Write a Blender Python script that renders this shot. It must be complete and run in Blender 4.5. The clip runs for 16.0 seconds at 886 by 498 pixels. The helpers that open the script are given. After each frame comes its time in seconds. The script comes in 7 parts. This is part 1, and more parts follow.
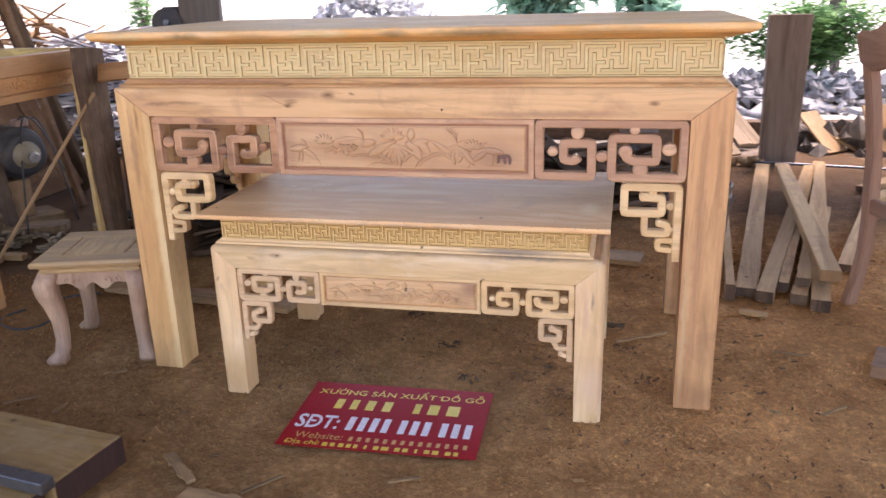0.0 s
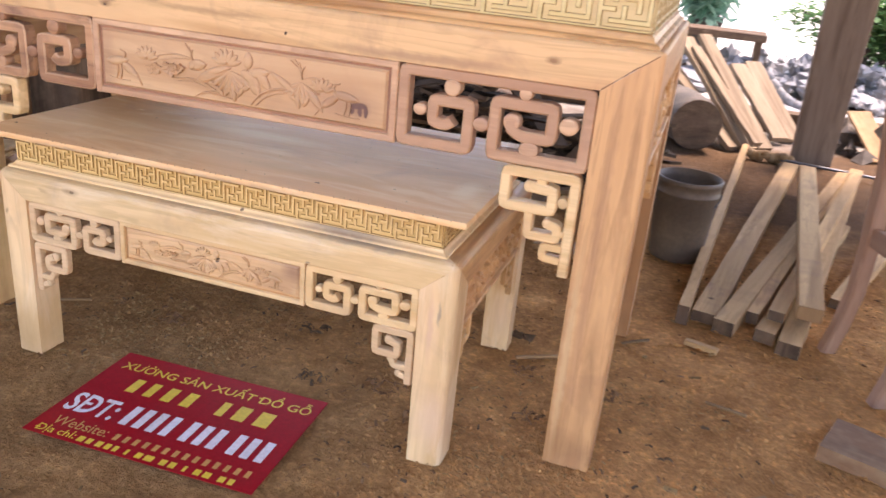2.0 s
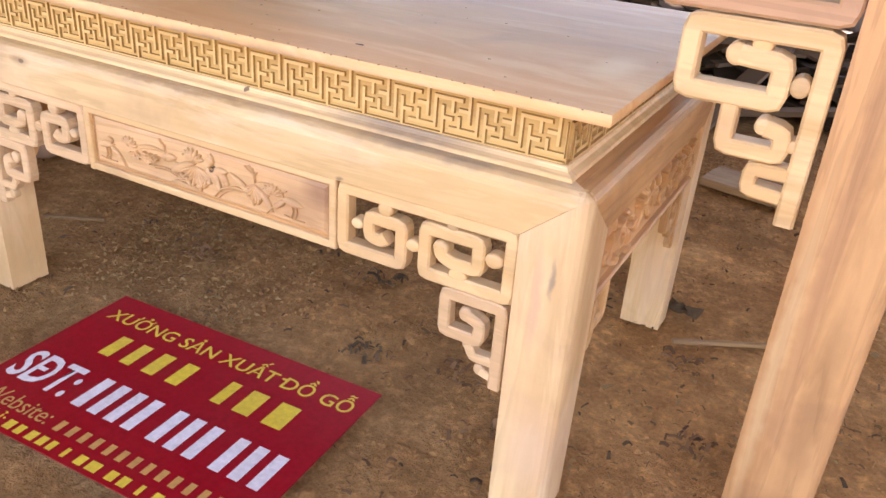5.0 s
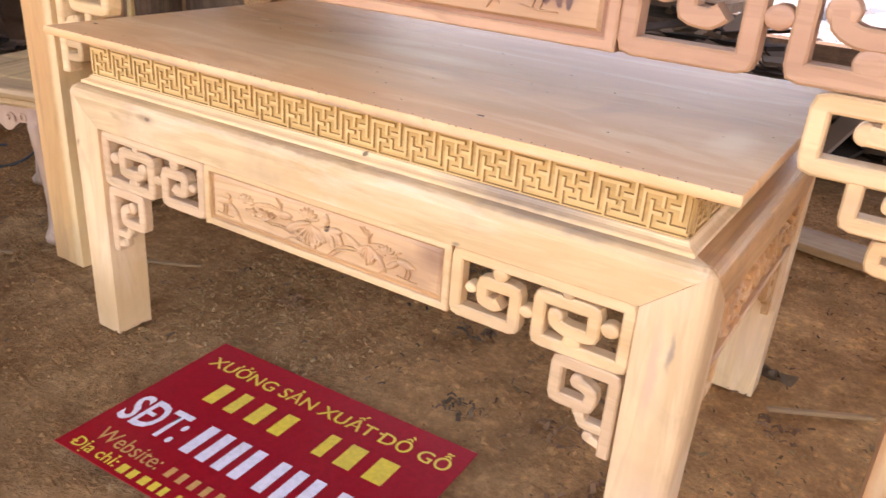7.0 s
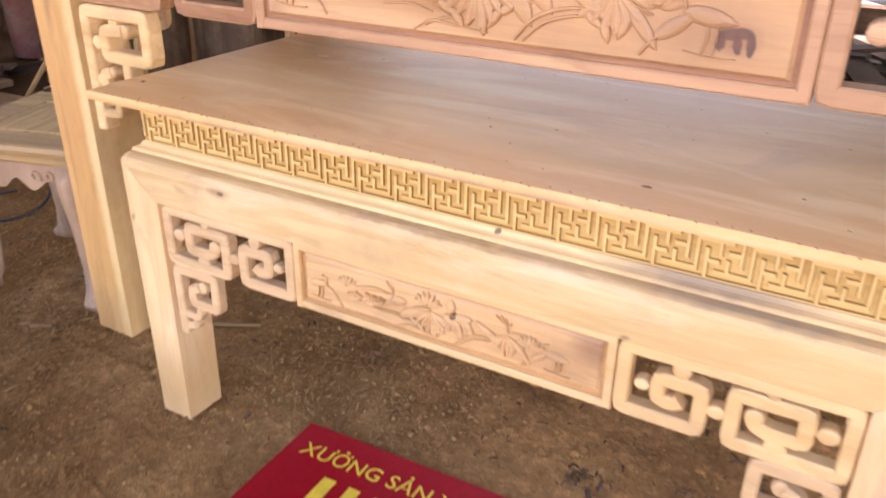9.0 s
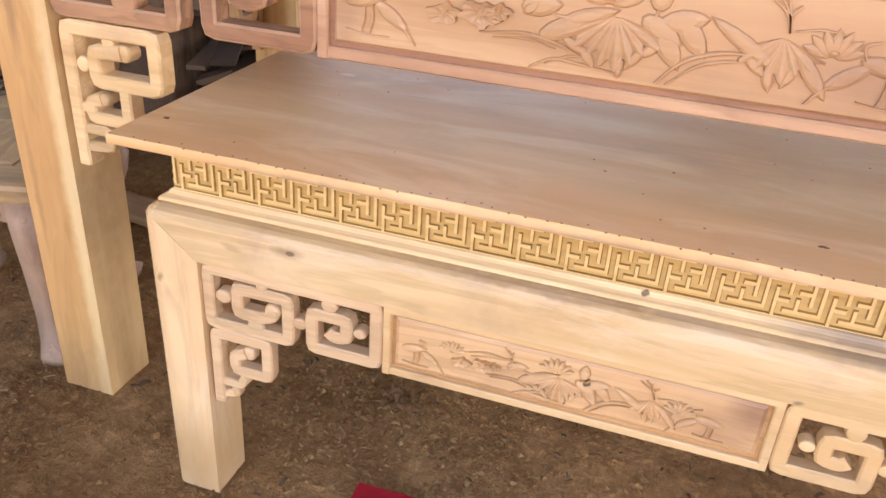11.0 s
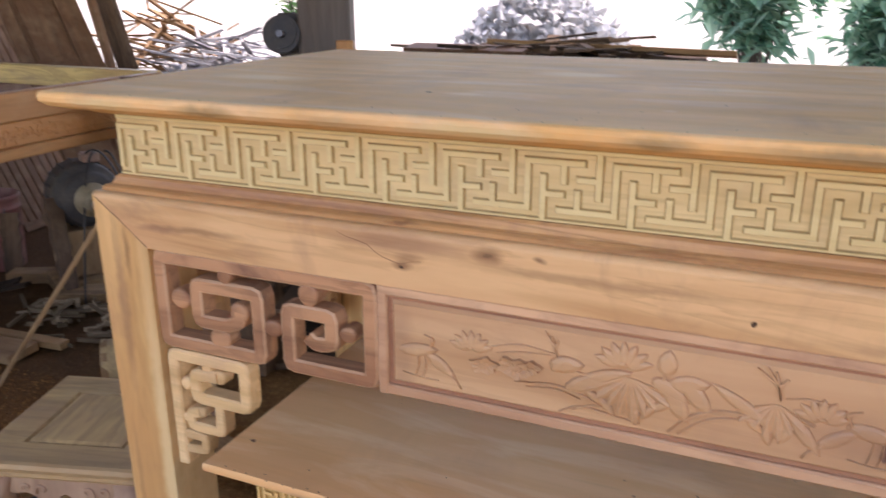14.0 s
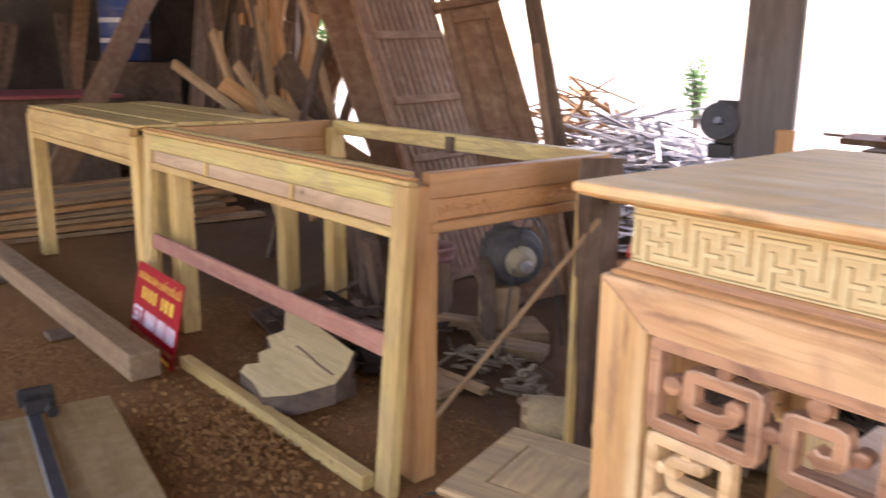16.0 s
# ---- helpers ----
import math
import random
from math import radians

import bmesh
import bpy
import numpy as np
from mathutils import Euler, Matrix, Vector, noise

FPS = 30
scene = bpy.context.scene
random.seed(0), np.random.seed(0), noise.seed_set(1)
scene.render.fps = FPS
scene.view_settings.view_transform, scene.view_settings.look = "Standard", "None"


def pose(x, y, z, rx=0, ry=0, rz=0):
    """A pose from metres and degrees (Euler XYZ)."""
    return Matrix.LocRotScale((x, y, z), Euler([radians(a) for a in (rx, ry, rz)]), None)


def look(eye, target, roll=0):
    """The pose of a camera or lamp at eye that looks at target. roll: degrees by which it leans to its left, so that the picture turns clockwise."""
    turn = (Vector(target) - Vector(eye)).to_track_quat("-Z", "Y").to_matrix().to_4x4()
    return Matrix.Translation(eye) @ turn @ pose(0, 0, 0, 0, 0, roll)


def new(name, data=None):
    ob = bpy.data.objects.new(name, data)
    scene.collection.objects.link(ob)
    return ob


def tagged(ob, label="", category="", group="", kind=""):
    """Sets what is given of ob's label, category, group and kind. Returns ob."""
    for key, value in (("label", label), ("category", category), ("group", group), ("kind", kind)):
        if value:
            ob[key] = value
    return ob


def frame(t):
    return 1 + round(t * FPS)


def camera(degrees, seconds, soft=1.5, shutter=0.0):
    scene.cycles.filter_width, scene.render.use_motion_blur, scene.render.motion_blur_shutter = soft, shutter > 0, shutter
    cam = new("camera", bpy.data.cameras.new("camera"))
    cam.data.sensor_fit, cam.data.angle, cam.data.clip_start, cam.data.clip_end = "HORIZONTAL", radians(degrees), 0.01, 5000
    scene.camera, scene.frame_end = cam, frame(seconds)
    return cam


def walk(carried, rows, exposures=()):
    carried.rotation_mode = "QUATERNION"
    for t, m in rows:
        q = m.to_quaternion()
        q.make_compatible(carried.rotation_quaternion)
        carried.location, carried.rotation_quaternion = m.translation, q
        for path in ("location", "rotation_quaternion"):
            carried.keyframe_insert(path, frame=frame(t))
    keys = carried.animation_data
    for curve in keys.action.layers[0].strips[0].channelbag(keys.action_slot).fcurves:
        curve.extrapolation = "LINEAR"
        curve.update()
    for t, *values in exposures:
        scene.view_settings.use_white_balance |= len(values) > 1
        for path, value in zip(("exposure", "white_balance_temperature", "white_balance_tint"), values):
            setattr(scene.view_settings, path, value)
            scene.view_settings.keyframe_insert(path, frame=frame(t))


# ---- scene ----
cam = camera(57.6, 16.0, shutter=0.5)
PATH = [
    (0, (-0.01, 0.204, 1.284), (-0.438, 2.058, 0.668), -1.6),
    (0.5, (0.188, 0.372, 1.256), (-0.354, 2.187, 0.613), -0.9),
    (1, (0.332, 0.514, 1.258), (-0.189, 2.312, 0.553), 0.5),
    (1.5, (0.383, 0.715, 1.214), (-0.071, 2.527, 0.499), 4.3),
    (2, (0.377, 0.903, 1.189), (-0.162, 2.682, 0.452), 5.5),
    (2.5, (0.402, 1.124, 1.141), (-0.304, 2.823, 0.356), 4.9),
    (3, (0.347, 1.266, 1.097), (-0.471, 2.886, 0.258), 3.3),
    (3.5, (0.263, 1.444, 0.996), (-0.561, 3.029, 0.097), 2.8),
    (3.7, (0.237, 1.516, 0.916), (-0.564, 3.105, 0.003), 4.6),
    (5.8, (0.179, 1.586, 0.879), (-0.656, 3.175, -0.003), 4.1),
    (6, (0.168, 1.578, 0.889), (-0.683, 3.165, 0.02), 4.1),
    (6.5, (0.142, 1.56, 0.905), (-0.757, 3.137, 0.067), 4.2),
    (7, (0.122, 1.529, 0.916), (-0.823, 3.088, 0.093), 4.4),
    (7.5, (0.094, 1.496, 0.945), (-0.88, 3.027, 0.104), 3.7),
    (8, (0.053, 1.483, 0.96), (-0.919, 3.003, 0.097), 2.9),
    (8.5, (-0.029, 1.515, 0.979), (-0.972, 3.04, 0.093), 1.9),
    (9, (-0.185, 1.602, 0.98), (-1.076, 3.157, 0.094), 0.8),
    (9.2, (-0.244, 1.64, 0.991), (-1.103, 3.217, 0.109), 0.5),
    (11.3, (-0.605, 1.581, 1.039), (-1.096, 3.262, 0.074), 4.2),
    (11.5, (-0.602, 1.573, 1.049), (-1.112, 3.248, 0.083), 4.7),
    (12, (-0.574, 1.567, 1.156), (-1.161, 3.246, 0.243), 4.3),
    (12.5, (-0.564, 1.571, 1.246), (-1.18, 3.286, 0.42), 2.4),
    (13, (-0.555, 1.57, 1.286), (-1.19, 3.306, 0.523), 0.7),
    (13.5, (-0.538, 1.575, 1.32), (-1.22, 3.324, 0.629), -0.1),
    (14, (-0.537, 1.56, 1.344), (-1.292, 3.304, 0.72), -0.1),
    (14.5, (-0.561, 1.506, 1.379), (-1.532, 3.164, 0.822), -0.5),
    (15, (-0.591, 1.461, 1.39), (-1.748, 3.01, 0.876), -0.3),
    (15.5, (-0.637, 1.419, 1.402), (-1.949, 2.846, 0.91), 0.2),
    (16, (-0.713, 1.373, 1.4), (-2.19, 2.64, 0.936), 0.7),
]
walk(cam, [(t, look(eye, target, roll)) for t, eye, target, roll in PATH],
     [(0, 2.45, 7950, 30), (1.5, 2.60, 8300, 31), (3, 2.82, 8700, 28), (3.7, 2.94, 8900, 31), (5.8, 2.92, 9000, 33), (7, 2.98, 9100, 34), (8.4, 3.04, 9100, 34), (9.2, 2.96, 9100, 34), (11.5, 2.74, 8850, 30), (12.5, 2.38, 8300, 26), (13.5, 2.14, 8150, 27), (14.5, 2.18, 8150, 30), (15.2, 2.38, 8150, 32), (16, 2.80, 8250, 33)])

# ---- world, sun, exposure ----
SUN_EL, SUN_AZ = radians(66), radians(36)
world = bpy.data.worlds.new("sky")
scene.world = world
world.use_nodes = True
wn = world.node_tree.nodes
wl = world.node_tree.links
sky = wn.new("ShaderNodeTexSky")
sky.sky_type = "NISHITA"
sky.sun_disc = False
sky.sun_elevation = SUN_EL
sky.sun_rotation = SUN_AZ
sky.air_density, sky.dust_density = 1.0, 0.8
wn["Background"].inputs["Strength"].default_value = 0.15
wl.new(sky.outputs["Color"], wn["Background"].inputs["Color"])
sun = new("sun", bpy.data.lights.new("sun", "SUN"))
sun.data.energy, sun.data.angle, sun.data.color = 1.6, radians(20), (1.0, 0.98, 0.95)
sun_from = Vector((math.sin(SUN_AZ) * math.cos(SUN_EL), math.cos(SUN_AZ) * math.cos(SUN_EL), math.sin(SUN_EL)))
sun.matrix_basis = look(sun_from * 20, (0, 0, 0))


# ---- materials ----
def nodes_of(name):
    m = bpy.data.materials.new(name)
    m.use_nodes = True
    return m, m.node_tree.nodes, m.node_tree.links, m.node_tree.nodes["Principled BSDF"]


def ramp(nt, stops):
    r = nt.new("ShaderNodeValToRGB")
    while len(r.color_ramp.elements) < len(stops):
        r.color_ramp.elements.new(0.5)
    for e, (p, c) in zip(r.color_ramp.elements, stops):
        e.position = p
        e.color = (*c, 1) if len(c) == 3 else c
    return r


def mixer(nt, lk, a, b, fac, kind="MIX"):
    m = nt.new("ShaderNodeMix")
    m.data_type, m.blend_type = "RGBA", kind
    for socket, value in ((m.inputs[0], fac), (m.inputs[6], a), (m.inputs[7], b)):
        if isinstance(value, (int, float)):
            socket.default_value = value
        elif isinstance(value, tuple):
            socket.default_value = (*value, 1)
        else:
            lk.new(value, socket)
    return m.outputs[2]


def noise_tex(nt, lk, vec, scale, detail=4.0, rough=0.55, distort=0.0):
    n = nt.new("ShaderNodeTexNoise")
    n.inputs["Scale"].default_value = scale
    n.inputs["Detail"].default_value = detail
    n.inputs["Roughness"].default_value = rough
    n.inputs["Distortion"].default_value = distort
    lk.new(vec, n.inputs["Vector"])
    return n.outputs["Fac"]


def shifted(nt, lk, scale):
    """Object coordinates, moved by a random step for each object and stretched."""
    tc = nt.new("ShaderNodeTexCoord")
    info = nt.new("ShaderNodeObjectInfo")
    mul = nt.new("ShaderNodeMath")
    mul.operation = "MULTIPLY"
    mul.inputs[1].default_value = 37.0
    lk.new(info.outputs["Random"], mul.inputs[0])
    add = nt.new("ShaderNodeVectorMath")
    add.operation = "ADD"
    lk.new(tc.outputs["Object"], add.inputs[0])
    lk.new(mul.outputs[0], add.inputs[1])
    mp = nt.new("ShaderNodeMapping")
    mp.inputs["Scale"].default_value = scale
    lk.new(add.outputs[0], mp.inputs["Vector"])
    return mp.outputs["Vector"], add.outputs[0], info.outputs["Random"]


def wood(name, light, dark, tint, axis="x", rough=0.46, stain=0.35, knots=True, bump=0.12, dust=0.0, vary=0.12, streak=0.35, smoke=0.0, lines_amt=0.55, marks=(), bleach=None, spec=0.5):
    """Bare wood. light, dark: the two grain tones; tint: slow drift of the heartwood; axis: way of the grain."""
    m, nt, lk, bsdf = nodes_of(name)
    k = {"x": (0.55, 6.5, 6.5), "y": (6.5, 0.55, 6.5), "z": (6.5, 6.5, 0.55)}[axis]
    vec, raw, rnd = shifted(nt, lk, k)
    bands = noise_tex(nt, lk, vec, 1.3, 4, 0.52, 1.5)
    col = ramp(nt, [(0.30, dark), (0.56, light)])
    lk.new(bands, col.inputs[0])
    fine_map = nt.new("ShaderNodeMapping")
    fine_map.inputs["Scale"].default_value = tuple(2.0 if a < 2 else 16.0 for a in k)
    lk.new(raw, fine_map.inputs["Vector"])
    fine = noise_tex(nt, lk, fine_map.outputs["Vector"], 9.0, 3, 0.6)
    fr = ramp(nt, [(0.3, (0.78, 0.74, 0.70)), (0.65, (1, 1, 1))])
    lk.new(fine, fr.inputs[0])
    out = mixer(nt, lk, col.outputs[0], fr.outputs[0], lines_amt, "MULTIPLY")
    # thin dark growth lines along the grain
    line_map = nt.new("ShaderNodeMapping")
    line_map.inputs["Scale"].default_value = tuple(0.9 if a < 2 else 11.0 for a in k)
    lk.new(raw, line_map.inputs["Vector"])
    lines = noise_tex(nt, lk, line_map.outputs["Vector"], 1.7, 4, 0.55, 1.3)
    lr = ramp(nt, [(0.40, (0, 0, 0)), (0.50, (streak, streak, streak)), (0.53, (0, 0, 0))])
    lk.new(lines, lr.inputs[0])
    out = mixer(nt, lk, out, tuple(c * 0.62 for c in dark), lr.outputs[0])
    # smoky patches
    if smoke:
        sm = noise_tex(nt, lk, raw, 4.2, 5, 0.62, 0.9)
        mr = ramp(nt, [(0.52, (0, 0, 0)), (0.74, (smoke, smoke, smoke))])
        lk.new(sm, mr.inputs[0])
        out = mixer(nt, lk, out, (dark[0] * 0.55, dark[1] * 0.55, dark[1] * 0.42), mr.outputs[0])
    slow_map = nt.new("ShaderNodeMapping")
    slow_map.inputs["Scale"].default_value = tuple(0.8 if a < 2 else 4.0 for a in k)
    lk.new(raw, slow_map.inputs["Vector"])
    slow = noise_tex(nt, lk, slow_map.outputs["Vector"], 1.4, 3, 0.5, 0.8)
    sr = ramp(nt, [(0.42, (0, 0, 0)), (0.62, (1, 1, 1))])
    lk.new(slow, sr.inputs[0])
    out = mixer(nt, lk, out, tint, sr.outputs[0]) if stain == 0 else mixer(nt, lk, out, mixer(nt, lk, out, tint, 0.6), sr.outputs[0])
    if stain:
        spots = noise_tex(nt, lk, slow_map.outputs["Vector"], 3.1, 6, 0.6, 0.5)
        pr = ramp(nt, [(0.60, (0, 0, 0)), (0.80, (1, 1, 1))])
        lk.new(spots, pr.inputs[0])
        sc = nt.new("ShaderNodeMath")
        sc.operation = "MULTIPLY"
        sc.inputs[1].default_value = stain
        lk.new(pr.outputs[0], sc.inputs[0])
        out = mixer(nt, lk, out, tuple(c * 0.42 for c in dark), sc.outputs[0])
    if knots:
        v = nt.new("ShaderNodeTexVoronoi")
        v.inputs["Scale"].default_value = 4.2
        lk.new(raw, v.inputs["Vector"])
        kr = ramp(nt, [(0.018, (1, 1, 1)), (0.06, (0, 0, 0))])
        lk.new(v.outputs["Distance"], kr.inputs[0])
        out = mixer(nt, lk, out, tuple(c * 0.25 for c in dark), kr.outputs[0])
    hv = nt.new("ShaderNodeMapRange")
    hv.inputs["To Min"].default_value, hv.inputs["To Max"].default_value = 1 - vary, 1 + vary
    lk.new(rnd, hv.inputs["Value"])
    hsv = nt.new("ShaderNodeHueSaturation")
    lk.new(hv.outputs[0], hsv.inputs["Value"])
    hsv.inputs["Saturation"].default_value = 1.05
    lk.new(out, hsv.inputs["Color"])
    out = hsv.outputs[0]
    if bleach:
        # pale sanded patches, drawn out along the grain
        bl_map = nt.new("ShaderNodeMapping")
        bl_map.inputs["Scale"].default_value = tuple(1.6 if a < 2 else 6.0 for a in k)
        lk.new(raw, bl_map.inputs["Vector"])
        bl = noise_tex(nt, lk, bl_map.outputs["Vector"], 1.5, 6, 0.62, 1.2)
        br = ramp(nt, [(0.50, (0, 0, 0)), (0.70, (bleach[1], bleach[1], bleach[1]))])
        lk.new(bl, br.inputs[0])
        out = mixer(nt, lk, out, bleach[0], br.outputs[0])
    if marks:
        tc = nt.new("ShaderNodeTexCoord")
        wob = nt.new("ShaderNodeTexNoise")
        wob.inputs["Scale"].default_value, wob.inputs["Detail"].default_value = 38.0, 4.0
        lk.new(tc.outputs["Object"], wob.inputs["Vector"])
        sc = nt.new("ShaderNodeVectorMath")
        sc.operation = "MULTIPLY_ADD"
        sc.inputs[1].default_value, sc.inputs[2].default_value = (0.016, 0.016, 0.012), (-0.008, -0.008, -0.006)
        lk.new(wob.outputs["Color"], sc.inputs[0])
        at = nt.new("ShaderNodeVectorMath")
        lk.new(tc.outputs["Object"], at.inputs[0])
        lk.new(sc.outputs[0], at.inputs[1])
        for (cx, cz), (rx, rz), colour, amount, *flat in marks:
            mp = nt.new("ShaderNodeMapping")
            mp.inputs["Scale"].default_value = (1 / rx, 1 / rz, 0.0) if flat else (1 / rx, 0.0, 1 / rz)
            mp.inputs["Location"].default_value = (-cx / rx, -cz / rz, 0.0) if flat else (-cx / rx, 0.0, -cz / rz)
            lk.new(at.outputs[0], mp.inputs["Vector"])
            ln = nt.new("ShaderNodeVectorMath")
            ln.operation = "LENGTH"
            lk.new(mp.outputs[0], ln.inputs[0])
            mr = ramp(nt, [(0.72 if max(colour) < 0.06 else 0.30, (amount, amount, amount)), (1.0, (0, 0, 0))])
            lk.new(ln.outputs["Value"], mr.inputs[0])
            out = mixer(nt, lk, out, colour, mr.outputs[0])
    if dust:
        d = noise_tex(nt, lk, raw, 14.0, 6, 0.65)
        dr = ramp(nt, [(0.45, (0, 0, 0)), (0.7, (dust, dust, dust))])
        lk.new(d, dr.inputs[0])
        out = mixer(nt, lk, out, (0.52, 0.40, 0.25), dr.outputs[0])
    lk.new(out, bsdf.inputs["Base Color"])
    rr = nt.new("ShaderNodeMapRange")
    rr.inputs["To Min"].default_value, rr.inputs["To Max"].default_value = rough - 0.16 * lines_amt, rough + 0.30 * lines_amt
    lk.new(fine, rr.inputs["Value"])
    lk.new(rr.outputs[0], bsdf.inputs["Roughness"])
    bsdf.inputs["Specular IOR Level"].default_value = spec
    bp = nt.new("ShaderNodeBump")
    bp.inputs["Strength"].default_value, bp.inputs["Distance"].default_value = bump, 0.004
    lk.new(fine, bp.inputs["Height"])
    lk.new(bp.outputs[0], bsdf.inputs["Normal"])
    return m


def plain(name, colour, rough=0.6, metal=0.0, dirt=(0.2, 0.15, 0.1), amount=0.35, scale=9.0, bump=0.1, spec=0.5):
    """Painted, plastic, stone or metal surface with dirt at two scales."""
    m, nt, lk, bsdf = nodes_of(name)
    vec, raw, rnd = shifted(nt, lk, (1, 1, 1))
    big = noise_tex(nt, lk, vec, scale, 6, 0.65)
    small = noise_tex(nt, lk, vec, scale * 11, 4, 0.6)
    br = ramp(nt, [(0.42, (0, 0, 0)), (0.75, (amount, amount, amount))])
    lk.new(big, br.inputs[0])
    out = mixer(nt, lk, colour, dirt, br.outputs[0])
    sr = ramp(nt, [(0.3, (0.82, 0.82, 0.82)), (0.7, (1.08, 1.08, 1.08))])
    lk.new(small, sr.inputs[0])
    out = mixer(nt, lk, out, sr.outputs[0], 1.0, "MULTIPLY")
    lk.new(out, bsdf.inputs["Base Color"])
    rr = nt.new("ShaderNodeMapRange")
    rr.inputs["To Min"].default_value, rr.inputs["To Max"].default_value = max(rough - 0.12, 0.05), min(rough + 0.15, 1)
    lk.new(big, rr.inputs["Value"])
    lk.new(rr.outputs[0], bsdf.inputs["Roughness"])
    bsdf.inputs["Specular IOR Level"].default_value = spec
    bsdf.inputs["Metallic"].default_value = metal
    bp = nt.new("ShaderNodeBump")
    bp.inputs["Strength"].default_value, bp.inputs["Distance"].default_value = bump, 0.003
    lk.new(small, bp.inputs["Height"])
    lk.new(bp.outputs[0], bsdf.inputs["Normal"])
    return m


TAN, TAN_D = (0.67, 0.425, 0.215), (0.41, 0.215, 0.092)
TAN_T = (0.50, 0.255, 0.120)
WOOD = {}
for ax in "xyz":
    WOOD["tan_" + ax] = wood("tan_wood_" + ax, TAN, TAN_D, TAN_T, ax, stain=0.6, knots=False, streak=0.4, smoke=0.6, lines_amt=0.18)
    WOOD["sap_" + ax] = wood("yellow_sapwood_" + ax, (0.77, 0.56, 0.325), (0.58, 0.375, 0.185), (0.68, 0.445, 0.23), ax, stain=0.4, knots=False, streak=0.25, smoke=0.5, lines_amt=0.14)
    WOOD["old_" + ax] = wood("weathered_brown_wood_" + ax, (0.150, 0.098, 0.068), (0.062, 0.040, 0.028), (0.10, 0.069, 0.054), ax, rough=0.85, dust=0.12, bump=0.4, spec=0.2)
    WOOD["sawn_" + ax] = wood("sawn_pale_wood_" + ax, (0.37, 0.235, 0.125), (0.205, 0.118, 0.060), (0.27, 0.155, 0.082), ax, rough=0.75, bump=0.35, dust=0.2, vary=0.2)
    WOOD["yel_" + ax] = wood("fresh_yellow_wood_" + ax, (0.68, 0.50, 0.21), (0.48, 0.31, 0.11), (0.52, 0.31, 0.13), ax, stain=0.6, smoke=0.5, streak=0.5)
    WOOD["org_" + ax] = wood("orange_brown_wood_" + ax, (0.52, 0.275, 0.115), (0.32, 0.15, 0.06), (0.40, 0.195, 0.085), ax, stain=0.4, dust=0.15)
for ax in "xz":
    WOOD["door_" + ax] = wood("brown_door_wood_" + ax, (0.205, 0.108, 0.058), (0.125, 0.063, 0.035), (0.17, 0.090, 0.050), ax, rough=0.7, dust=0.2)
WOOD["pinkrail"] = wood("reddish_board", (0.40, 0.185, 0.135), (0.25, 0.105, 0.080), (0.34, 0.155, 0.105), "x", rough=0.7, dust=0.2)
WOOD["bench_x"] = wood("dusty_bench_wood", (0.33, 0.205, 0.082), (0.19, 0.112, 0.044), (0.26, 0.155, 0.062), "x", rough=0.75, dust=0.25)
WOOD["post_z"] = wood("grey_weathered_post", (0.165, 0.140, 0.125), (0.080, 0.066, 0.058), (0.135, 0.125, 0.122), "z", rough=0.8, bump=0.5, stain=0.5)
for ax in "x":
    WOOD["dim_" + ax] = wood("weathered_sawn_wood_" + ax, (0.42, 0.265, 0.130), (0.16, 0.093, 0.045), (0.25, 0.148, 0.074), ax, rough=0.8, bump=0.35, dust=0.12, vary=0.35, stain=0.6, smoke=0.6)
LIME = wood("greenish_yellow_board", (0.66, 0.57, 0.21), (0.50, 0.38, 0.13), (0.54, 0.36, 0.14), "x", stain=0.6, smoke=0.5, streak=0.5, lines_amt=0.25)
PINK_STRIP = wood("pale_pinkish_strip", (0.62, 0.46, 0.29), (0.44, 0.29, 0.17), (0.52, 0.35, 0.22), "x", stain=0.5, smoke=0.5, lines_amt=0.25)
BROWN_M, PURPLE_M, INK_M, GREY_M, DARK_M = (0.20, 0.095, 0.045), (0.20, 0.092, 0.066), (0.035, 0.03, 0.045), (0.23, 0.19, 0.155), (0.05, 0.024, 0.012)
BIG_RAIL = wood("figured_rail_wood", (0.77, 0.515, 0.285), (0.52, 0.290, 0.140), (0.62, 0.350, 0.195), "x", stain=0.5, knots=False, streak=0.25, smoke=0.55, lines_amt=0.18, marks=[
    ((0.60, 0.982), (0.15, 0.024), PURPLE_M, 0.5), ((0.609, 0.947), (0.022, 0.010), BROWN_M, 0.8), ((0.607, 0.945), (0.0042, 0.003), DARK_M, 1.0), ((0.62, 0.960), (0.030, 0.010), BROWN_M, 0.5),
    ((0.743, 0.980), (0.030, 0.016), BROWN_M, 0.75), ((0.743, 0.980), (0.008, 0.004), DARK_M, 0.45), ((0.82, 0.984), (0.012, 0.006), BROWN_M, 0.8), ((1.101, 0.937), (0.0038, 0.0035), DARK_M, 1.0),
    ((0.15, 0.950), (0.06, 0.010), PURPLE_M, 0.55), ((0.235, 0.954), (0.11, 0.008), BROWN_M, 0.55), ((1.06, 0.902), (0.44, 0.011), PURPLE_M, 0.9), ((0.90, 0.962), (0.26, 0.010), BROWN_M, 0.35), ((1.45, 0.925), (0.30, 0.014), PURPLE_M, 0.5), ((1.72, 0.958), (0.02, 0.010), BROWN_M, 0.8)])
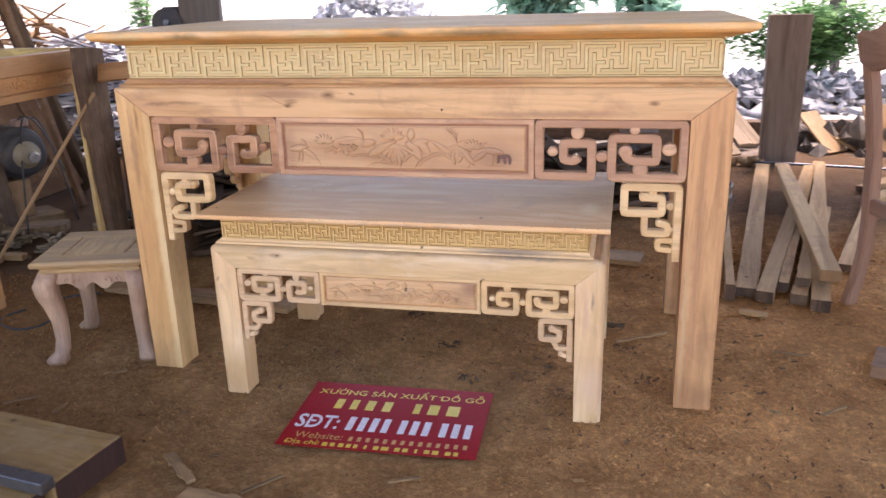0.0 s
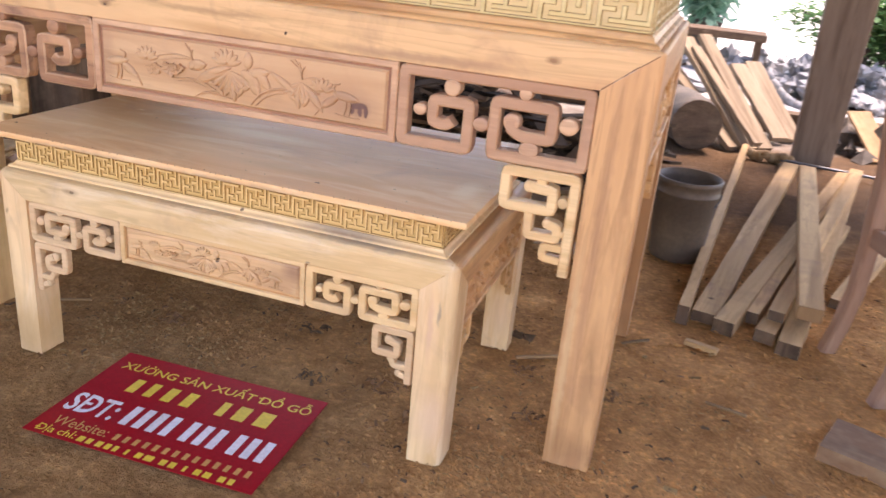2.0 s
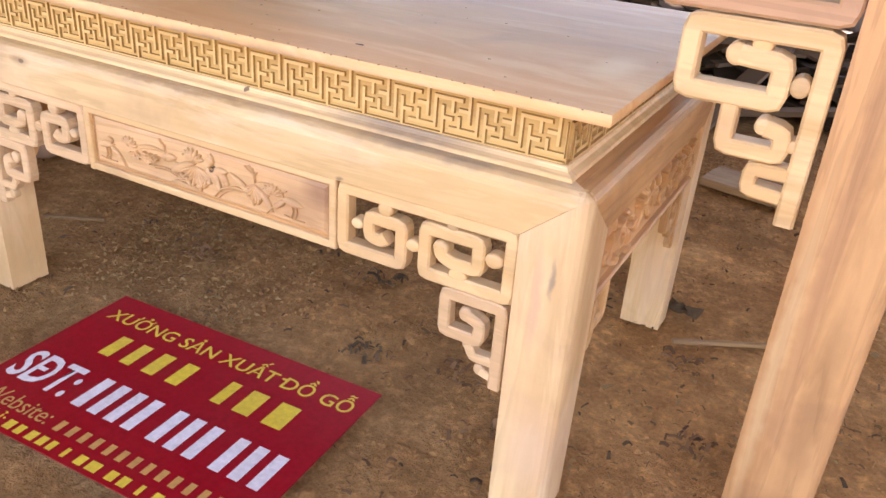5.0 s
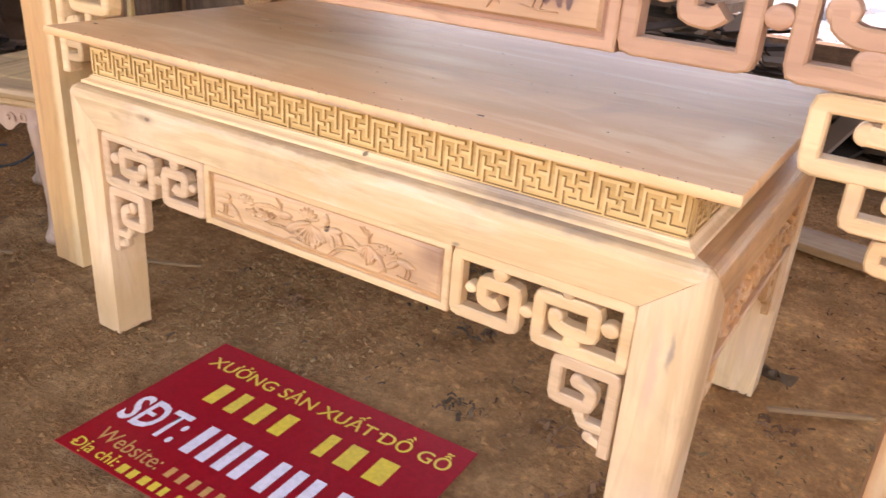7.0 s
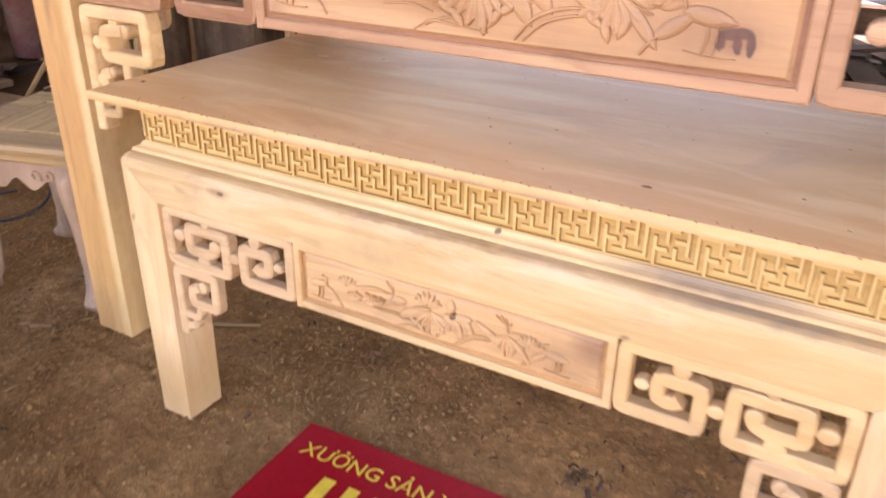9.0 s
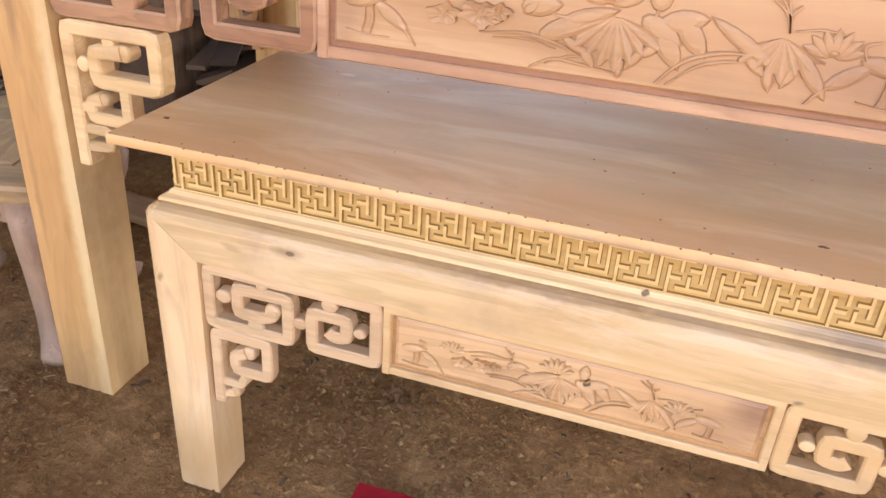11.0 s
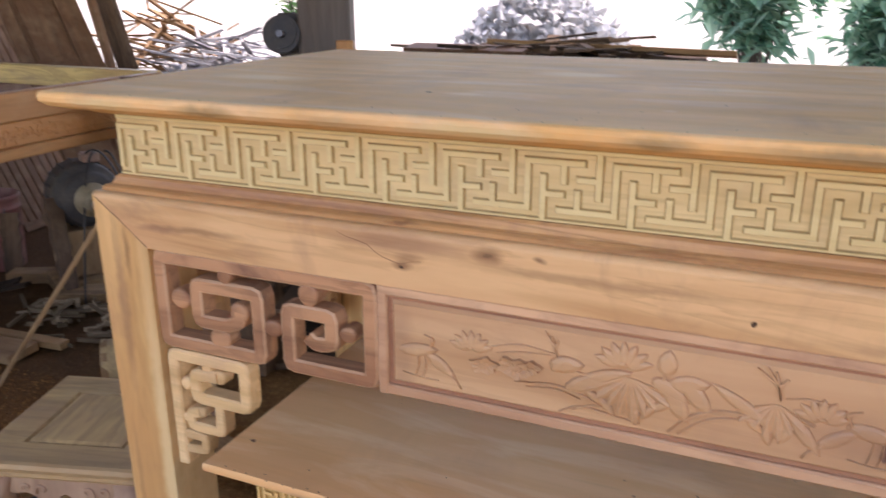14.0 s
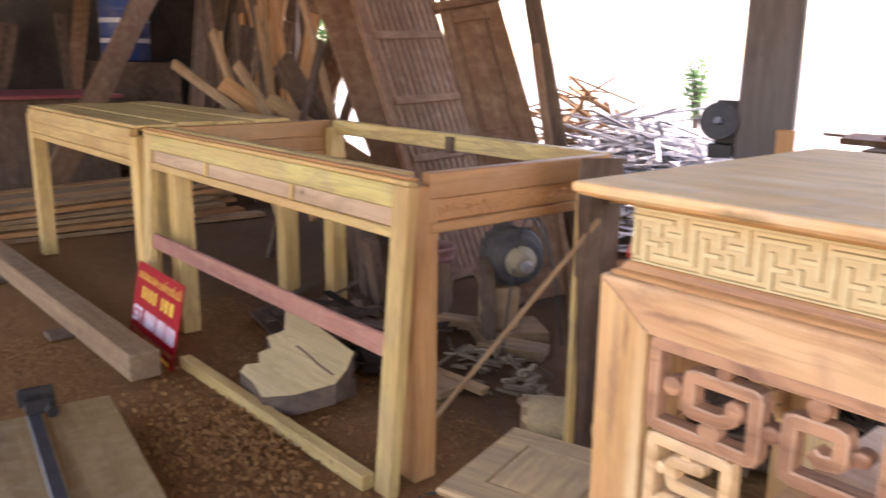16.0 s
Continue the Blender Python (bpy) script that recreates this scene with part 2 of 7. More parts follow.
BIG_WAIST = wood("streaked_waist_wood", (0.68, 0.43, 0.215), (0.42, 0.22, 0.095), (0.50, 0.26, 0.12), "x", stain=0.5, knots=False, streak=0.6, smoke=0.5, lines_amt=0.2, marks=[
    ((0.38, 1.020), (0.42, 0.009), (0.26, 0.125, 0.075), 0.55), ((0.60, 1.008), (0.03, 0.005), BROWN_M, 0.9), ((1.0, 1.006), (0.3, 0.006), BROWN_M, 0.5)])
BIG_PANEL = wood("pale_pinkish_panel_wood", (0.73, 0.50, 0.305), (0.54, 0.325, 0.18), (0.61, 0.375, 0.22), "x", stain=0.3, knots=False, streak=0.25, smoke=0.35, lines_amt=0.18, marks=[
    ((1.287, 0.797), (0.022, 0.008), INK_M, 0.9), ((1.272, 0.787), (0.007, 0.014), INK_M, 0.9), ((1.290, 0.786), (0.006, 0.015), INK_M, 0.9), ((1.305, 0.785), (0.007, 0.016), INK_M, 0.9), ((1.290, 0.79), (0.034, 0.022), PURPLE_M, 0.45), ((1.25, 0.80), (0.10, 0.05), PURPLE_M, 0.35), ((0.60, 0.80), (0.03, 0.12), PURPLE_M, 0.3)])
# the broad grey marks on rail and waist paint a shadow region
SMALL_RAIL = wood("cream_rail_wood", (0.80, 0.59, 0.345), (0.62, 0.41, 0.205), (0.70, 0.47, 0.24), "x", stain=0.3, knots=False, streak=0.3, smoke=0.4, lines_amt=0.12, bleach=((0.88, 0.74, 0.54), 0.55), marks=[
    ((0.229, 0.499), (0.030, 0.012), BROWN_M, 0.55), ((0.235, 0.498), (0.008, 0.005), DARK_M, 0.6), ((0.145, 0.486), (0.020, 0.008), BROWN_M, 0.35), ((0.888, 0.453), (0.008, 0.005), (0.08, 0.06, 0.06), 0.6), ((1.02, 0.524), (0.20, 0.010), GREY_M, 0.7), ((0.60, 0.520), (0.30, 0.005), BROWN_M, 0.4)])
SMALL_WAIST = wood("cream_waist_wood", (0.82, 0.62, 0.37), (0.62, 0.42, 0.21), (0.70, 0.48, 0.26), "x", stain=0.3, knots=False, streak=0.3, smoke=0.4, lines_amt=0.12, marks=[
    ((0.97, 0.534), (0.17, 0.016), GREY_M, 0.75), ((0.697, 0.533), (0.0055, 0.0038), DARK_M, 0.8)])
SMALL_PANEL = wood("tan_panel_wood", (0.74, 0.50, 0.29), (0.52, 0.30, 0.145), (0.60, 0.35, 0.19), "x", stain=0.35, knots=False, streak=0.35, smoke=0.4, lines_amt=0.2, marks=[
    ((0.86, 0.42), (0.05, 0.03), PURPLE_M, 0.6), ((0.65, 0.405), (0.006, 0.006), DARK_M, 0.9), ((0.83, 0.39), (0.10, 0.05), PURPLE_M, 0.3)])
BIG_LEG_W = wood("sapwood_edged_leg", (0.74, 0.49, 0.24), (0.48, 0.265, 0.11), (0.57, 0.31, 0.14), "z", stain=0.5, knots=False, streak=0.2, smoke=0.45, lines_amt=0.15, marks=[
    ((0.106, 0.45), (0.022, 0.60), (0.78, 0.60, 0.33), 0.75), ((0.048, 0.80), (0.014, 0.20), PURPLE_M, 0.45), ((0.03, 0.42), (0.008, 0.16), BROWN_M, 0.3), ((0.070, 0.90), (0.008, 0.06), BROWN_M, 0.6)])
# reddish east leg; its tones are also lowered for the shade on it
BIG_LEG_E = wood("reddish_streaked_leg", (0.60, 0.355, 0.185), (0.40, 0.205, 0.098), (0.47, 0.250, 0.130), "z", stain=0.5, knots=False, streak=0.3, smoke=0.45, lines_amt=0.18, marks=[
    ((1.865, 0.55), (0.016, 0.50), PURPLE_M, 0.35), ((1.91, 0.75), (0.012, 0.30), BROWN_M, 0.35), ((1.90, 0.25), (0.022, 0.20), BROWN_M, 0.4), ((1.84, 0.30), (0.014, 0.34), (0.66, 0.47, 0.27), 0.5), ((1.88, 0.05), (0.08, 0.06), BROWN_M, 0.4)])
# the large tan mark at the west foot paints the shaded lower leg
SMALL_LEG = wood("cream_leg_wood", (0.78, 0.57, 0.345), (0.60, 0.395, 0.21), (0.68, 0.435, 0.245), "z", stain=0.35, knots=False, streak=0.25, smoke=0.45, lines_amt=0.12, bleach=((0.88, 0.74, 0.54), 0.55), marks=[
    ((0.040, 0.07), (0.09, 0.13), (0.52, 0.32, 0.15), 0.75), ((1.215, 0.40), (0.006, 0.035), GREY_M, 0.7), ((1.195, 0.36), (0.010, 0.10), (0.60, 0.36, 0.27), 0.5), ((0.020, 0.41), (0.008, 0.010), BROWN_M, 0.6), ((1.22, 0.12), (0.05, 0.10), (0.70, 0.50, 0.36), 0.5)])
CREAM_M, TAN_M, OLIVE_M = (0.93, 0.72, 0.43), (0.62, 0.375, 0.175), (0.24, 0.195, 0.115)
TOP_S = wood("smooth_small_table_top", (0.92, 0.595, 0.32), (0.84, 0.505, 0.25), (0.80, 0.465, 0.225), "x", rough=0.48, stain=0.45, knots=False, bump=0.012, streak=0.10, smoke=0.35, lines_amt=0.10, bleach=(CREAM_M, 0.6), spec=0.3, marks=[
    ((0.56, 0.36), (0.24, 0.05), CREAM_M, 0.6, 1), ((1.19, 0.21), (0.04, 0.09), CREAM_M, 0.6, 1), ((1.07, 0.12), (0.09, 0.03), CREAM_M, 0.45, 1), ((0.78, 0.12), (0.26, 0.04), TAN_M, 0.4, 1), ((0.14, 0.396), (0.016, 0.009), CREAM_M, 0.8, 1), ((0.10, 0.07), (0.10, 0.05), TAN_M, 0.3, 1),
    ((0.62, 0.606), (0.72, 0.0165), (0.50, 0.36, 0.25), 0.6), ((0.25, 0.608), (0.16, 0.010), GREY_M, 0.5), ((0.66, 0.609), (0.20, 0.009), GREY_M, 0.4), ((1.0, 0.610), (0.20, 0.012), CREAM_M, 0.4)])
PALE_EDGE = wood("worn_pale_edges", (0.62, 0.41, 0.265), (0.44, 0.26, 0.16), (0.48, 0.29, 0.18), "x", stain=0.25, knots=False, lines_amt=0.2)
PINK_DARK = wood("dark_purple_heartwood", (0.53, 0.30, 0.175), (0.27, 0.13, 0.075), (0.23, 0.10, 0.06), "x", stain=0.6, knots=False, smoke=0.8, streak=0.4, lines_amt=0.18)
# scorched groove wood, darkened further to paint the shade of the recess
SCORCH_SHADE = wood("scorched_shaded_groove_wood", (0.40, 0.215, 0.135), (0.24, 0.12, 0.076), (0.26, 0.125, 0.085), "x", stain=0.5, knots=False, smoke=0.6, lines_amt=0.18)
PINK = wood("pinkish_heartwood", (0.66, 0.44, 0.285), (0.46, 0.275, 0.17), (0.38, 0.21, 0.14), "x", stain=0.4, knots=False, smoke=0.6, lines_amt=0.18)
FRIEZE = wood("pale_yellow_carved_wood", (0.72, 0.63, 0.355), (0.61, 0.50, 0.25), (0.65, 0.54, 0.285), "x", stain=0.15, knots=False, bump=0.05, streak=0.15, smoke=0.2, lines_amt=0.2)
TOP = wood("sanded_table_top", (0.80, 0.52, 0.255), (0.67, 0.405, 0.18), (0.66, 0.40, 0.18), "x", rough=0.60, stain=0.4, knots=False, bump=0.015, dust=0.3, streak=0.10, smoke=0.5, lines_amt=0.08, bleach=((0.84, 0.62, 0.38), 0.7), spec=0.15, marks=[
    ((0.72, 0.544), (0.10, 0.06), CREAM_M, 0.6, 1), ((0.19, 0.278), (0.14, 0.05), CREAM_M, 0.6, 1), ((0.634, 0.193), (0.05, 0.022), CREAM_M, 0.55, 1), ((0.958, 0.13), (0.012, 0.006), CREAM_M, 0.8, 1), ((1.0, 0.40), (0.12, 0.03), CREAM_M, 0.5, 1), ((0.42, 0.37), (0.16, 0.04), TAN_M, 0.5, 1), ((1.18, 0.31), (0.2, 0.05), TAN_M, 0.4, 1),
    ((0.30, 1.161), (0.075, 0.0135), OLIVE_M, 0.7), ((0.52, 1.161), (0.10, 0.0135), OLIVE_M, 0.35), ((0.74, 1.161), (0.13, 0.0135), (0.62, 0.56, 0.32), 0.6), ((0.97, 1.161), (0.06, 0.0135), OLIVE_M, 0.7), ((1.22, 1.161), (0.20, 0.0135), OLIVE_M, 0.8), ((1.60, 1.161), (0.24, 0.0135), OLIVE_M, 0.4), ((0.10, 1.161), (0.09, 0.0135), (0.62, 0.56, 0.32), 0.5)])
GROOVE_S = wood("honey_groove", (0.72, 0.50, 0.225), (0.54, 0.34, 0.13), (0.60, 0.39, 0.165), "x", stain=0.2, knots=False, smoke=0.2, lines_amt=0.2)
PINK_PALE = wood("pale_pinkish_wood", (0.75, 0.545, 0.34), (0.57, 0.375, 0.215), (0.60, 0.395, 0.245), "x", stain=0.25, knots=False)
GROOVE = wood("darker_yellow_groove", (0.64, 0.525, 0.295), (0.51, 0.395, 0.195), (0.55, 0.435, 0.23), "x", stain=0.2, knots=False, smoke=0.3, lines_amt=0.2)
# darker carving flanks: shade of the relief put into the colour
CARVE_EDGE = wood("shaded_carving_edges", (0.63, 0.40, 0.245), (0.50, 0.295, 0.17), (0.54, 0.325, 0.195), "x", stain=0.3, knots=False, smoke=0.4, lines_amt=0.2)
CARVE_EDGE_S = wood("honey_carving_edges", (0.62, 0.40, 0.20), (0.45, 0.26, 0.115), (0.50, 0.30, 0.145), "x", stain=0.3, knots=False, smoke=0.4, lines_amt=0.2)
# bar flanks of the friezes: a darker tone than the bar faces
KEY_EDGE = wood("darker_cut_edges", (0.52, 0.41, 0.21), (0.41, 0.305, 0.145), (0.44, 0.33, 0.16), "x", stain=0.3, knots=False, smoke=0.4, lines_amt=0.2)
KEY_EDGE_S = wood("darker_honey_cut_edges", (0.47, 0.30, 0.115), (0.33, 0.19, 0.07), (0.38, 0.225, 0.085), "x", stain=0.3, knots=False, smoke=0.4, lines_amt=0.2)
KNOT = plain("dark_knot", (0.16, 0.078, 0.036), 0.6, amount=0.3, scale=60)
CRACK = plain("brown_crack", (0.24, 0.12, 0.065), 0.7, amount=0.3, scale=60)
FRIEZE_S = wood("honey_yellow_carved_wood", (0.80, 0.60, 0.31), (0.64, 0.43, 0.185), (0.70, 0.49, 0.23), "x", stain=0.15, knots=False, bump=0.05, streak=0.15, smoke=0.2, lines_amt=0.2)
SIGN_RED = plain("red_printed_board", (0.37, 0.004, 0.012), 0.5, dirt=(0.32, 0.03, 0.03), amount=0.3, bump=0.03, spec=0.15)
SIGN_YELLOW = plain("yellow_print", (0.80, 0.58, 0.06), 0.35, amount=0.15, bump=0.02)
SIGN_WHITE = plain("white_print", (0.80, 0.76, 0.78), 0.35, amount=0.15, bump=0.02)
SIGN_GOLD = plain("gold_print", (0.62, 0.33, 0.10), 0.35, amount=0.15, bump=0.02)
STEEL = plain("grey_steel", (0.16, 0.17, 0.19), 0.42, 0.85, (0.12, 0.08, 0.05), 0.5)
BLACK_IRON = plain("black_oily_iron", (0.03, 0.03, 0.032), 0.45, 0.4, (0.12, 0.09, 0.06), 0.4)
PAIL = plain("dusty_grey_plastic", (0.095, 0.072, 0.056), 0.55, dirt=(0.20, 0.145, 0.10), amount=0.7, scale=6)
MOTOR = plain("dusty_motor_grey", (0.045, 0.045, 0.050), 0.7, 0.2, (0.20, 0.17, 0.13), 0.5, 7)
PAIL_RED = plain("faded_red_plastic", (0.26, 0.095, 0.080), 0.6, dirt=(0.28, 0.25, 0.20), amount=0.95, scale=5)
TOOL_RED = plain("red_tool_shell", (0.55, 0.04, 0.03), 0.35, amount=0.4)
BARK = plain("dark_bark", (0.09, 0.075, 0.065), 0.9, dirt=(0.25, 0.2, 0.16), amount=0.6, scale=7, bump=0.6)
STONE = plain("grey_slab_stone", (0.24, 0.25, 0.27), 0.8, dirt=(0.30, 0.27, 0.24), amount=0.6, scale=4, bump=0.3)
RUBBLE = plain("pale_rubble", (0.66, 0.69, 0.73), 0.85, dirt=(0.16, 0.15, 0.14), amount=0.7, scale=6, bump=0.5)
ROOFING = plain("roof_sheet", (0.09, 0.082, 0.075), 0.7, 0.1)
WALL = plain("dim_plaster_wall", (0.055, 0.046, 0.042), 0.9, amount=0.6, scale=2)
RED_COVER = plain("dull_red_cover", (0.30, 0.05, 0.06), 0.6, amount=0.5)


def leaf_material(name, a, b, through_light=0.0):
    m, nt, lk, bsdf = nodes_of(name)
    g = nt.new("ShaderNodeNewGeometry")
    r = ramp(nt, [(0.0, a), (1.0, b)])
    lk.new(g.outputs["Random Per Island"], r.inputs[0])
    lk.new(r.outputs[0], bsdf.inputs["Base Color"])
    bsdf.inputs["Roughness"].default_value = 0.5 if through_light else 0.9
    bsdf.inputs["Specular IOR Level"].default_value = 0.4 if through_light else 0.1
    if through_light:
        tr = nt.new("ShaderNodeBsdfTranslucent")
        lk.new(r.outputs[0], tr.inputs["Color"])
        mx = nt.new("ShaderNodeMixShader")
        mx.inputs[0].default_value = through_light
        lk.new(bsdf.outputs[0], mx.inputs[1])
        lk.new(tr.outputs[0], mx.inputs[2])
        lk.new(mx.outputs[0], nt["Material Output"].inputs["Surface"])
    return m


LEAF = leaf_material("fresh_leaves", (0.08, 0.22, 0.09), (0.27, 0.48, 0.20), 0.55)
LEAF_BLUE = leaf_material("blue_green_leaves", (0.12, 0.31, 0.22), (0.40, 0.62, 0.48), 0.7)
CHIP = leaf_material("wood_chips", (0.15, 0.085, 0.036), (0.38, 0.24, 0.110))
CHIP_DARK = leaf_material("dark_crumbs", (0.05, 0.032, 0.02), (0.17, 0.105, 0.06))
CHIP_RED = leaf_material("reddish_chips", (0.10, 0.050, 0.026), (0.30, 0.165, 0.085))
PALECHIP = leaf_material("pale_sawn_flakes", (0.17, 0.095, 0.040), (0.42, 0.270, 0.122))
SHAVING = leaf_material("orange_shavings", (0.20, 0.085, 0.030), (0.44, 0.22, 0.078))
LATH = leaf_material("bleached_laths", (0.14, 0.14, 0.155), (0.74, 0.76, 0.82))
SCRAP = leaf_material("dark_scrap", (0.018, 0.013, 0.010), (0.19, 0.130, 0.090))
CRUMB = leaf_material("earth_crumbs", (0.19, 0.106, 0.044), (0.36, 0.220, 0.098))
DUSTY = leaf_material("dusty_offcuts", (0.10, 0.072, 0.045), (0.32, 0.25, 0.165))
DRUM_BLUE = plain("blue_plastic", (0.03, 0.07, 0.22), 0.4, amount=0.5)


def earth():
    m, nt, lk, bsdf = nodes_of("trodden_sawdust_earth")
    tc = nt.new("ShaderNodeTexCoord")
    vec = tc.outputs["Object"]
    big = noise_tex(nt, lk, vec, 1.1, 6, 0.6, 0.4)
    mid = noise_tex(nt, lk, vec, 9.0, 6, 0.7)
    fine = noise_tex(nt, lk, vec, 95.0, 4, 0.7)
    c1 = ramp(nt, [(0.28, (0.262, 0.137, 0.056)), (0.50, (0.365, 0.203, 0.086)), (0.72, (0.470, 0.278, 0.124))])
    lk.new(mid, c1.inputs[0])
    c2 = ramp(nt, [(0.35, (0.76, 0.74, 0.70)), (0.65, (1.12, 1.10, 1.06))])
    lk.new(big, c2.inputs[0])
    out = mixer(nt, lk, c1.outputs[0], c2.outputs[0], 1.0, "MULTIPLY")
    c3 = ramp(nt, [(0.32, (0.70, 0.67, 0.65)), (0.5, (1, 1, 1)), (0.72, (1.25, 1.2, 1.14))])
    lk.new(fine, c3.inputs[0])
    out = mixer(nt, lk, out, c3.outputs[0], 0.60, "MULTIPLY")
    # random pale and dark mottle that paints light and shade of small lumps
    lump_light = noise_tex(nt, lk, vec, 44.0, 3, 0.6)
    cr = ramp(nt, [(0.44, (0.80, 0.78, 0.76)), (0.56, (1.0, 1.0, 1.0)), (0.68, (1.38, 1.36, 1.30))])
    lk.new(lump_light, cr.inputs[0])
    out = mixer(nt, lk, out, cr.outputs[0], 0.75, "MULTIPLY")
    # earth brightened towards the east, painting the stronger light there
    se = nt.new("ShaderNodeSeparateXYZ")
    lk.new(vec, se.inputs[0])
    ex = nt.new("ShaderNodeMath")
    ex.operation = "MULTIPLY_ADD"
    ex.inputs[1].default_value = 1.4
    lk.new(big, ex.inputs[0])
    lk.new(se.outputs["X"], ex.inputs[2])
    er = nt.new("ShaderNodeMapRange")
    er.inputs["From Min"].default_value, er.inputs["From Max"].default_value = -0.3, 1.2
    lk.new(ex.outputs[0], er.inputs["Value"])
    out = mixer(nt, lk, out, mixer(nt, lk, out, (1.75, 1.64, 1.58), 1.0, "MULTIPLY"), er.outputs[0])
    # debris earth towards the yard, its colour darkened further to deepen the shade
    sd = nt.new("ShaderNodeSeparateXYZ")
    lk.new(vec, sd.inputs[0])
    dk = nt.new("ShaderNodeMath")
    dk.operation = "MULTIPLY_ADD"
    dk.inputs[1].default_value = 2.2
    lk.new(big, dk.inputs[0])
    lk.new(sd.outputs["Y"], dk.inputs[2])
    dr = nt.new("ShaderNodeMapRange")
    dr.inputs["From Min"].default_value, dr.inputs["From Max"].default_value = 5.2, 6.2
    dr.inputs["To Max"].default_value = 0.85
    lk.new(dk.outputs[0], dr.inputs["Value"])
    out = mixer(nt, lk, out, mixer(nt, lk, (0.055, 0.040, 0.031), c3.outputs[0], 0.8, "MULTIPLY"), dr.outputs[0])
    # reddish shavings trodden in on the west side
    sx = nt.new("ShaderNodeSeparateXYZ")
    lk.new(vec, sx.inputs[0])
    wx = nt.new("ShaderNodeMath")
    wx.operation = "MULTIPLY_ADD"
    wx.inputs[1].default_value = 1.2
    lk.new(big, wx.inputs[0])
    lk.new(sx.outputs["X"], wx.inputs[2])
    wr = nt.new("ShaderNodeMapRange")
    wr.inputs["From Min"].default_value, wr.inputs["From Max"].default_value = -2.2, -1.3
    wr.inputs["To Min"].default_value, wr.inputs["To Max"].default_value = 0.80, 0.0
    lk.new(wx.outputs[0], wr.inputs["Value"])
    # the back part turns dark: painted shade under and behind the bare tables
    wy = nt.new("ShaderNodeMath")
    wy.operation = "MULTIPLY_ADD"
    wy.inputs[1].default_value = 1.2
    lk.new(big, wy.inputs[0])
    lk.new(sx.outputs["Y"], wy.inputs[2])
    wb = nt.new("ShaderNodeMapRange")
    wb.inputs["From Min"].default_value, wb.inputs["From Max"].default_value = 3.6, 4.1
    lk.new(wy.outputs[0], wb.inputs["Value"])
    shaded_floor_tone = mixer(nt, lk, (0.255, 0.118, 0.043), (0.085, 0.044, 0.023), wb.outputs[0])
    red = mixer(nt, lk, shaded_floor_tone, c3.outputs[0], 0.8, "MULTIPLY")
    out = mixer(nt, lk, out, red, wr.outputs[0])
    # pale swept yard beyond the shed
    sep = nt.new("ShaderNodeSeparateXYZ")
    lk.new(vec, sep.inputs[0])
    edge = nt.new("ShaderNodeMath")
    edge.operation = "MULTIPLY_ADD"
    edge.inputs[1].default_value = 1.6
    lk.new(big, edge.inputs[0])
    lk.new(sep.outputs["Y"], edge.inputs[2])
    mr = nt.new("ShaderNodeMapRange")
    mr.inputs["From Min"].default_value, mr.inputs["From Max"].default_value = 7.4, 8.2
    lk.new(edge.outputs[0], mr.inputs["Value"])
    pale = mixer(nt, lk, (0.50, 0.48, 0.45), c3.outputs[0], 0.5, "MULTIPLY")
    out = mixer(nt, lk, out, pale, mr.outputs[0])
    lk.new(out, bsdf.inputs["Base Color"])
    bsdf.inputs["Roughness"].default_value = 0.95
    bsdf.inputs["Specular IOR Level"].default_value = 0.15
    bp = nt.new("ShaderNodeBump")
    bp.inputs["Strength"].default_value, bp.inputs["Distance"].default_value = 1.0, 0.010
    lk.new(fine, bp.inputs["Height"])
    b2 = nt.new("ShaderNodeBump")
    b2.inputs["Strength"].default_value, b2.inputs["Distance"].default_value = 0.8, 0.03
    lk.new(mid, b2.inputs["Height"])
    lk.new(bp.outputs[0], b2.inputs["Normal"])
    lk.new(b2.outputs[0], bsdf.inputs["Normal"])
    return m


EARTH = earth()


# ---- building blocks ----
def thing(name, m, label, category, group="", kind=""):
    ob = new(name)
    ob.empty_display_size = 0.05
    ob.matrix_basis = m
    return tagged(ob, label, category, group, kind)


def part(name, bm, mat, parent, label="", smooth=False, edge=None):
    me = bpy.data.meshes.new(name)
    bmesh.ops.recalc_face_normals(bm, faces=bm.faces)
    bm.to_mesh(me)
    bm.free()
    me.materials.append(mat)
    if edge is not None:
        me.materials.append(edge)
    if smooth:
        for p in me.polygons:
            p.use_smooth = True
    ob = new(name, me)
    if parent is not None:
        ob.parent = parent
    return tagged(ob, label)


def raw_mesh(name, verts, faces, mat, parent=None, label=""):
    me = bpy.data.meshes.new(name)
    me.from_pydata(verts, [], faces)
    me.materials.append(mat)
    ob = new(name, me)
    if parent is not None:
        ob.parent = parent
    return tagged(ob, label)


def solid(bm, corners, bev=0.0, seg=1, which=None):
    """A six-sided solid from 8 corners: bottom four round, then top four."""
    v = [bm.verts.new(c) for c in corners]
    fs = [bm.faces.new([v[i] for i in f]) for f in
          ((0, 3, 2, 1), (4, 5, 6, 7), (0, 1, 5, 4), (1, 2, 6, 5), (2, 3, 7, 6), (3, 0, 4, 7))]
    if bev:
        edges = {e for f in fs for e in f.edges}
        if which:
            edges = [e for e in edges if which(e.verts[0].co, e.verts[1].co)]
        bmesh.ops.bevel(bm, geom=list(edges), offset=bev, segments=seg, affect="EDGES", profile=0.5)


